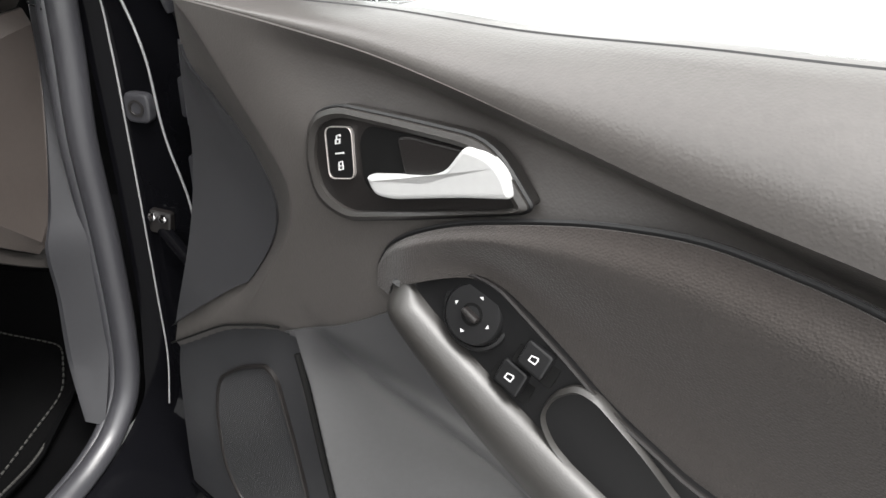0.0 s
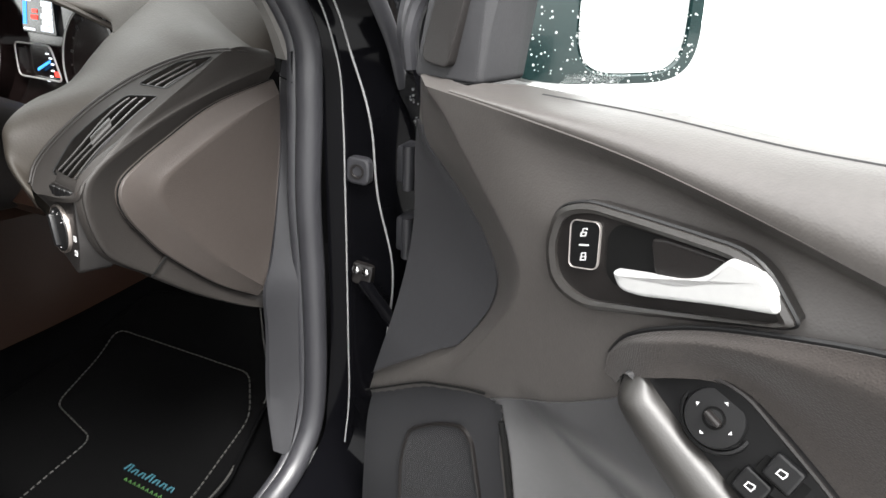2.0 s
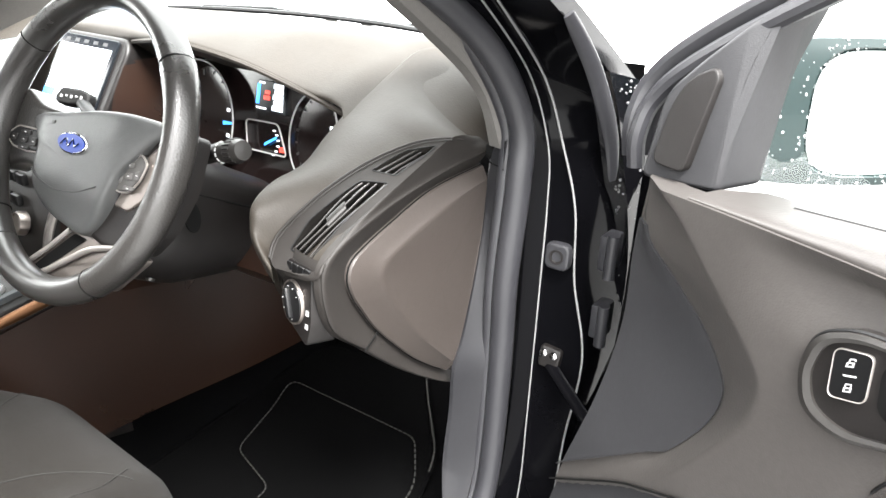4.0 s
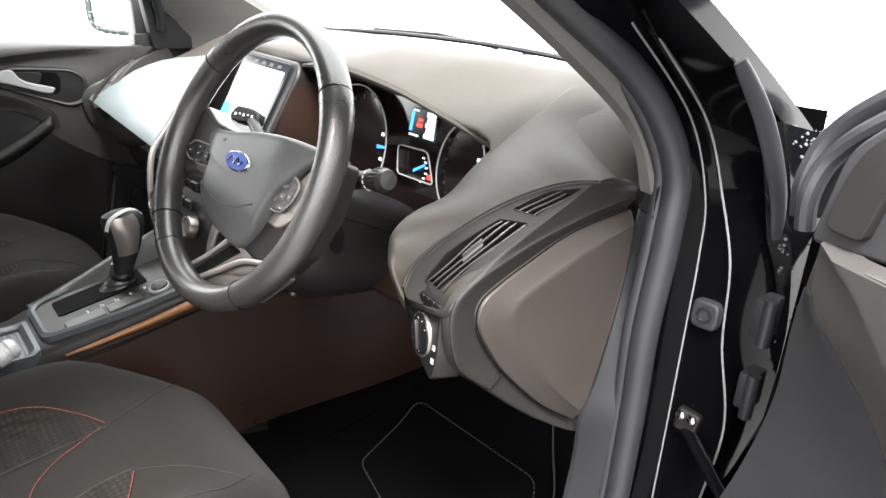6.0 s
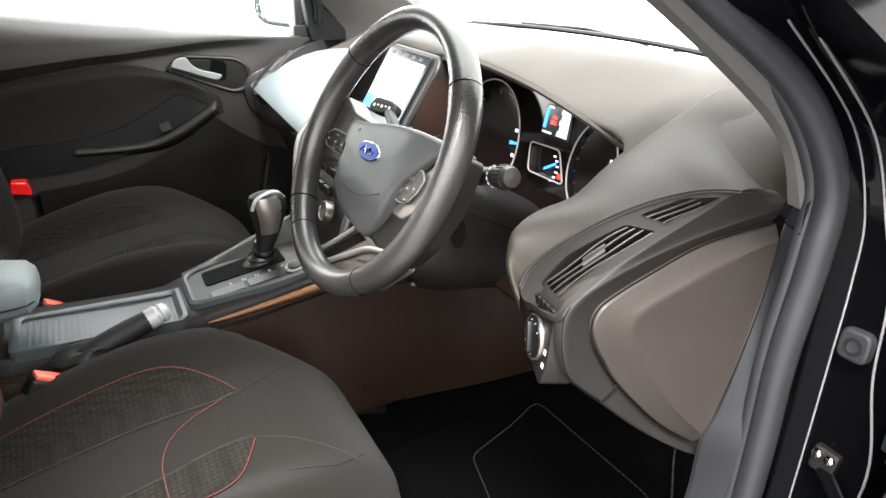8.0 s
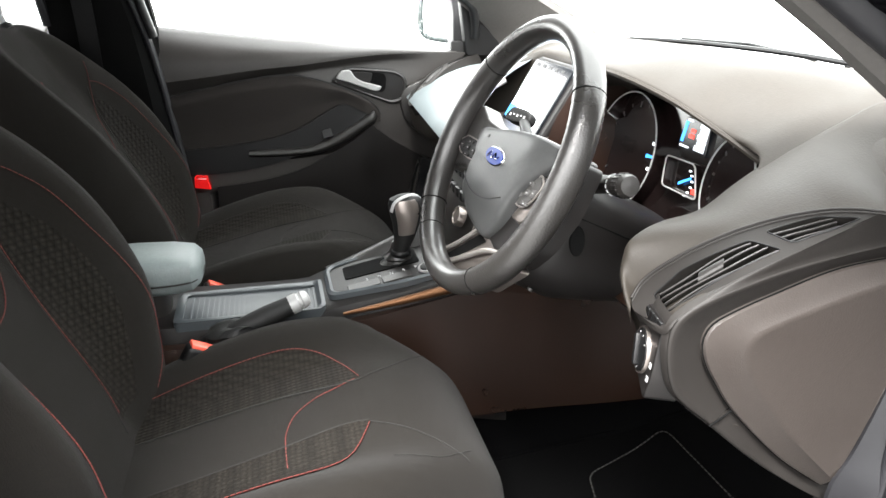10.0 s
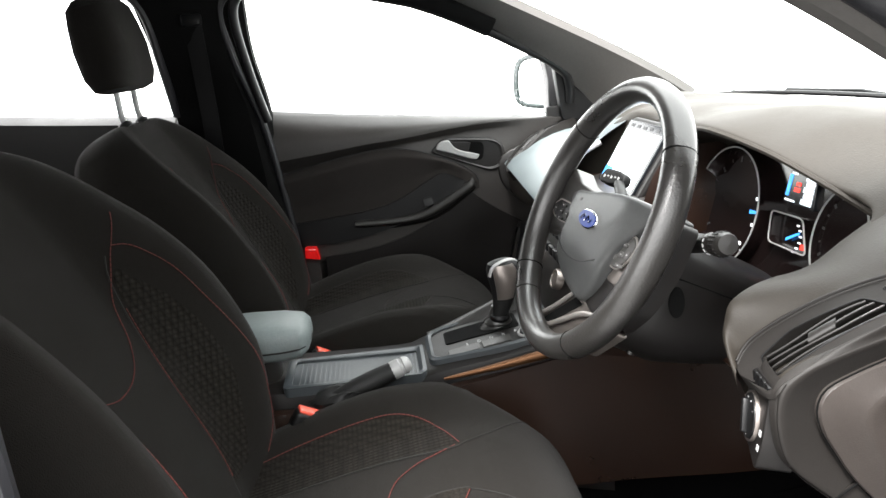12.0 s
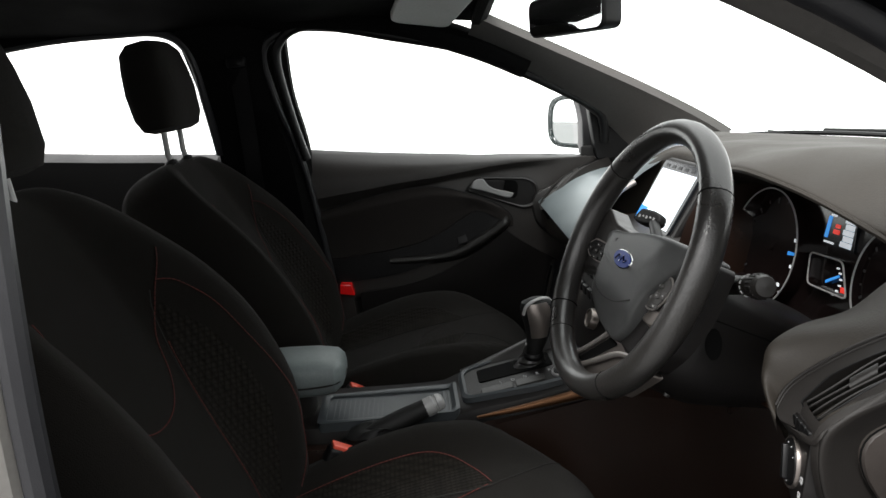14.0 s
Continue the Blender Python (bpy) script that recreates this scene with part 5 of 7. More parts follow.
def pierced(outline, holes, to, top, d_out, d_in):
    """A plate with openings right through, its walls going down to d_out and d_in."""
    bm = bmesh.new()
    edges, loops = [], []
    for ring in [outline] + holes:
        vs = [bm.verts.new((a, b, 0)) for a, b in ring]
        edges += [bm.edges.new((vs[k], vs[(k + 1) % len(vs)])) for k in range(len(vs))]
        loops.append((vs, ring))
    bmesh.ops.triangle_fill(bm, edges=edges, use_beauty=True, normal=(0, 0, 1))
    for k, (vs, ring) in enumerate(loops):
        low = [bm.verts.new(to(a, b, d_out if k == 0 else d_in)) for a, b in ring]
        for i in range(len(vs)):
            j = (i + 1) % len(vs)
            bm.faces.new((vs[i], vs[j], low[j], low[i]))
        for v, (a, b) in zip(vs, ring):
            v.co = to(a, b, top)
    return bm


def vent_pair(side):
    """Two louvred outlets in one raised surround, along the sloping end of the dashboard."""
    P0, P1 = Vector((side * 0.612, 0.085, 0.822)), Vector((side * 0.712, 0.300, 0.943))
    along = (P1 - P0).normalized()
    upv = Vector((-side, 0.0, 0.3 if side > 0 else -0.05))
    upv = (upv - upv.dot(along) * along).normalized()
    nrm = along.cross(upv) * side
    L = (P1 - P0).length
    to = lambda a, b, c: P0 + along * a + upv * b + nrm * (c + 0.002 + 0.030 * math.sin(math.pi * min(1, max(0, a / L))))
    so = fillet([(-0.004, -0.012), (0.006, 0.016), (0.06, 0.021), (0.14, 0.020), (0.215, 0.017), (0.262, 0.001), (0.205, -0.020), (0.155, -0.036), (0.045, -0.050), (0.018, -0.044)],
                [0.01, 0.012, 0.04, 0.04, 0.03, 0.003, 0.03, 0.04, 0.02, 0.01], 5)
    quads = ([(0.034, -0.040), (0.024, -0.010), (0.060, 0.001), (0.132, 0.001), (0.156, -0.023)], [(0.168, -0.019), (0.150, 0.005), (0.200, 0.008), (0.236, -0.003), (0.208, -0.012)])
    holes = [dense(fillet(q, 0.004, 3), 0.008) for q in quads]
    sr = part("vent_surround", pierced(dense(so, 0.008), holes, to, 0.002, -0.030, -0.016), M_FLANK, dash, "smooth vent surround", auto=50)
    for lift_b, r_ in ((-0.0015, 0.0014), (-0.0060, 0.0010)):
        ridge_p = [(a, b + lift_b) for a, b in spline_2d([(0.000, 0.004), (0.020, 0.018), (0.06, 0.0215), (0.14, 0.0205), (0.205, 0.0175), (0.235, 0.012), (0.258, 0.003)], 8)]
        part("surround_edge", tube([to(a, b, 0.0024) for a, b in ridge_p], r_, 6), M_FLANK, sr)
    for q in quads:
        a0, a1 = min(p[0] for p in q), max(p[0] for p in q)
        big = a1 - a0 > 0.1
        hole = dense(fillet(q, 0.004, 3), 0.008)
        v = part("air_vent", prism(hole, to, -0.022, -0.015), M_DARKHOLE, dash, "black louvred air vent")
        part("vent_lip", tube([to(a, b, 0.002) for a, b in hole], 0.0009, 6, closed=True), M_BLACKPL, v)
        for k in range(4 if big else 3):
            t = (k + 0.5) / (4 if big else 3)
            if big:
                s0 = Vector((0.033, -0.040)) * (1 - t) + Vector((0.026, -0.008)) * t
                s1 = Vector((0.155, -0.024)) * (1 - t) + Vector((0.130, 0.001)) * t
            else:
                s0 = Vector((0.166, -0.018)) * (1 - t) + Vector((0.152, 0.004)) * t
                s1 = Vector((0.214, -0.010)) * (1 - t) + Vector((0.214, 0.007)) * t
            fs = np.linspace(0.0, 1.0, 14)
            jog = [0.0016 * math.sin(6.2 * f + k) * (1 if big else 0.3) for f in fs]
            rows = [[to(s0.x + (s1.x - s0.x) * f, s0.y + (s1.y - s0.y) * f + e + j, h) for f, j in zip(fs, jog)] for e, h in ((0.0045, -0.015), (-0.0009, -0.0012), (-0.0004, 0.0), (0.0007, 0.0002), (0.0014, -0.0010), (0.0062, -0.015))]
            part("slat", sheet(rows), M_SLAT, v, auto=60)
        if big:
            rows = [[to(0.074 + 0.028 * f + g * 0.4, -0.017 + g + 0.0030 * f, h) for f in (0, 0.04, 0.5, 0.96, 1.0)] for g, h in ((-0.0055, -0.008), (-0.0055, 0.001), (-0.004, 0.0026), (0.004, 0.0026), (0.0055, 0.001), (0.0055, -0.008))]
            part("vent_slider", sheet(rows), M_SLAT, v, "grey vent slider", auto=50)
    if side > 0:
        # the pad strip between the outlets and the fold of the end
        top_c = [to(-0.002, -0.016, 0.001), to(0.020, -0.045, 0.001), to(0.05, -0.049, 0.001), to(0.10, -0.043, 0.001), to(0.155, -0.033, 0.001), to(0.205, -0.018, 0.001), to(0.262, 0.002, 0.001), Vector((0.690, 0.372, 0.930))]
        low_c = [Vector(p) for p in ((0.640, 0.079, 0.818), (0.700, 0.068, 0.834), (0.708, 0.078, 0.852), (0.709, 0.117, 0.874), (0.709, 0.160, 0.887), (0.709, 0.215, 0.899), (0.709, 0.291, 0.911), (0.709, 0.375, 0.919))]
        tc, lc = spline(top_c, 8), spline(low_c, 8)
        rows = []
        for f in np.linspace(0, 1, 9):
            swell = 0.0050 * math.sin(math.pi * f)
            rows.append([a * (1 - f) + b * f + nrm * swell for a, b in zip(tc, lc)])
        rows.append([b + Vector((0.0015, 0, -0.003)) for b in lc])
        part("vent_strip", sheet(rows), M_FLANK, dash, "smooth strip below the vents", auto=70)
    return to


V_TO = vent_pair(1)
vent_pair(-1)

# instrument cluster behind the wheel
clu = thing("instrument_cluster", (0.37, 0.27, 0.90), "lit instrument cluster with twin dials and blue needles", "instrument cluster")
cl = frame_of((0.37, 0.297, 0.912), (0, -1, 0.22), (0, 0, 1))
cto = lambda a, b, c: cl @ Vector((a, b, c))
part("cluster_face", prism(fillet([(-0.25, -0.125), (0.135, -0.125), (0.150, 0.03), (0.10, 0.080), (-0.14, 0.090), (-0.25, 0.06)], 0.03, 5), cto, -0.02, 0.0), M_BLACKGLOSS, clu, "black dial face")


def dial(cx, cy, r, name, start, stop, needle, wide):
    deep = 0.022 if wide == 1.0 else 0.010
    pts = [(cx + wide * r * math.cos(radians(q)), cy + r * math.sin(radians(q))) for q in range(0, 360, 6)]
    dl = part(name, frame_strip(pts, [(cx + (a - cx) * 0.972, cy + (b - cy) * 0.972) for a, b in pts], cto, 0.0, deep, 0.001), M_BLACKGLOSS, clu, "round dial with silver ring")
    part("dial_ring", tube([cto(cx + (a - cx) * 0.985, cy + (b - cy) * 0.985, deep + 0.0012) for a, b in pts], 0.0013, 6, closed=True), M_SILVER, dl, "thin silver ring")
    part("dial_cone", sheet([[cto(cx + (a - cx) * f, cy + (b - cy) * f, h) for a, b in pts] for f, h in ((0.955, deep + 0.001), (0.90, 0.004), (0.5, 0.003), (0.02, 0.003))], closed=True), M_BLACKGLOSS, dl)
    for k in range(17):
        q = radians(start + (stop - start) * k / 16)
        lo, w = (0.76 if k % 2 == 0 else 0.80), (0.0011 if k % 2 else 0.0017)
        u, v = Vector((wide * math.cos(q), math.sin(q))), Vector((-math.sin(q), math.cos(q)))
        c0 = Vector((cx, cy))
        quad = [c0 + u * r * lo - v * w, c0 + u * r * 0.855 - v * w, c0 + u * r * 0.855 + v * w, c0 + u * r * lo + v * w]
        part("tick", prism([tuple(p) for p in quad], cto, 0.0042, 0.0050), M_GLOWWHITE if k > 11 else M_DIMTICK, dl, smooth=False)
        if k % 2 == 0 and k > 11:
            p = c0 + u * r * 0.64
            part("numeral_bar", prism([(p.x - 0.0035, p.y - 0.0025), (p.x + 0.0035, p.y - 0.0025), (p.x + 0.0035, p.y + 0.0025), (p.x - 0.0035, p.y + 0.0025)], cto, 0.0036, 0.0044), M_GLOWWHITE, dl, smooth=False)
    q = radians(needle)
    u, v = Vector((wide * math.cos(q), math.sin(q))), Vector((-math.sin(q), math.cos(q)))
    c0 = Vector((cx, cy))
    quad = [c0 + u * r * 0.52 - v * 0.0030, c0 + u * r * 0.85 - v * 0.0008, c0 + u * r * 0.85 + v * 0.0008, c0 + u * r * 0.52 + v * 0.0030]
    part("needle", prism([tuple(p) for p in quad], cto, 0.006, 0.008), M_GLOWBLUE, dl, "blue lit needle", smooth=False)
    return dl


dial(-0.157, -0.027, 0.097, "speed_dial", 250, -50, 6, 1.0)
dial(0.101, -0.010, 0.066, "rev_dial", 250, -50, -4, 0.74)
dsp = part("trip_display", prism(fillet([(-0.036, 0.010), (0.034, 0.010), (0.026, 0.056), (-0.036, 0.056)], 0.004), cto, 0.0, 0.006, 0.001), M_SCREENDARK, clu, "small colour trip display")
for k in range(5):
    part("display_digits", prism([(0.003 + 0.003 * (k % 2), 0.014 + 0.0080 * k), (0.027 - 0.0008 * k, 0.014 + 0.0080 * k), (0.027 - 0.0008 * k, 0.0212 + 0.0080 * k), (0.003 + 0.003 * (k % 2), 0.0212 + 0.0080 * k)], cto, 0.0055, 0.0068), M_TRIPLIGHT, dsp, "pale grey display digits", smooth=False)
part("display_blue", prism([(-0.034, 0.020), (-0.027, 0.020), (-0.027, 0.050), (-0.034, 0.050)], cto, 0.0055, 0.0068), M_GLOWBLUE, dsp, smooth=False)
for rx_, ry_, w_, h_ in ((-0.015, 0.039, 0.010, 0.005), (-0.017, 0.031, 0.013, 0.006), (-0.030, 0.052, 0.012, 0.0025), (-0.032, 0.0145, 0.022, 0.0025)):
    part("display_mark", prism([(rx_, ry_ - h_ / 2), (rx_ + w_, ry_ - h_ / 2), (rx_ + w_, ry_ + h_ / 2), (rx_, ry_ + h_ / 2)], cto, 0.0055, 0.0070), M_GLOWRED if h_ > 0.004 else M_GLOWWHITE, dsp, smooth=False)
sg = fillet([(-0.037, -0.050), (0.052, -0.048), (0.026, -0.003), (-0.048, -0.006)], 0.009, 4)
sub = part("small_gauge", frame_strip(sg, [(-0.012 + (a + 0.012) * 0.975, -0.025 + (b + 0.025) * 0.955) for a, b in sg], cto, 0.0, 0.010, 0.001), M_BLACKGLOSS, clu, "small framed fuel gauge")
part("gauge_ring", tube([cto(a, b, 0.011) for a, b in sg], 0.0012, 6, closed=True), M_DIALRING, sub, "thin grey gauge rim")
part("gauge_needle", prism([(-0.006, -0.040), (0.018, -0.026), (0.018, -0.023), (-0.006, -0.036)], cto, 0.004, 0.006), M_GLOWBLUE, sub, smooth=False)
part("warning_lamp", prism([(0.030, -0.044), (0.040, -0.043), (0.037, -0.036), (0.028, -0.037)], cto, 0.004, 0.006), M_GLOWRED, sub, "red warning lamp", smooth=False)
for k in range(6):
    q = radians(60 - 22 * k)
    p = (0.024 * math.cos(q), -0.034 + 0.022 * math.sin(q))
    part("tick", prism([(p[0] - 0.002, p[1] - 0.001), (p[0] + 0.002, p[1] - 0.001), (p[0] + 0.002, p[1] + 0.001), (p[0] - 0.002, p[1] + 0.001)], cto, 0.004, 0.006), M_GLOWWHITE, sub, smooth=False)

part("corner_filler", rbox((-0.745, 0.33, 0.93), (0.02, 0.22, 0.10), 0.006), M_DARKPL, dash)
part("column_cheek", sheet([[(0.49, 0.31, 0.87), (0.528, 0.167, 0.846), (0.56, 0.124, 0.826), (0.59, 0.114, 0.80)], [(0.49, 0.26, 0.80), (0.53, 0.16, 0.79), (0.56, 0.13, 0.775), (0.59, 0.118, 0.76)], [(0.49, 0.20, 0.76), (0.53, 0.18, 0.735), (0.56, 0.16, 0.725), (0.59, 0.14, 0.72)]]), M_DARKPL, dash)
# pale panel before the passenger, sloping back from a sharp lower edge
rows = []
for f in (0.0, 0.0, 0.015, 0.05, 0.12, 0.25, 0.4, 0.55, 0.7, 0.85, 1.0):
    row = []
    for x in np.linspace(-0.700, -0.150, 36):
        lo = Vector((x, 0.084 - 0.029 * (x + 0.70) / 0.55, 0.832 - 0.002 * (x + 0.70) / 0.55))
        hi = Vector((x, 0.280, float(np.interp(x, (-0.70, -0.62, -0.48, -0.38, -0.26, -0.15), (0.902, 0.932, 0.951, 0.967, 0.992, 1.012)))))
        row.append(lo.lerp(hi, f) + Vector((0, -0.45, 0.89)) * 0.022 * math.sin(math.pi * f) ** 0.8)
    rows.append(row)
rows[0] = [p + Vector((0, 0.09, -0.020)) for p in rows[1]]
part("passenger_panel", sheet(rows), M_PASSPANEL, dash, "pale blue-grey satin dash panel", auto=40)
# rounded shoulder of the pad between the dials and the outlets
CREST = [(0.592, 0.092, 0.800), (0.585, 0.081, 0.838), (0.580, 0.084, 0.862), (0.578, 0.090, 0.879), (0.571, 0.112, 0.890), (0.567, 0.139, 0.898), (0.562, 0.188, 0.906), (0.558, 0.230, 0.932), (0.556, 0.265, 0.953), (0.556, 0.312, 0.976), (0.557, 0.365, 1.002), (0.561, 0.415, 1.025), (0.575, 0.475, 1.026)]
EDGE = [Vector((0.618, 0.083, 0.795)), V_TO(-0.006, -0.010, -0.004), V_TO(0.004, 0.012, -0.003), V_TO(0.020, 0.0185, -0.002), V_TO(0.045, 0.0205, -0.002), V_TO(0.075, 0.0212, -0.002), V_TO(0.130, 0.0205, -0.002), V_TO(0.180, 0.0190, -0.002), V_TO(0.215, 0.0165, -0.002), V_TO(0.262, 0.001, -0.002), Vector((0.694, 0.372, 0.926)), Vector((0.698, 0.425, 0.944)), Vector((0.700, 0.480, 0.958))]
cr, ed = spline(CREST, 6), spline(EDGE, 6)
rows = []
for f in (0.0, 0.15, 0.3, 0.45, 0.6, 0.75, 0.88, 0.96, 1.0):
    rows.append([e.lerp(c, f) + Vector((0.10, -0.55, 0.80)) * 0.009 * math.sin(math.pi * f) * step(0, 10, k) * step(80, 50, k) for k, (e, c) in enumerate(zip(ed, cr))])
for dx, dy, dz in ((-0.005, 0.003, -0.0015), (-0.010, 0.008, -0.007), (-0.013, 0.016, -0.020), (-0.012, 0.030, -0.050), (-0.008, 0.050, -0.085)):
    rows.append([c + Vector((dx, dy * (1 if k < 34 else 0.4), dz)) for k, c in enumerate(cr)])
part("pad_shoulder", sheet(rows), M_PAD, dash, "rounded shoulder of the dashboard skin", auto=70)

# knee panel, light switch and the lower dashboard
kn = [[(x, y + 0.05 * step(0.45, 0.64, x), z) for x in (0.10, 0.20, 0.30, 0.40, 0.50, 0.56, 0.62)] for y, z in ((0.24, 0.80), (0.17, 0.775), (0.155, 0.74), (0.20, 0.70), (0.30, 0.66), (0.42, 0.60))]
part("knee_panel", sheet(kn), M_BROWNLIT, dash, "dark knee panel with a brown glow in its colour")
kn = [[(x, y, z) for x in (-0.685, -0.55, -0.30, -0.10)] for y, z in ((0.17, 0.79), (0.14, 0.74), (0.17, 0.66), (0.28, 0.58), (0.42, 0.54))]
part("glovebox_lid", sheet(kn), M_LOWER, dash, "dark glovebox lid")
# rear face of the dashboard's end, with the headlamp switch
rows = []
for y, z in spline_2d([(0.076, 0.850), (0.0695, 0.836), (0.072, 0.800), (0.088, 0.760), (0.134, 0.718)], 6):
    rows.append([(0.7105 - w, y + 0.0005 + 0.16 * w + 2.0 * w * w, z - 0.12 * w) for w in (0.0, 0.003, 0.010, 0.03, 0.055, 0.08, 0.105)])
part("dash_flank", sheet(rows), M_FLANK, dash, "smooth dark flank below the vents", auto=75)
lsm = frame_of((0.652, 0.0845, 0.790), (-0.28, -0.93, 0.10), (0, 0, 1))
lto = lambda a, b, c: lsm @ Vector((a, b, c))
lsp = part("light_switch_panel", prism(fillet([(-0.030, 0.006), (-0.026, 0.040), (0.040, 0.050), (0.046, -0.014), (0.038, -0.046), (-0.006, -0.034)], 0.008, 4), lto, -0.03, 0.004, 0.003), M_DARKPL, dash, "black headlamp switch panel")
kc = lsm @ Matrix.Translation((0.004, -0.004, 0.0))
part("light_knob", turned([(0.0258, 0.003), (0.0258, 0.0066), (0.0252, 0.0076), (0.0243, 0.0074), (0.0238, 0.0060), (0.0, 0.0060)], kc, 40), M_SPOKE, lsp, "silver-ringed rotary light knob")
part("knob_cap", turned([(0.0234, 0.006), (0.0226, 0.0085), (0.0165, 0.0095), (0.0, 0.0100)], kc, 36), M_BLACKPL, lsp)
part("knob_grip", rbox((0, 0, 0), (0.0075, 0.034, 0.007), 0.002, kc @ pose(0, 0, 0.0115, 0, 0, 25)), M_BLACKPL, lsp)
for k in range(8):
    q = radians(40 + 36 * k)
    part("symbol", rbox((0, 0, 0), (0.0016, 0.0008, 0.0006), 0, kc @ pose(0.0187 * math.cos(q), 0.0187 * math.sin(q), 0.0094, 0, 0, math.degrees(q))), M_WHITEMARK, lsp, smooth=False)
for k in range(4):
    part("push_button", prism(fillet([(-0.018 + 0.0145 * k, 0.0275 + 0.002 * k), (-0.006 + 0.0145 * k, 0.0285 + 0.002 * k), (-0.004 + 0.0145 * k, 0.0405 + 0.002 * k), (-0.016 + 0.0145 * k, 0.0390 + 0.002 * k)], 0.002), lto, 0.002, 0.0062, 0.0012), M_BLACKPL, lsp)
for k in range(2):
    part("symbol", frame_strip([(0.034, -0.024 + 0.016 * k), (0.040, -0.023 + 0.016 * k), (0.040, -0.017 + 0.016 * k), (0.034, -0.018 + 0.016 * k)], [(0.0353, -0.0226 + 0.016 * k), (0.0387, -0.0218 + 0.016 * k), (0.0387, -0.0184 + 0.016 * k), (0.0353, -0.0192 + 0.016 * k)], lto, 0.003, 0.0047), M_WHITEMARK, lsp, smooth=False)

# centre stack with the touch screen
stk = thing("centre_stack", (0, 0.2, 0.70), "dark centre stack with lit touch screen and climate controls", "centre stack")
sm_ = frame_of((0.0, 0.200, 0.940), (0, -1, 0.585), (0, 0, 1))
sto = lambda a, b, c: sm_ @ Vector((a, b, c))
part("screen_housing", prism(fillet([(-0.112, -0.074), (0.104, -0.074), (0.108, 0.058), (0.094, 0.080), (-0.100, 0.080), (-0.114, 0.062)], 0.014, 4), sto, -0.05, 0.0, 0.006, 3), M_DARKPL, stk, "grey screen housing")
scr = part("touch_screen", prism(fillet([(-0.099, -0.062), (0.082, -0.062), (0.082, 0.071), (-0.099, 0.071)], 0.006), sto, 0.0, 0.0045, 0.001), M_SCREENDARK, stk, "lit touch screen showing a white page")
part("screen_page", prism([(-0.091, -0.055), (0.071, -0.055), (0.071, 0.053), (-0.091, 0.053)], sto, 0.004, 0.0053), M_SCREEN, scr, smooth=False)
part("screen_tile", prism([(-0.091, -0.055), (-0.056, -0.055), (-0.056, -0.029), (-0.091, -0.029)], sto, 0.005, 0.0060), M_GLOWBLUE, scr, smooth=False)
for k in range(5):
    part("screen_mark", prism([(-0.080 + 0.030 * k, 0.058), (-0.066 + 0.030 * k, 0.058), (-0.066 + 0.030 * k, 0.064), (-0.080 + 0.030 * k, 0.064)], sto, 0.004, 0.0053), M_DIMTICK, scr, smooth=False)
st_rows = [[(x, y - 0.015 * (1 - (x / w) ** 2), z) for x in np.linspace(-w, w, 9)] for y, z, w in ((0.19, 0.892, 0.140), (0.125, 0.880, 0.150), (0.085, 0.835, 0.150), (0.060, 0.775, 0.145), (0.042, 0.725, 0.135), (0.036, 0.67, 0.125), (0.06, 0.62, 0.115))]
part("stack_face", sheet(st_rows, skirt=(0, 0.08, 0)), M_LOWER, stk, "sloping grey control face")
part("stack_flank", tube(spline([(0.150, 0.105, 0.868), (0.152, 0.085, 0.840), (0.149, 0.062, 0.79), (0.138, 0.040, 0.72), (0.122, 0.045, 0.63)], 6), 0.007, 10), M_SPOKETRIM, stk, "satin silver side strip")
part("stack_flank", tube(spline([(-0.146, 0.185, 0.955), (-0.150, 0.130, 0.922), (-0.151, 0.090, 0.870), (-0.150, 0.052, 0.815), (-0.138, 0.038, 0.72), (-0.122, 0.045, 0.63)], 6), 0.006, 10), M_SPOKETRIM, stk, "satin silver side strip")
for sx in (-0.075, 0.075):
    km = frame_of((sx * 1.1, 0.036, 0.745), (0, -1, 0.35), (0, 0, 1))
    part("climate_knob", turned([(0.019, 0.0), (0.019, 0.010), (0.0175, 0.014), (0.0155, 0.0145), (0.015, 0.012), (0.0, 0.012)], km, 30), M_SPOKE, stk, "round silver climate knob")
for r_ in range(3):
    for c_ in range(5):
        part("button", rbox((-0.06 + 0.03 * c_, 0.067 - 0.013 * r_, 0.838 - 0.030 * r_), (0.024, 0.010, 0.018), 0.003), M_BLACKPL, stk)
# the cheeks' brown is warm light painted into the colour
part("side_cheek", sheet([[(0.104, 0.225, 0.975), (0.14, 0.34, 0.985)], [(0.128, 0.185, 0.930), (0.14, 0.40, 0.94)], [(0.150, 0.16, 0.89), (0.14, 0.40, 0.90)], [(0.147, 0.065, 0.78), (0.14, 0.40, 0.76)], [(0.118, 0.05, 0.60), (0.13, 0.40, 0.55)]]), M_BROWNLIT, stk)
part("side_cheek", sheet([[(-0.150, 0.16, 0.89), (-0.14, 0.40, 0.90)], [(-0.147, 0.065, 0.78), (-0.14, 0.40, 0.76)], [(-0.118, 0.05, 0.60), (-0.13, 0.40, 0.55)]]), M_BROWNLIT, stk)

# ---- steering wheel and column ----
WT = 25.7
wh = frame_of((0.379, 0.001, 0.935), (0.057, -math.cos(radians(WT)), math.sin(radians(WT))), (0, 0, 1))
wto = lambda a, b, c: wh @ Vector((a, b, c))
wheel = thing("steering_wheel", (0.379, 0.001, 0.935), "black leather steering wheel with flat bottom and thumb grips", "steering wheel")


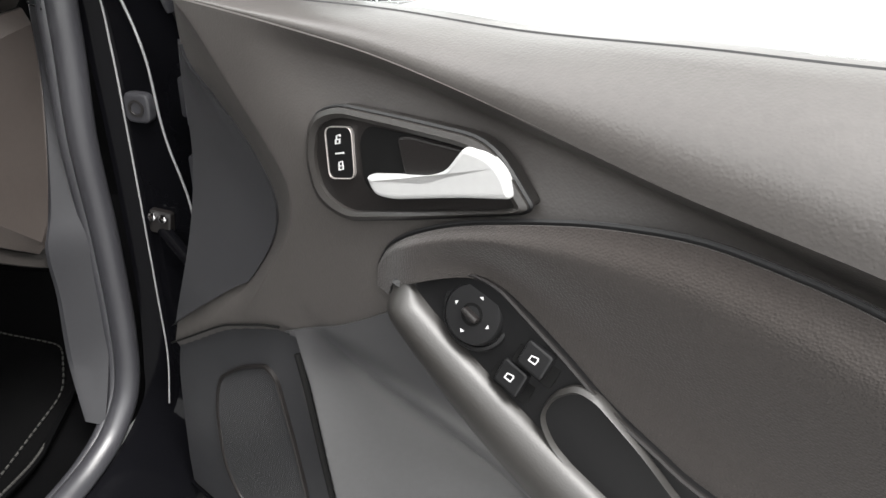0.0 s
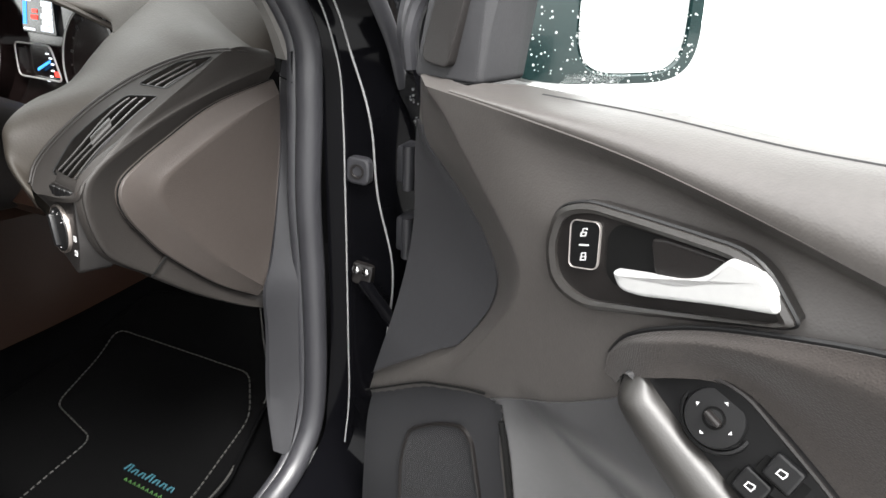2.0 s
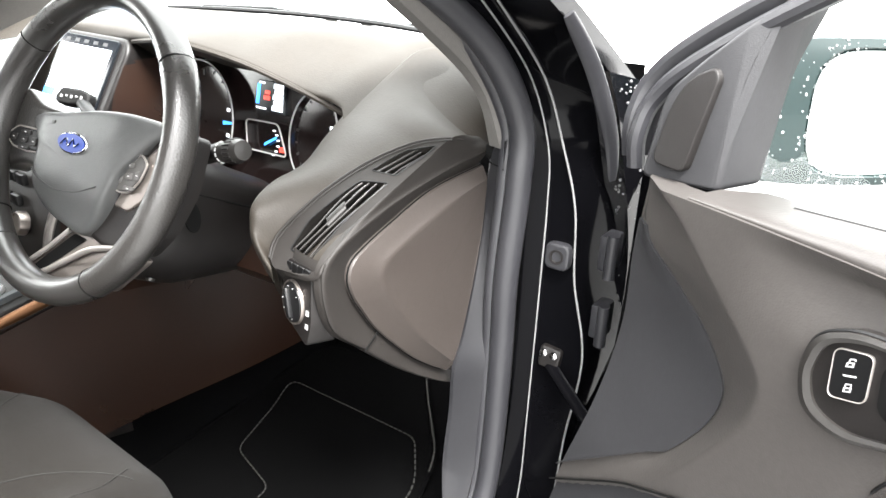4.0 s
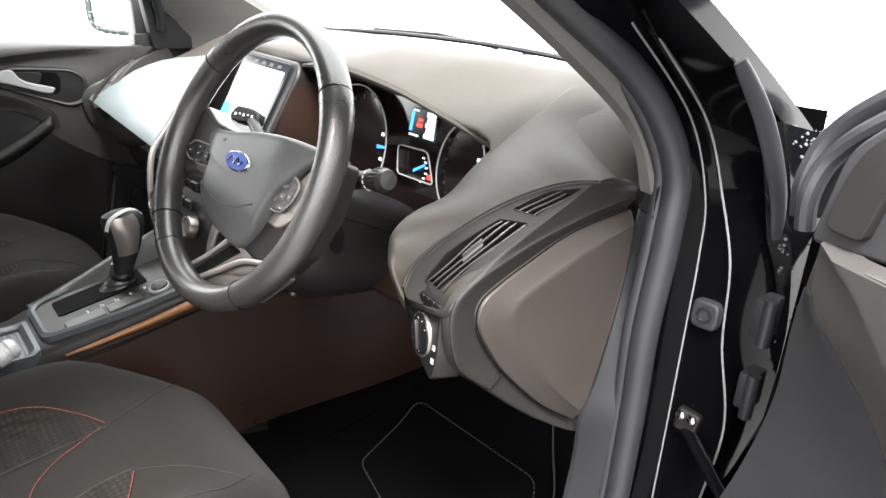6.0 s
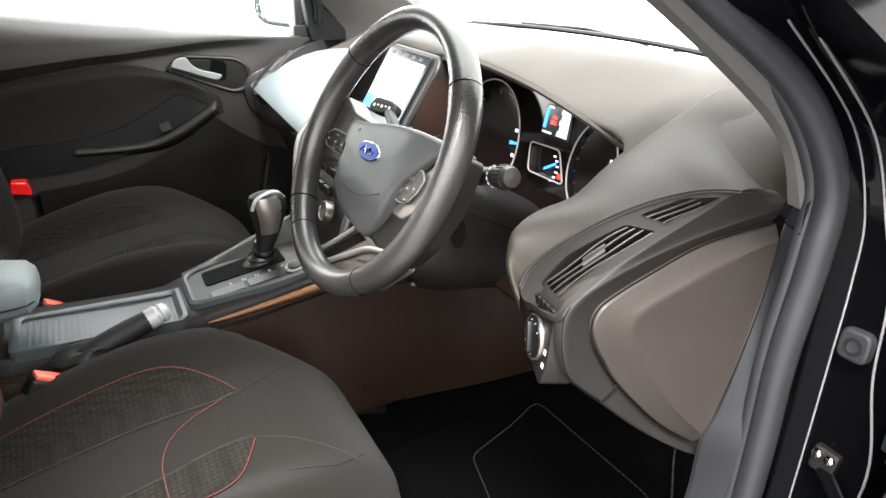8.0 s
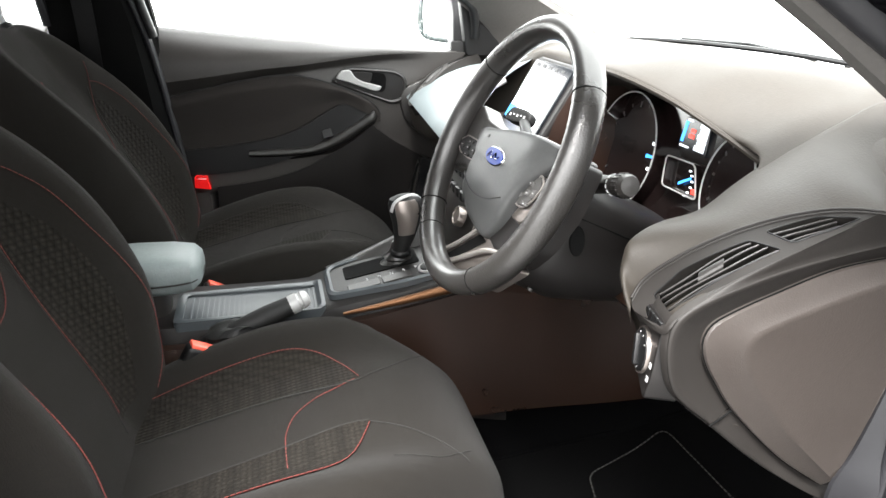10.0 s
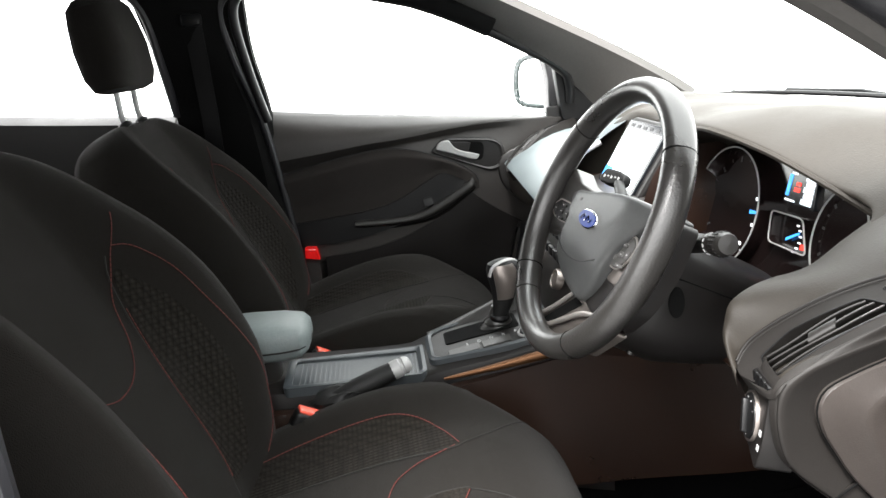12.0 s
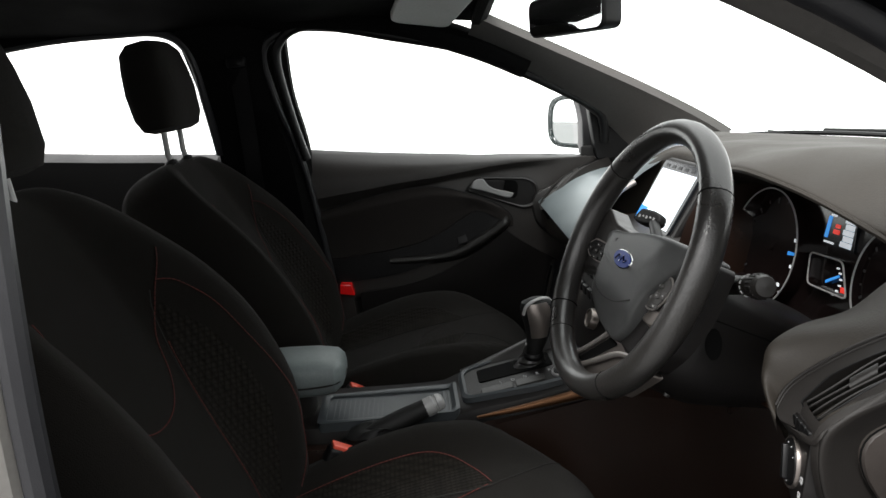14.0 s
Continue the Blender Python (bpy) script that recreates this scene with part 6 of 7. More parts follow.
def rim_r(q):
    """Radius of the rim's middle at the angle q: flattened at the bottom."""
    r = 0.1765
    s = -math.sin(q)
    if s > 0:
        flat = 0.186 / max(0.05, s)
        r = min(r, flat) if s > 0.6 else r
    return r


angles = [2 * math.pi * k / 120 for k in range(120)]
rr_ = [rim_r(q) for q in angles]
for _ in range(4):
    rr_ = [(rr_[i - 1] + 2 * rr_[i] + rr_[(i + 1) % 120]) / 4 for i in range(120)]


def rim_seg(a0, a1, fat, mat, name, label=""):
    """Part of the rim between two angles, in degrees; its section is an oval, thicker at the thumb grips."""
    rings = []
    n = max(4, int(abs(a1 - a0) / 3))
    for k in range(n + 1):
        q = radians(a0 + (a1 - a0) * k / n)
        r = float(np.interp((q % (2 * math.pi)) / (2 * math.pi) * 120, range(121), rr_ + [rr_[0]]))
        thumb = 0.0022 * (math.exp(-((math.degrees(q) % 360 - 32) / 10) ** 2) + math.exp(-((math.degrees(q) % 360 - 148) / 10) ** 2))
        ring = []
        for j in range(16):
            s = 2 * math.pi * j / 16
            ring.append(wto((r + (0.0166 * fat + thumb) * math.cos(s)) * math.cos(q), (r + (0.0166 * fat + thumb) * math.cos(s)) * math.sin(q), 0.0192 * fat * math.sin(s)))
        rings.append(ring)
    return part(name, loft(rings), mat, wheel, label)


rim_seg(38, 142, 1.0, M_SMOOTHLEATHER, "rim_top", "smooth leather rim top")
rim_seg(142.6, 219.4, 1.02, M_LEATHER, "rim_grip", "perforated leather grip")
rim_seg(220, 235, 1.0, M_SMOOTHLEATHER, "rim_lower")
rim_seg(235.6, 304.4, 1.0, M_SMOOTHLEATHER, "rim_bottom", "smooth leather flat bottom")
rim_seg(305, 397.4, 1.02, M_LEATHER, "rim_grip")
for q0 in (38, 142.3, 219.7, 304.7):
    q = radians(q0)
    r = float(np.interp((q % (2 * math.pi)) / (2 * math.pi) * 120, range(121), rr_ + [rr_[0]]))
    ring = [wto((r + 0.0169 * math.cos(s)) * math.cos(q), (r + 0.0169 * math.cos(s)) * math.sin(q), 0.0195 * math.sin(s)) for s in (2 * math.pi * j / 16 for j in range(16))]
    part("rim_seam", tube(ring, 0.0010, 5, closed=True), M_DARKHOLE, wheel)
# airbag cover: a shield with a wing to either side, narrowing downward
ab = spline_2d([(-0.084, -0.034), (-0.084, -0.014), (-0.104, -0.003), (-0.137, 0.011), (-0.139, 0.020), (-0.092, 0.024), (-0.042, 0.030), (0.012, 0.040), (0.065, 0.0455), (0.112, 0.0455), (0.131, 0.040), (0.111, 0.015),
                (0.086, -0.019), (0.076, -0.043), (0.066, -0.070), (0.052, -0.093), (0.032, -0.105), (-0.004, -0.101), (-0.037, -0.094), (-0.066, -0.079), (-0.082, -0.058)], 4) + []
ab.pop()
hub_c = Vector((0.0, -0.028))


def cover_h(a, b, f):
    """Height of the cover: rounded at its edge, dished at the middle, the wings falling back."""
    fall = 0.016 * step(0.070, 0.130, abs(a - 0.003))
    lower = 0.010 * step(-0.045, -0.10, b)
    return 0.004 - 0.0025 * f ** 2 - fall - lower


rings = []
for f, drop in ((1.0, 0.045), (1.0, 0.010), (0.992, 0.0055), (0.975, 0.0025), (0.94, 0.0008), (0.86, 0.0), (0.72, 0.0), (0.55, 0.0), (0.36, 0.0), (0.16, 0.0), (0.03, 0.0)):
    rings.append([wto(hub_c.x + (a - hub_c.x) * f, hub_c.y + (b - hub_c.y) * f, cover_h(hub_c.x + (a - hub_c.x) * f, hub_c.y + (b - hub_c.y) * f, f) - drop) for a, b in ab])
cover = part("airbag_cover", loft(rings), M_AIRBAG, wheel, "grey moulded airbag cover", auto=60)
fold_l = spline_2d([(-0.076, -0.046), (-0.055, -0.056), (-0.020, -0.062), (0.022, -0.058), (0.050, -0.048), (0.060, -0.044)], 6)
part("cover_fold", tube([wto(a, b, cover_h(a, b, 0.8) + 0.0004) for a, b in fold_l], 0.0009, 5), M_DARKPL, cover)
for a0, b0 in ((-0.055, 0.012), (0.048, -0.008)):
    part("cover_mark", prism([(a0, b0), (a0 + 0.006, b0 + 0.001), (a0 + 0.006, b0 + 0.005), (a0, b0 + 0.004)], wto, 0.0005, 0.0032), M_LOWER, cover, smooth=False)
oval = [(-0.001 + 0.0295 * math.cos(q), -0.004 + 0.0132 * math.sin(q)) for q in (2 * math.pi * k / 40 for k in range(40))]
badge = part("badge", prism(oval, wto, -0.002, 0.0062, 0.002, 3), M_CHROME, cover, "oval badge, chrome edge")
part("badge_field", prism([(-0.001 + (a + 0.001) * 0.90, -0.004 + (b + 0.004) * 0.84) for a, b in oval], wto, 0.006, 0.0070), M_BLUEBADGE, badge, "blue oval field")
part("badge_bar", tube(spline([wto(-0.019, -0.008, 0.0072), wto(-0.010, 0.000, 0.0072), (wto(-0.004, -0.008, 0.0072)), wto(0.003, 0.000, 0.0072), wto(0.009, -0.007, 0.0072), wto(0.017, -0.002, 0.0072)], 6), 0.0012, 5), M_CHROME, badge)
# side spokes with their button pads
for s, sp, pad in ((1, [(0.050, 0.028), (0.168, 0.042), (0.172, -0.020), (0.156, -0.070), (0.130, -0.104), (0.070, -0.112), (0.020, -0.100)], [(0.066, -0.037), (0.083, -0.013), (0.104, 0.006), (0.118, -0.004), (0.112, -0.024), (0.099, -0.040), (0.080, -0.043)]),
                   (-1, [(-0.050, 0.030), (-0.120, 0.034), (-0.166, 0.052), (-0.180, 0.000), (-0.176, -0.064), (-0.150, -0.050), (-0.116, -0.044), (-0.070, -0.060)], [(-0.170, -0.016), (-0.146, -0.001), (-0.100, 0.000), (-0.089, -0.012), (-0.090, -0.028), (-0.116, -0.030), (-0.150, -0.028)])):
    spoke = part("side_spoke", prism(fillet(sp, 0.012, 4), wto, -0.046, -0.0135 if s < 0 else -0.0185, 0.008, 4), M_LEATHER if s < 0 else M_DARKPL, wheel, "dark side spoke")
    if s > 0:
        wing = fillet([(0.070, -0.060), (0.086, -0.030), (0.112, 0.010), (0.135, 0.030), (0.160, 0.034), (0.150, -0.004), (0.128, -0.038), (0.100, -0.062)], 0.008, 4)
        part("spoke_wing", prism(wing, wto, -0.030, -0.0160, 0.003, 3), M_SPOKE, spoke, "satin grey wing round the buttons")
    pd = fillet(pad, 0.006, 4)
    lz_ = 0.0070 if s < 0 else 0.0040
    bp = part("button_pad", prism(pd, lambda a, b, c: wto(a, b, c + lz_), -0.026, -0.0150, 0.003, 3), M_PADGREY if s > 0 else M_BLACKPL, spoke, "dark button pad")
    part("pad_ring", tube([wto(a, b, -0.0165 + lz_) for a, b in pd], 0.0013, 6, closed=True), M_SPOKETRIM, bp, "thin satin surround")
    pc = Vector((sum(p[0] for p in pad) / len(pad), sum(p[1] for p in pad) / len(pad)))
    keys = [(0.0, 0.0, 0.011, 0.009)] + [(-0.003, 0.0125, 0.018, 0.006), (0.004, -0.0135, 0.018, 0.006), (-0.0150, -0.005, 0.007, 0.011), (0.0140, 0.003, 0.007, 0.011)] if s > 0 else [(0.0, 0.0, 0.012, 0.009), (0.0, 0.0095, 0.022, 0.006), (0.002, -0.0100, 0.024, 0.006), (-0.024, 0.0, 0.012, 0.010), (0.022, 0.0, 0.012, 0.012)]
    for bx, by, bw, bh in keys:
        bt = fillet([(pc.x + bx - bw / 2, pc.y + by - bh / 2), (pc.x + bx + bw / 2, pc.y + by - bh / 2 + 0.001), (pc.x + bx + bw / 2, pc.y + by + bh / 2), (pc.x + bx - bw / 2, pc.y + by + bh / 2 - 0.001)], 0.002, 3)
        part("wheel_button", prism(bt, lambda a, b, c: wto(a, b, c + lz_), -0.0155, -0.0132, 0.001), M_PADKEY if s > 0 else M_DARKPL, bp)
        part("symbol", prism([(pc.x + bx - 0.0016, pc.y + by - 0.0007), (pc.x + bx + 0.0016, pc.y + by - 0.0007), (pc.x + bx + 0.0016, pc.y + by + 0.0007), (pc.x + bx - 0.0016, pc.y + by + 0.0007)], lambda a, b, c: wto(a, b, c + lz_), -0.0136, -0.0127), M_WHITEMARK, bp, smooth=False)
# lower spoke: a dark plate to the flat rim with a satin loop, open at the hub
low = part("lower_spoke", prism(fillet([(-0.012, -0.098), (0.060, -0.104), (0.128, -0.108), (0.080, -0.158), (-0.060, -0.186), (-0.092, -0.180), (-0.080, -0.162)], 0.008, 4), wto, -0.046, -0.0255, 0.005, 3), M_SPOKE, wheel, "smoked satin lower spoke")
part("spoke_recess", prism(fillet([(0.004, -0.108), (0.028, -0.110), (-0.010, -0.140), (-0.046, -0.166), (-0.066, -0.168)], 0.004, 4), wto, -0.030, -0.0240), M_DARKHOLE, low, "dark opening of the lower spoke")
loop_ = spline([(0.000, -0.104, 0), (-0.036, -0.136, 0), (-0.072, -0.164, 0), (-0.083, -0.173, 0), (-0.080, -0.180, 0), (-0.064, -0.181, 0), (-0.042, -0.171, 0), (0.004, -0.143, 0), (0.046, -0.118, 0), (0.090, -0.106, 0)], 7)
part("spoke_trim", tube([wto(p.x, p.y, -0.0205) for p in loop_], 0.0050, 12, 0.8, r_fn=lambda q: 0.0038 + 0.0030 * math.exp(-((q - 0.48) / 0.13) ** 2)), M_SPOKETRIM, low, "satin silver spoke edge")
part("spoke_corner", prism(fillet([(-0.080, -0.172), (-0.066, -0.166), (-0.052, -0.172), (-0.062, -0.180), (-0.076, -0.180)], 0.004, 4), wto, -0.026, -0.0175, 0.002), M_SILVER, low, "bright corner of the spoke loop")
part("hub_back", turned([(0.036, -0.085), (0.042, -0.06), (0.040, -0.040)], wh, 30), M_DARKPL, wheel)

# column shroud, stalks
col = thing("steering_column", (0.37, 0.12, 0.83), "dark steering column shroud with wiper and lamp stalks", "steering column")
rings = []
for d, w, ht, hb in ((-0.050, 0.078, 0.034, 0.085), (-0.056, 0.092, 0.040, 0.112), (-0.070, 0.102, 0.043, 0.130), (-0.095, 0.107, 0.043, 0.141), (-0.14, 0.107, 0.038, 0.144), (-0.19, 0.102, 0.032, 0.132), (-0.25, 0.095, 0.03, 0.115)):
    ring = []
    for k in range(36):
        q = 2 * math.pi * k / 36
        c, s = math.cos(q), math.sin(q)
        ring.append(wto(w * math.copysign(abs(c) ** 0.75, c), (ht if s > 0 else hb) * math.copysign(abs(s) ** 0.8, s) - 0.012, d))
    rings.append(ring)
shroud = part("column_shroud", loft(rings), M_DARKPL, col, "smooth dark column shroud")
part("shroud_joint", tube([wto(0.1060 * math.copysign(abs(math.cos(q)) ** 0.75, math.cos(q)), -0.012 - 0.012, -0.06 - 0.13 * k / 10) for k, q in ((k, 0.0) for k in range(11))], 0.0012, 5), M_DARKHOLE, shroud)
for k, (bx, by) in enumerate(((0.060, -0.134), (-0.02, -0.148))):
    part("screw_cap", turned([(0.006, 0), (0.005, 0.004), (0, 0.004)], frame_of(wto(bx, by - 0.008, -0.10), (0.2, -0.6, -0.8), (0, 0, 1)), 12), M_LOWER, shroud)
a, b = Vector(wto(0.095, 0.020, -0.085)), Vector((0.574, 0.086, 0.944))
ax = (b - a).normalized()
stalk = part("wiper_stalk", tube([a, a + (b - a) * 0.35, a + (b - a) * 0.6], 0.011, 12, r_fn=lambda s: 0.013 - 0.003 * s), M_DARKPL, col, "black control stalk with ridged end")
sm2 = frame_of(a + (b - a) * 0.55, ax, (0, 0, 1))
part("stalk_collar", turned([(0.009, 0.0), (0.0122, 0.004), (0.0122, 0.022), (0.0112, 0.024), (0.0112, 0.026), (0.0134, 0.028), (0.0134, 0.042), (0.0122, 0.044), (0.0122, 0.048), (0.011, 0.051), (0.0, 0.052)], sm2, 30), M_LOWER, stalk, "grey rotary stalk end")
for k in range(18):
    q = 2 * math.pi * k / 18
    part("grip_rib", rbox((0, 0, 0), (0.0022, 0.0022, 0.014), 0.0006, sm2 @ pose(0.0134 * math.cos(q), 0.0134 * math.sin(q), 0.035)), M_DARKPL, stalk, smooth=False)
for k in range(6):
    q = radians(100 + 28 * k)
    part("symbol", rbox((0, 0, 0), (0.002, 0.004, 0.0018), 0, sm2 @ pose(0.0123 * math.cos(q), 0.0123 * math.sin(q), 0.013, 0, 0, math.degrees(q))), M_WHITEMARK, stalk, smooth=False)
a, b = Vector(wto(-0.095, 0.020, -0.085)), Vector((0.185, 0.105, 0.940))
st2 = part("lamp_stalk", tube(spline([a, a + (b - a) * 0.5 + Vector((0, 0, 0.002)), b], 6), 0.009, 12, 0.8), M_BLACKPL, col, "black paddle-ended lamp stalk")
pm = frame_of(b + Vector((-0.006, -0.002, 0.004)), (0.25, -0.80, 0.55), (0, 0, 1))
pd_ = part("stalk_paddle", prism(fillet([(-0.034, -0.004), (-0.026, 0.013), (0.010, 0.012), (0.028, 0.006), (0.030, -0.010), (-0.008, -0.014), (-0.028, -0.012)], 0.006, 4), lambda u, v, w: pm @ Vector((u, v, w)), -0.008, 0.007, 0.004, 3), M_BOOT, st2, "flat black paddle with white marks")
for k in range(5):
    part("symbol", prism([(-0.022 + 0.009 * k, -0.004 + 0.002 * (k % 2)), (-0.018 + 0.009 * k, -0.004 + 0.002 * (k % 2)), (-0.018 + 0.009 * k, 0.0), (-0.022 + 0.009 * k, 0.001)], lambda u, v, w: pm @ Vector((u, v, w)), 0.0064, 0.0076), M_WHITEMARK, pd_, smooth=False)
lk_ = frame_of(wto(0.1035, -0.052, -0.100), (0.95, -0.3, 0.1), (0, 0, 1))
part("key_recess", prism([(0.010 * math.cos(q), 0.020 * math.sin(q)) for q in (2 * math.pi * k / 24 for k in range(24))], lambda a, b, c: lk_ @ Vector((a, b, c)), -0.004, 0.006, 0.002), M_DARKHOLE, shroud)

# ---- centre console ----
con = thing("centre_console", (0, -0.2, 0.30), "dark centre console with gear selector, handbrake and ribbed tray", "centre console")
CW = curve1([(-0.62, 0.096), (-0.45, 0.094), (-0.24, 0.096), (-0.10, 0.106), (0.02, 0.114), (0.12, 0.12)])
CZ = curve1([(-0.62, 0.590), (-0.45, 0.582), (-0.26, 0.580), (-0.225, 0.588), (-0.19, 0.598), (-0.10, 0.615), (-0.04, 0.627), (0.02, 0.638), (0.12, 0.656)])
rows = []
for y in np.linspace(-0.62, 0.12, 32):
    w, z = CW(y), CZ(y)
    rows.append([(-w - 0.02, y, 0.33), (-w - 0.008, y, 0.47), (-w, y, z - 0.03), (-w + 0.008, y, z - 0.006), (-w + 0.018, y, z), (0, y, z + 0.001), (w - 0.018, y, z), (w - 0.008, y, z - 0.006), (w, y, z - 0.03), (w + 0.008, y, 0.47), (w + 0.02, y, 0.33)])
part("console_body", sheet(rows), M_DARKPL, con, "dark console body")
# tunnel side: its brown stands for the glow falling on dark plastic
part("tunnel_side", sheet([[(0.120, y, CZ(min(0.10, y)) - 0.030), (0.136 + 0.01 * step(0.1, 0.4, y), y, 0.50), (0.148 + 0.02 * step(0.1, 0.4, y), y, 0.43), (0.158 + 0.02 * step(0.1, 0.4, y), y, 0.365)] for y in np.linspace(-0.50, 0.55, 20)], skirt=(-0.02, 0, 0)), M_BROWNLIT, con, "dark tunnel side panel with a brown glow in its colour")
# dark trim strip; the bronze is a painted reflection
part("console_edge", tube(spline([(0.110, -0.19, 0.586), (0.117, -0.10, 0.602), (0.121, 0.02, 0.625), (0.124, 0.11, 0.644)], 6), 0.011, 12, 0.8, r_fn=lambda q: 0.003 + 0.009 * min(1.0, 1.6 * q)), M_BRONZEGLINT, con, "dark side trim strip with a bronze reflection in its colour")
gz = lambda y: CZ(y) + 0.004
plate = fillet([(-0.064, -0.212), (0.070, -0.212), (0.092, -0.08), (0.094, 0.035), (-0.094, 0.035), (-0.088, -0.08)], [0.025, 0.025, 0.03, 0.02, 0.02, 0.03], 5)
kto = lambda a, b, c: Vector((a, b, gz(b) + c))
gp = part("selector_panel", frame_strip(plate, [(a * 0.88, -0.10 + (b + 0.10) * 0.90) for a, b in plate], kto, -0.01, 0.006, 0.003), M_TRAY, con, "blue-grey selector surround")
part("selector_face", prism([(a * 0.90, -0.10 + (b + 0.10) * 0.92) for a, b in plate], kto, -0.01, 0.003), M_DARKPL, gp, "dark selector face")
slot = fillet([(-0.045, -0.175), (0.012, -0.175), (0.016, -0.03), (-0.050, -0.03)], 0.008, 4)
part("selector_slot", prism(slot, kto, 0.001, 0.0045), M_DARKHOLE, gp, "black selector gate")
for k, ch in enumerate("PRNDS"):
    lettering("gate_letter", ch, 0.010, Matrix.Translation(kto(0.036, -0.042 - 0.0235 * k, 0.004)) @ pose(0, 0, 0, 10, 0, 90), M_WHITEMARK, gp)
for y0, y1 in ((-0.175, -0.115), (-0.110, -0.055)):
    part("console_button", prism(fillet([(0.042, y0), (0.070, y0), (0.070, y1), (0.042, y1)], 0.004), kto, 0.002, 0.0055, 0.002), M_LOWER, gp, "flat grey button")
part("selector_boot", loft([[Vector((-0.018 + r * math.cos(q), -0.075 + off + r * 1.15 * math.sin(q), z)) for q in (2 * math.pi * k / 20 for k in range(20))] for r, z, off in ((0.032, 0.607, 0), (0.026, 0.617, 0.004), (0.029, 0.622, 0.004), (0.022, 0.632, 0.008), (0.025, 0.637, 0.008), (0.018, 0.648, 0.012), (0.016, 0.668, 0.016))]), M_SMOOTHLEATHER, con, "pleated leather selector boot")
part("selector_rail", sheet([[(-0.060, y, CZ(y) + 0.004), (-0.068, y, CZ(y) + 0.006 + 0.35 * h), (-0.078, y, CZ(y) + 0.004 + 0.8 * h), (-0.090, y, CZ(y) + h), (-0.100, y, CZ(y) - 0.004 + 0.9 * h), (-0.108, y, CZ(y) - 0.04)] for y, h in ((-0.205, 0.001), (-0.16, 0.008), (-0.11, 0.020), (-0.06, 0.032), (-0.01, 0.044), (0.05, 0.058))]), M_LOWER, con, "grey side panel rising beside the selector", auto=60)
sel = thing("gear_selector", (-0.018, -0.05, 0.64), "leather and silver automatic gear selector lever", "gear lever")
lr = []
for z, hw, hy, y in ((0.632, 0.013, 0.013, -0.066), (0.655, 0.016, 0.016, -0.062), (0.675, 0.018, 0.020, -0.056), (0.695, 0.021, 0.024, -0.052), (0.715, 0.024, 0.029, -0.050), (0.735, 0.025, 0.034, -0.050), (0.750, 0.024, 0.034, -0.052), (0.760, 0.020, 0.028, -0.055), (0.765, 0.010, 0.016, -0.056), (0.766, 0.002, 0.003, -0.056)):
    lr.append([Vector((-0.010 + hw * math.cos(q), y + hy * math.sin(q), z + 0.10 * hy * math.sin(q))) for q in (2 * math.pi * k / 24 for k in range(24))])
part("knob", loft(lr), M_BOOT, sel, "black leather knob")
part("knob_plate", sheet([[Vector((-0.010 + (hw + 0.0015) * math.cos(q), y + (hy + 0.0015) * math.sin(q), z + 0.10 * hy * math.sin(q))) for q in np.linspace(-0.75, 0.6, 12)] for z, hw, hy, y in ((0.690, 0.0205, 0.023, -0.052), (0.715, 0.024, 0.029, -0.050), (0.735, 0.025, 0.034, -0.050), (0.750, 0.024, 0.034, -0.052), (0.759, 0.0205, 0.029, -0.055))], skirt=(-0.004, 0, 0)), M_SPOKE, sel, "smoked satin knob plate")
part("knob_strip", tube(spline([(0.008, -0.083, 0.738), (0.009, -0.076, 0.756), (0.004, -0.056, 0.7655), (-0.004, -0.035, 0.765), (-0.006, -0.020, 0.752)], 6), 0.0035, 8, 0.6), M_SILVER, sel, "bright strip over the knob")
part("knob_band", turned([(0.018, 0), (0.0205, 0.004), (0.0205, 0.008), (0.018, 0.012)], pose(-0.010, -0.063, 0.642), 24), M_BLACKPL, sel, "black collar")
sbm = frame_of((0.056, -0.022, 0.636), (0.05, -0.25, 1), (0, 1, 0))
part("start_button", turned([(0.019, -0.004), (0.019, 0.006), (0.0175, 0.008), (0.0165, 0.006), (0.0160, 0.0065), (0.0, 0.0075)], sbm, 30), M_SILVER, con, "round silver-ringed start button")
part("button_cap", turned([(0.0145, 0.006), (0.0135, 0.009), (0.0, 0.0095)], sbm, 30), M_BLACKPL, con)
# ribbed tray and cupholder shutter
tr = fillet([(-0.036, -0.482), (0.090, -0.482), (0.090, -0.218), (-0.036, -0.218)], 0.012, 4)
tp = part("storage_tray", frame_strip(tr, [(0.027 + (a - 0.027) * 0.80, -0.345 + (b + 0.345) * 0.89) for a, b in tr], lambda a, b, c: Vector((a, b, CZ(b) + c)), -0.012, 0.006, 0.002), M_TRAY, con, "blue-grey tray frame")
part("tray_floor", prism([(0.027 + (a - 0.027) * 0.82, -0.345 + (b + 0.345) * 0.90) for a, b in tr], lambda a, b, c: Vector((a, b, CZ(b) + c)), -0.01, 0.0015), M_TRAY, tp)
for k in range(25):
    y = -0.456 + 0.0092 * k
    part("rib", rbox((0.027, y, CZ(y) + 0.0020), (0.096, 0.0050, 0.0022), 0.0008), M_TRAY, tp, smooth=False)
# armrest on the console
ar = []
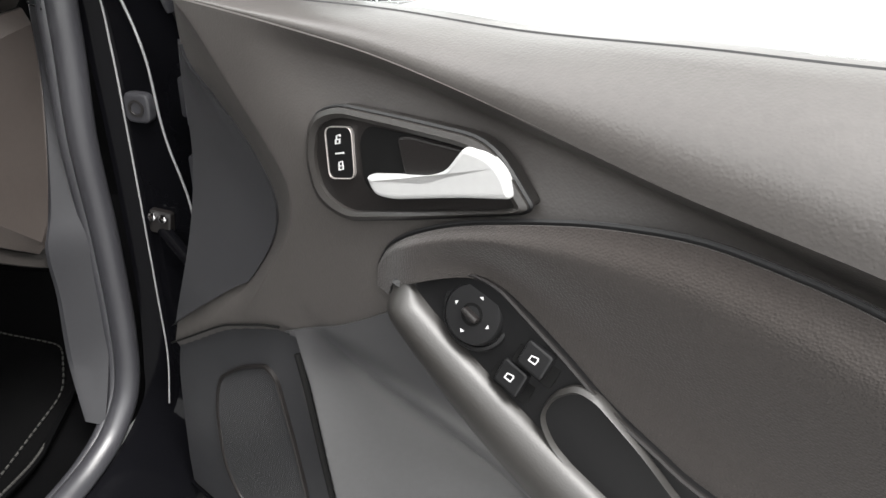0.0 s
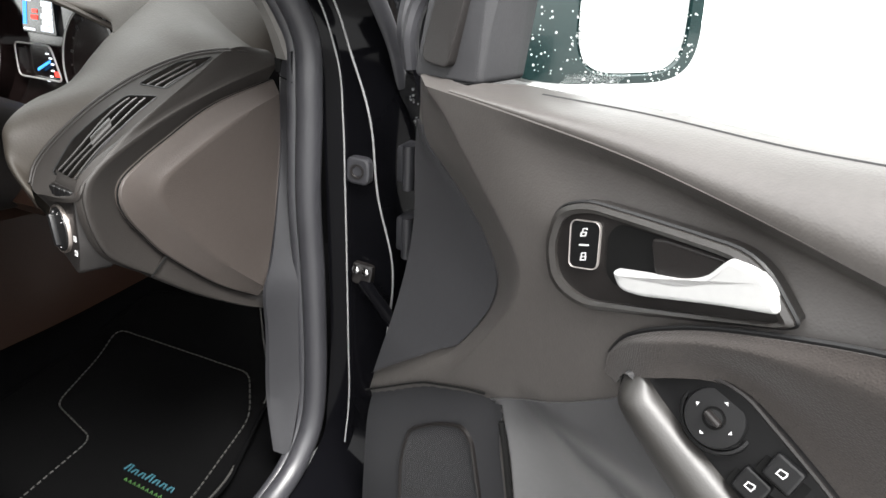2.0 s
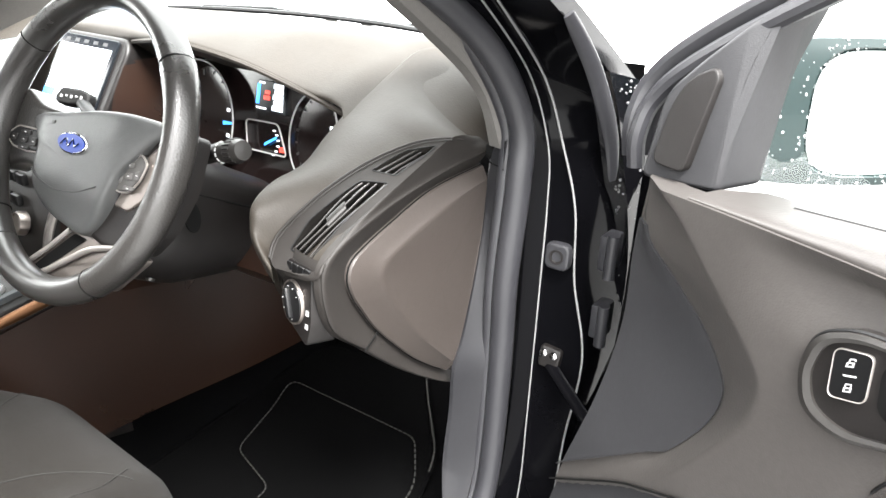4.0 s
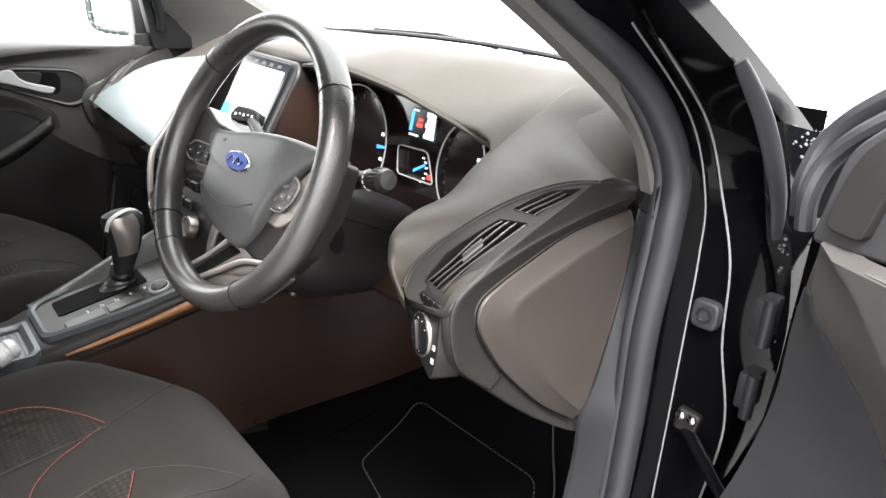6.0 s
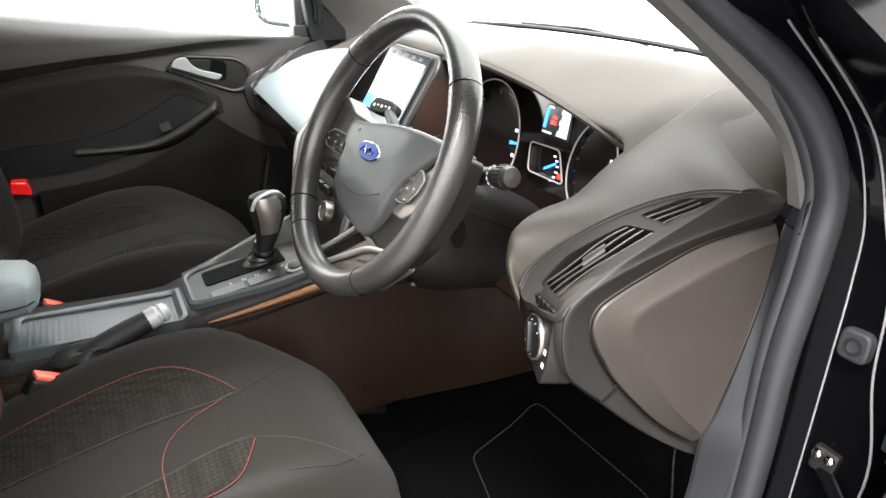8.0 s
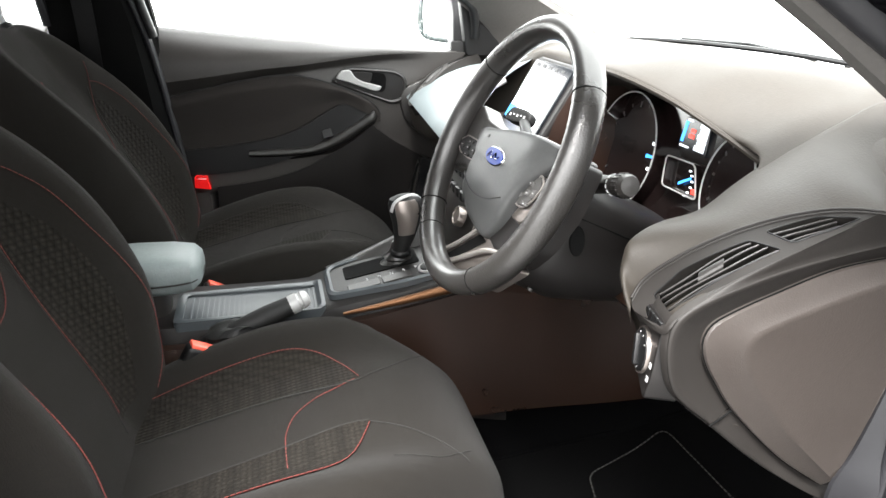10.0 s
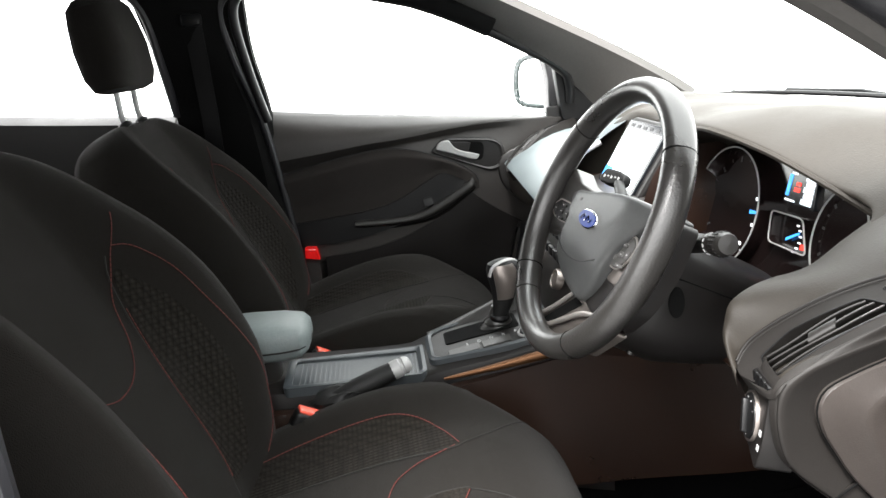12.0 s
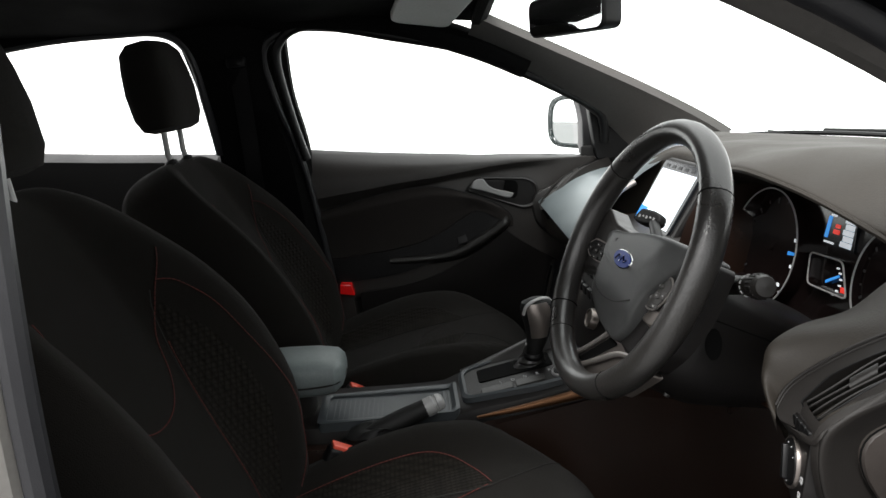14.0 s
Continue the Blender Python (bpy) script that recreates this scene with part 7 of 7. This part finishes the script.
for y, w, h0, h1 in ((-0.66, 0.060, 0.640, 0.684), (-0.62, 0.066, 0.632, 0.696), (-0.54, 0.068, 0.626, 0.698), (-0.48, 0.067, 0.626, 0.696), (-0.445, 0.062, 0.631, 0.691), (-0.432, 0.048, 0.641, 0.682), (-0.428, 0.03, 0.65, 0.673)):
    ring = []
    for k in range(24):
        q = 2 * math.pi * k / 24
        c, s = math.cos(q), math.sin(q)
        ring.append((0.010 + w * math.copysign(abs(c) ** 0.5, c), y, (h0 + h1) / 2 + (h1 - h0) / 2 * math.copysign(abs(s) ** 0.6, s)))
    ar.append(ring)
arm = part("armrest", loft(ar), M_ARM, con, "grey leather-topped padded armrest")
part("armrest_seam", tube(spline([(0.076, -0.62, 0.654), (0.079, -0.54, 0.654), (0.078, -0.48, 0.654), (0.070, -0.445, 0.655), (0.045, -0.431, 0.656), (0.0, -0.428, 0.656)], 6), 0.0018, 5), M_DARKPL, arm)
part("armrest_base", loft([[(0.010 + w * math.copysign(abs(math.cos(q)) ** 0.5, math.cos(q)), -0.58 + 0.09 * math.copysign(abs(math.sin(q)) ** 0.5, math.sin(q)), z) for q in (2 * math.pi * k / 20 for k in range(20))] for z, w in ((0.56, 0.05), (0.62, 0.05), (0.645, 0.055))]), M_LOWER, arm, "dark armrest post")
# handbrake
hbk = thing("handbrake_lever", (0.065, -0.36, 0.56), "black leather handbrake lever with silver button", "handbrake")
hp0, hp1 = Vector((0.122, -0.372, 0.580)), Vector((0.104, -0.262, 0.618))
hd = (hp1 - hp0).normalized()
part("lever_grip", tube([hp0 + hd * t for t in np.linspace(-0.02, 0.105, 12)], 0.016, 14, r_fn=lambda s: 0.0165 + 0.003 * math.sin(math.pi * s)), M_BOOT, hbk, "black leather grip")
hm = frame_of(hp0 + hd * 0.102, hd, (0, 0, 1))
part("lever_cap", turned([(0.0160, -0.010), (0.0172, -0.004), (0.0172, 0.010), (0.0150, 0.012), (0.0150, 0.016), (0.0165, 0.018), (0.0140, 0.026), (0.009, 0.030), (0.0, 0.031)], hm, 24), M_SILVER, hbk, "silver lever cap")
boot_rings = []
for r, dz, off in ((0.044, -0.060, -0.016), (0.042, -0.046, -0.016), (0.046, -0.038, -0.016), (0.038, -0.027, -0.012), (0.042, -0.019, -0.012), (0.033, -0.008, -0.006), (0.036, 0.000, -0.004), (0.027, 0.010, 0.004), (0.023, 0.014, 0.018), (0.018, 0.010, 0.032)):
    boot_rings.append([hp0 + Vector((0.85 * (r + 0.0028 * math.sin(7 * q + 90 * dz)) * math.cos(q), off - 0.008 + 1.15 * (r + 0.0028 * math.sin(5 * q + 1 + 70 * dz)) * math.sin(q), dz + 0.003 * math.sin(3 * q + 2))) for q in (2 * math.pi * k / 36 for k in range(36))])
part("lever_boot", loft(boot_rings), M_BOOT, hbk, "creased leather boot")


def buckle(x, y, z, tilt):
    b = thing("seat_belt_buckle", (x, y, z - 0.10), "black seat belt buckle with red release button", "seat belt buckle", "belt buckles")
    m = pose(x, y, z, tilt, 0, 15)
    part("buckle_body", rbox((0, 0, 0), (0.030, 0.052, 0.075), 0.007, m @ Matrix.Translation((0, 0, -0.038)), 3), M_BLACKPL, b)
    part("release_button", rbox((0, 0, 0), (0.024, 0.044, 0.008), 0.003, m @ Matrix.Translation((0, 0, 0.001))), M_BUCKLE, b, "red release button")
    part("buckle_stem", tube([m @ Vector((0, 0, -0.07)), Vector((x, y - 0.03, z - 0.20))], 0.012, 8, 0.5), M_BLACKPL, b)


buckle(0.158, -0.428, 0.574, -30)
buckle(-0.128, -0.42, 0.556, -30)

# ---- seats ----
CUSH = [  # y, half width, base z, crown z, bolster rise
    (-0.56, 0.235, 0.40, 0.515, 0.030), (-0.48, 0.245, 0.38, 0.530, 0.040), (-0.38, 0.255, 0.37, 0.555, 0.050), (-0.26, 0.262, 0.37, 0.585, 0.050),
    (-0.15, 0.262, 0.375, 0.606, 0.030), (-0.08, 0.252, 0.38, 0.604, 0.012), (-0.03, 0.236, 0.385, 0.588, 0.0), (0.01, 0.212, 0.39, 0.558, 0.0), (0.035, 0.180, 0.40, 0.520, 0.0), (0.048, 0.140, 0.42, 0.480, 0.0)]


def eased(table, per=4):
    """The same table with smooth steps between its rows."""
    cols = [[v.y for v in spline([(r[0], r[k], 0) for r in table], per)] for k in range(1, len(table[0]))]
    keys = [v.x for v in spline([(r[0], r[1], 0) for r in table], per)]
    return list(zip(keys, *cols))


CUSH = eased(CUSH)


def seat(cx, dy, dz, label, lift, lean_deg, fat, fore, deep):
    s = thing("front_seat", (cx, -0.3 + dy, 0.28), label, "car seat", "front seats")

    def top(y, t):
        """A point of the cushion's top: t runs across from -1 to 1."""
        y = min(max(y, -0.56), 0.048)
        col = [float(np.interp(y, [c[0] for c in CUSH], [c[k] for c in CUSH])) for k in range(1, 5)]
        w, _, cr, bo = col
        z = cr + bo * step(0.42, 0.78, abs(t)) - (0.055 + 0.4 * bo + 0.03 * step(-0.2, 0.0, y)) * step(0.84 - 0.3 * step(-0.2, 0.0, y), 1.0, abs(t))
        return Vector((cx + w * t, y + dy, z + dz))
    sp = [Vector((c[0], 0, 0)) for c in CUSH]
    rings = []
    for v in sp:
        y = v.x
        w = float(np.interp(y, [c[0] for c in CUSH], [c[1] for c in CUSH]))
        b0 = float(np.interp(y, [c[0] for c in CUSH], [c[2] for c in CUSH]))
        ring = [top(y, t) for t in np.linspace(-1, 1, 33)]
        zs = ring[-1].z
        ring += [Vector((cx + w * 1.0, y + dy, zs - 0.03)), Vector((cx + w * 0.97, y + dy, b0 + dz + 0.03)), Vector((cx + w * 0.9, y + dy, b0 + dz)),
                 Vector((cx - w * 0.9, y + dy, b0 + dz)), Vector((cx - w * 0.97, y + dy, b0 + dz + 0.03)), Vector((cx - w, y + dy, zs - 0.03))]
        rings.append(ring)
    cush = part("cushion", loft(rings), M_SEAT, s, "dark fabric seat cushion", auto=80)
    # patterned bands and stitching on the cushion
    for sd in (-1, 1):
        a_out = curve1([(-0.52, 0.58), (-0.406, 0.60), (-0.30, 0.605), (-0.235, 0.59), (-0.192, 0.52), (-0.165, 0.40), (-0.142, 0.215)])
        a_in = curve1([(-0.52, 0.26), (-0.394, 0.255), (-0.271, 0.235), (-0.185, 0.195), (-0.142, 0.205)])
        rows = []
        for y in np.linspace(-0.50, -0.143, 28):
            a0, a1 = a_in(y), max(a_in(y) + 0.004, a_out(y))
            rows.append([top(y, sd * (a0 + (a1 - a0) * q)) + Vector((0, 0, 0.0022)) for q in np.linspace(0, 1, 10)])
        part("patterned_band", sheet(rows), M_SEATPAT, cush, "honeycomb patterned fabric band")
        path = [top(y, sd * a_out(y)) + Vector((0, 0, 0.003)) for y in np.linspace(-0.52, -0.143, 40)]
        part("band_stitching", dashes(path, 0.0008), M_RED if cx > 0 else M_GREYTHREAD, cush, "red stitching" if cx > 0 else "dark stitching")
        part("band_seam", tube([top(y, sd * a_in(y)) + Vector((0, 0, 0.0016)) for y in np.linspace(-0.52, -0.143, 24)], 0.0012, 5), M_SEAM, cush)
        part("front_seam", tube([top(p.x, sd * p.y) + Vector((0, 0, 0.0010)) for p in spline([(-0.142, 0.215, 0), (-0.093, 0.32, 0), (-0.05, 0.47, 0), (-0.02, 0.60, 0)], 6)], 0.0008, 5), M_SEAM, cush)
    ctr = spline([(-0.150, -0.215, 0), (-0.185, -0.16, 0), (-0.212, -0.12, 0), (-0.243, -0.02, 0), (-0.257, 0.12, 0), (-0.259, 0.26, 0), (-0.258, 0.42, 0)], 6)
    part("front_stitching", dashes([top(p.x, p.y) + Vector((0, 0, 0.0018)) for p in ctr], 0.0008), M_RED if cx > 0 else M_GREYTHREAD, cush)
    part("grey_stitching", dashes([top(p.x, p.y) + Vector((0, 0, 0.0018)) for p in spline([(-0.125, 0.58, 0), (-0.09, 0.60, 0), (-0.062, 0.61, 0), (-0.01, 0.50, 0)], 6)], 0.0006), M_GREYTHREAD, cush)
    # backrest: h runs up, leaning back
    O = Vector((cx, -0.545 + dy - lift * 0.8 + fore, 0.555 + dz))
    lean = radians(lean_deg)
    up, fwd = Vector((0, -math.sin(lean), math.cos(lean))), Vector((0, math.cos(lean), math.sin(lean)))
    BK = [(-0.05, 0.215, 0.09, 0.03), (0.03, 0.240, 0.10, 0.055), (0.12, 0.262, 0.10, 0.080), (0.24, 0.268, 0.095, 0.085), (0.34, 0.260, 0.09, 0.070), (0.43, 0.240, 0.085, 0.042),
          (0.49, 0.215, 0.08, 0.022), (0.525, 0.185, 0.072, 0.010), (0.548, 0.145, 0.055, 0.004), (0.556, 0.11, 0.03, 0.0)]
    BK = [(h * (0.84 + 0.16 * fat) * (1.025 if cx > 0 else 1.0), w * (0.75 + 0.25 * fat), th, bo * fat) for h, w, th, bo in BK]
    BK = eased(BK)

    def face(h, t, out=0.0):
        w, th, bo = (float(np.interp(h, [c[0] for c in BK], [c[k] for c in BK])) for k in (1, 2, 3))
        d = th * 0.55 + bo * step(0.40, 0.80, abs(t)) - (0.035 + 0.5 * bo) * step(0.86, 1.0, abs(t)) + out
        return O + up * h + fwd * d + Vector((w * t, 0, 0))
    rings = []
    for v in [Vector((c[0], 0, 0)) for c in BK]:
        h = v.x
        w, th, bo = (float(np.interp(h, [c[0] for c in BK], [c[k] for c in BK])) for k in (1, 2, 3))
        ring = [face(h, t) for t in np.linspace(-1, 1, 33)]
        ring += [O + up * h + fwd * (-th * (0.2 + deep)) + Vector((w, 0, 0)), O + up * h + fwd * (-th * (0.55 + deep)) + Vector((w * 0.85, 0, 0)), O + up * h + fwd * (-th * (0.6 + deep)),
                 O + up * h + fwd * (-th * (0.55 + deep)) - Vector((w * 0.85, 0, 0)), O + up * h + fwd * (-th * (0.2 + deep)) - Vector((w, 0, 0))]
        rings.append(ring)
    back = part("backrest", loft(rings), M_SEAT, s, "dark fabric bolstered backrest", auto=80)
    e_in = curve1([(-0.05, 0.30), (-0.01, 0.33), (0.045, 0.37), (0.155, 0.39), (0.25, 0.44), (0.31, 0.475), (0.36, 0.52), (0.40, 0.60)])
    e_out = curve1([(-0.05, 0.50), (0.03, 0.58), (0.12, 0.63), (0.20, 0.63), (0.28, 0.60), (0.36, 0.54), (0.40, 0.61)])
    for sd in (-1, 1):
        rows = []
        for h in np.linspace(-0.01, 0.355, 26):
            e0, e1 = e_in(h), max(e_in(h) + 0.01, e_out(h))
            rows.append([face(h, sd * (e0 + (e1 - e0) * q), 0.0025) for q in np.linspace(0, 1, 9)])
        part("patterned_band", sheet(rows), M_SEATPAT, back, "honeycomb patterned fabric band")
        groove = [face(h, sd * (e_in(h) - 0.015), 0.0005) for h in np.linspace(-0.03, 0.38, 24)]
        part("bolster_seam", tube(groove, 0.0015, 5), M_SEAM, back)
        loop = spline([(0.388, 0.585, 0), (0.375, 0.63, 0), (0.345, 0.66, 0), (0.31, 0.68, 0), (0.24, 0.695, 0), (0.16, 0.73, 0), (0.11, 0.76, 0), (0.06, 0.785, 0), (0.01, 0.78, 0), (-0.03, 0.66, 0)], 6)
        part("red_stitching", dashes([face(p.x, sd * p.y, 0.002) for p in loop], 0.0008), M_RED, back, "red stitching")
        seam = spline([(0.43, 0.70, 0), (0.385, 0.575, 0), (0.35, 0.50, 0), (0.305, 0.40, 0), (0.265, 0.32, 0), (0.238, 0.22, 0), (0.224, 0.11, 0), (0.220, 0.0, 0)], 6)
        part("red_stitching", dashes([face(p.x, sd * p.y, 0.002) for p in seam], 0.0008), M_RED, back)
        if cx > 0:
            part("side_stitching", dashes([face(h, sd * (e_in(h) - 0.01), 0.003) for h in np.linspace(0.30, 0.0, 24)], 0.0007), M_RED, back, "red twin stitching")
    # headrest on two steel posts
    hr = []
    hc = Vector((cx, O.y - 0.245 + 0.3 * lift, O.z + 0.662 - 0.3 * lift))
    hu, hf = Vector((0, -math.sin(radians(9)), math.cos(radians(9)))), Vector((0, math.cos(radians(9)), math.sin(radians(9))))
    for k, (h, w, th) in enumerate(((-0.098, 0.085, 0.026), (-0.090, 0.124, 0.042), (-0.06, 0.134, 0.054), (0.0, 0.124, 0.060), (0.05, 0.116, 0.056), (0.090, 0.106, 0.050), (0.110, 0.082, 0.036), (0.117, 0.045, 0.015))):
        ring = []
        for j in range(28):
            q = 2 * math.pi * j / 28
            c, sn = math.cos(q), math.sin(q)
            ring.append(hc + hu * h * 0.92 + Vector((w * 0.96 * math.copysign(abs(c) ** 0.65, c), 0, 0)) + hf * (th * math.copysign(abs(sn) ** 0.75, sn)))
        hr.append(ring)
    head = part("headrest", loft(hr), M_SEAT, s, "dark fabric headrest")
    for sx in (-0.055, 0.055):
        part("headrest_seam", tube([hc + hu * h + hf * (0.0535 * (1 - (h / 0.14) ** 2)) + Vector((sx * 1.3, 0, 0)) for h in np.linspace(-0.06, 0.08, 10)], 0.001, 5), M_SEAM, head)
        part("headrest_post", tube([O + up * 0.53 + fwd * 0.02 + Vector((sx, 0, 0)), O + up * 0.575 + fwd * 0.03 + Vector((sx, 0, 0)), hc - hu * 0.05 + Vector((sx, 0, 0))], 0.0065, 10), M_SILVER, s, "steel headrest post")
        part("post_sleeve", turned([(0.015, 0), (0.015, 0.008), (0.011, 0.012), (0.0, 0.012)], frame_of(O + up * 0.548 + fwd * 0.024 + Vector((sx, 0, 0)), up, fwd), 16), M_BLACKPL, s)
    return s


seat(0.370, -0.045, -0.03, "dark fabric driver seat with red stitching", 0.03, 25.5, 1.25, 0.025, 0.0)
seat(-0.370, -0.03, -0.015, "dark fabric passenger seat with patterned bolsters", 0, 27, 1.0, 0.0, 0.55)
for cx in (0.37, -0.37):
    for sx in (-0.2, 0.2):
        solo("seat_rail", rbox((cx + sx, -0.30, 0.30), (0.035, 0.60, 0.07), 0.006), M_BLACKPL, "black steel seat rail on the floor", "seat rail", "seat rails")
    part("seat_base", rbox((cx, -0.29, 0.37), (0.42, 0.46, 0.10), 0.02), M_BLACKPL, bpy.data.objects["front_seat" if cx > 0 else "front_seat.001"])

# ---- floor mat, mirror, visors and reflector ----
mt = thing("floor_mat", (0.40, 0.25, 0.29), "black carpet floor mat with stitched edges and teal lettering", "floor mat")
mo = fillet([(0.215, -0.05), (0.675, -0.05), (0.676, 0.215), (0.590, 0.443), (0.515, 0.515), (0.45, 0.585), (0.20, 0.54), (0.165, 0.40)], [0.02, 0.03, 0.04, 0.03, 0.03, 0.02, 0.04, 0.03], 4)
mz = lambda x, y: 0.276 + 0.10 * step(0.34, 0.70, y) + 0.02 * step(0.655, 0.70, x)


def mat_sheet(name, poly, h, mat, label=""):
    """A flat mat that follows the floor, with its own thickness."""
    ys = np.linspace(min(p[1] for p in poly) + 0.0005, max(p[1] for p in poly) - 0.0005, 44)
    rows = []
    for y in ys:
        xs = []
        for (a, b), (c, e) in zip(poly, poly[1:] + poly[:1]):
            if (b - y) * (e - y) <= 0 and b != e:
                xs.append(a + (c - a) * (y - b) / (e - b))
        rows.append([Vector((x, y, mz(x, y) + h)) for x in np.linspace(min(xs), max(xs), 14)])
    return part(name, sheet(rows, skirt=(0, 0, -0.012)), mat, mt, label)


mat_sheet("mat_carpet", mo, 0.012, M_MAT)
part("mat_binding", tube([Vector((a, b, mz(a, b) + 0.010)) for a, b in mo], 0.005, 6, closed=True), M_CARPET, mt, "stitched mat binding")
part("edge_stitching", dashes([Vector((a, b, mz(a, b) + 0.0150)) for a, b in dense(mo, 0.012) if a > 0.44 and 0.0 < b < 0.58], 0.0022), M_GREYTHREAD, mt, "grey stitching along the bound edge")
hm_ = fillet([(0.43, 0.05), (0.656, 0.05), (0.644, 0.196), (0.600, 0.372), (0.536, 0.448), (0.205, 0.435), (0.285, 0.235), (0.41, 0.205)], [0.02, 0.02, 0.02, 0.03, 0.02, 0.03, 0.02, 0.02], 4)
mat_sheet("heel_pad", hm_, 0.0155, M_MAT)
for k in range(len(hm_)):
    (a, b), (c, e) = hm_[k], hm_[(k + 1) % len(hm_)]
    n = max(1, int(math.hypot(c - a, e - b) / 0.011))
    for j in range(n):
        f, g = j / n, (j + 0.62) / n
        part("stitch", tube([Vector((a + (c - a) * q, b + (e - b) * q, mz(a + (c - a) * q, b + (e - b) * q) + 0.0160)) for q in (f, g)], 0.0016, 5), M_GREYTHREAD, mt)
for k in range(7):
    x0 = 0.512 + 0.0150 * k
    h = 0.013 if k in (0, 3) else 0.008
    part("teal_mark", tube([(x0, 0.182, 0.2930), (x0 + 0.002, 0.182 + h, 0.2930), (x0 + 0.007, 0.182 + h, 0.2930), (x0 + 0.009, 0.182, 0.2930)], 0.0017, 5), M_TEALMARK, mt, "teal mark standing for a maker's name")
for k in range(9):
    x0 = 0.530 + 0.0090 * k
    part("green_mark", tube([(x0, 0.166, 0.2930), (x0 + 0.001, 0.166 + 0.005, 0.2930), (x0 + 0.005, 0.166, 0.2930)], 0.0011, 5), M_GREENMARK, mt)
rv = thing("rear_view_mirror", (0.0, 0.02, 1.27), "black framed interior rear-view mirror", "mirror")
rm = frame_of((0.0, 0.012, 1.282), (0.45, -0.85, -0.02), (0, 0, 1))
ro = fillet([(-0.100, -0.034), (0.100, -0.034), (0.100, 0.034), (-0.100, 0.034)], 0.018, 5)
part("mirror_shell", prism(ro, lambda a, b, c: rm @ Vector((a, b, c)), -0.035, 0.004, 0.006, 3), M_BLACKPL, rv)
part("mirror_glass", prism([(a * 0.95, b * 0.88) for a, b in ro], lambda a, b, c: rm @ Vector((a, b, c)), 0.003, 0.0055), M_MIRROR, rv, "mirror glass")
part("mirror_arm", tube([rm @ Vector((0, 0, -0.03)), (0.0, 0.10, 1.32)], 0.012, 8), M_BLACKPL, rv)
vs = thing("sun_visor", (-0.35, -0.16, 1.34), "pale vinyl sun visor folded against the roof", "sun visor")
vo = fillet([(-0.55, -0.155), (-0.20, -0.115), (-0.20, -0.265), (-0.53, -0.30)], 0.03, 5)
part("visor_board", prism(vo, lambda a, b, c: Vector((a, b, 1.384 - 0.12 * (b + 0.25) + c - 0.05 * (a / 0.6) ** 2)), 0.0, -0.018, 0.006), M_VISOR, vs)
part("visor_label", prism([(-0.42, -0.20), (-0.33, -0.19), (-0.33, -0.24), (-0.42, -0.25)], lambda a, b, c: Vector((a, b, 1.384 - 0.12 * (b + 0.25) + c - 0.05 * (a / 0.6) ** 2)), -0.0175, -0.0192), M_WHITEMARK, vs, "white printed label", smooth=False)
solo("door_reflector", prism(fillet([(-0.505, 0.607), (-0.462, 0.600), (-0.470, 0.634), (-0.503, 0.636)], 0.004), lambda a, b, c: Vector((-0.700 + c, a, b)), -0.01, 0.022, 0.004), M_REFLECTOR, "red reflector on the passenger door trim, with added glow", "reflector")
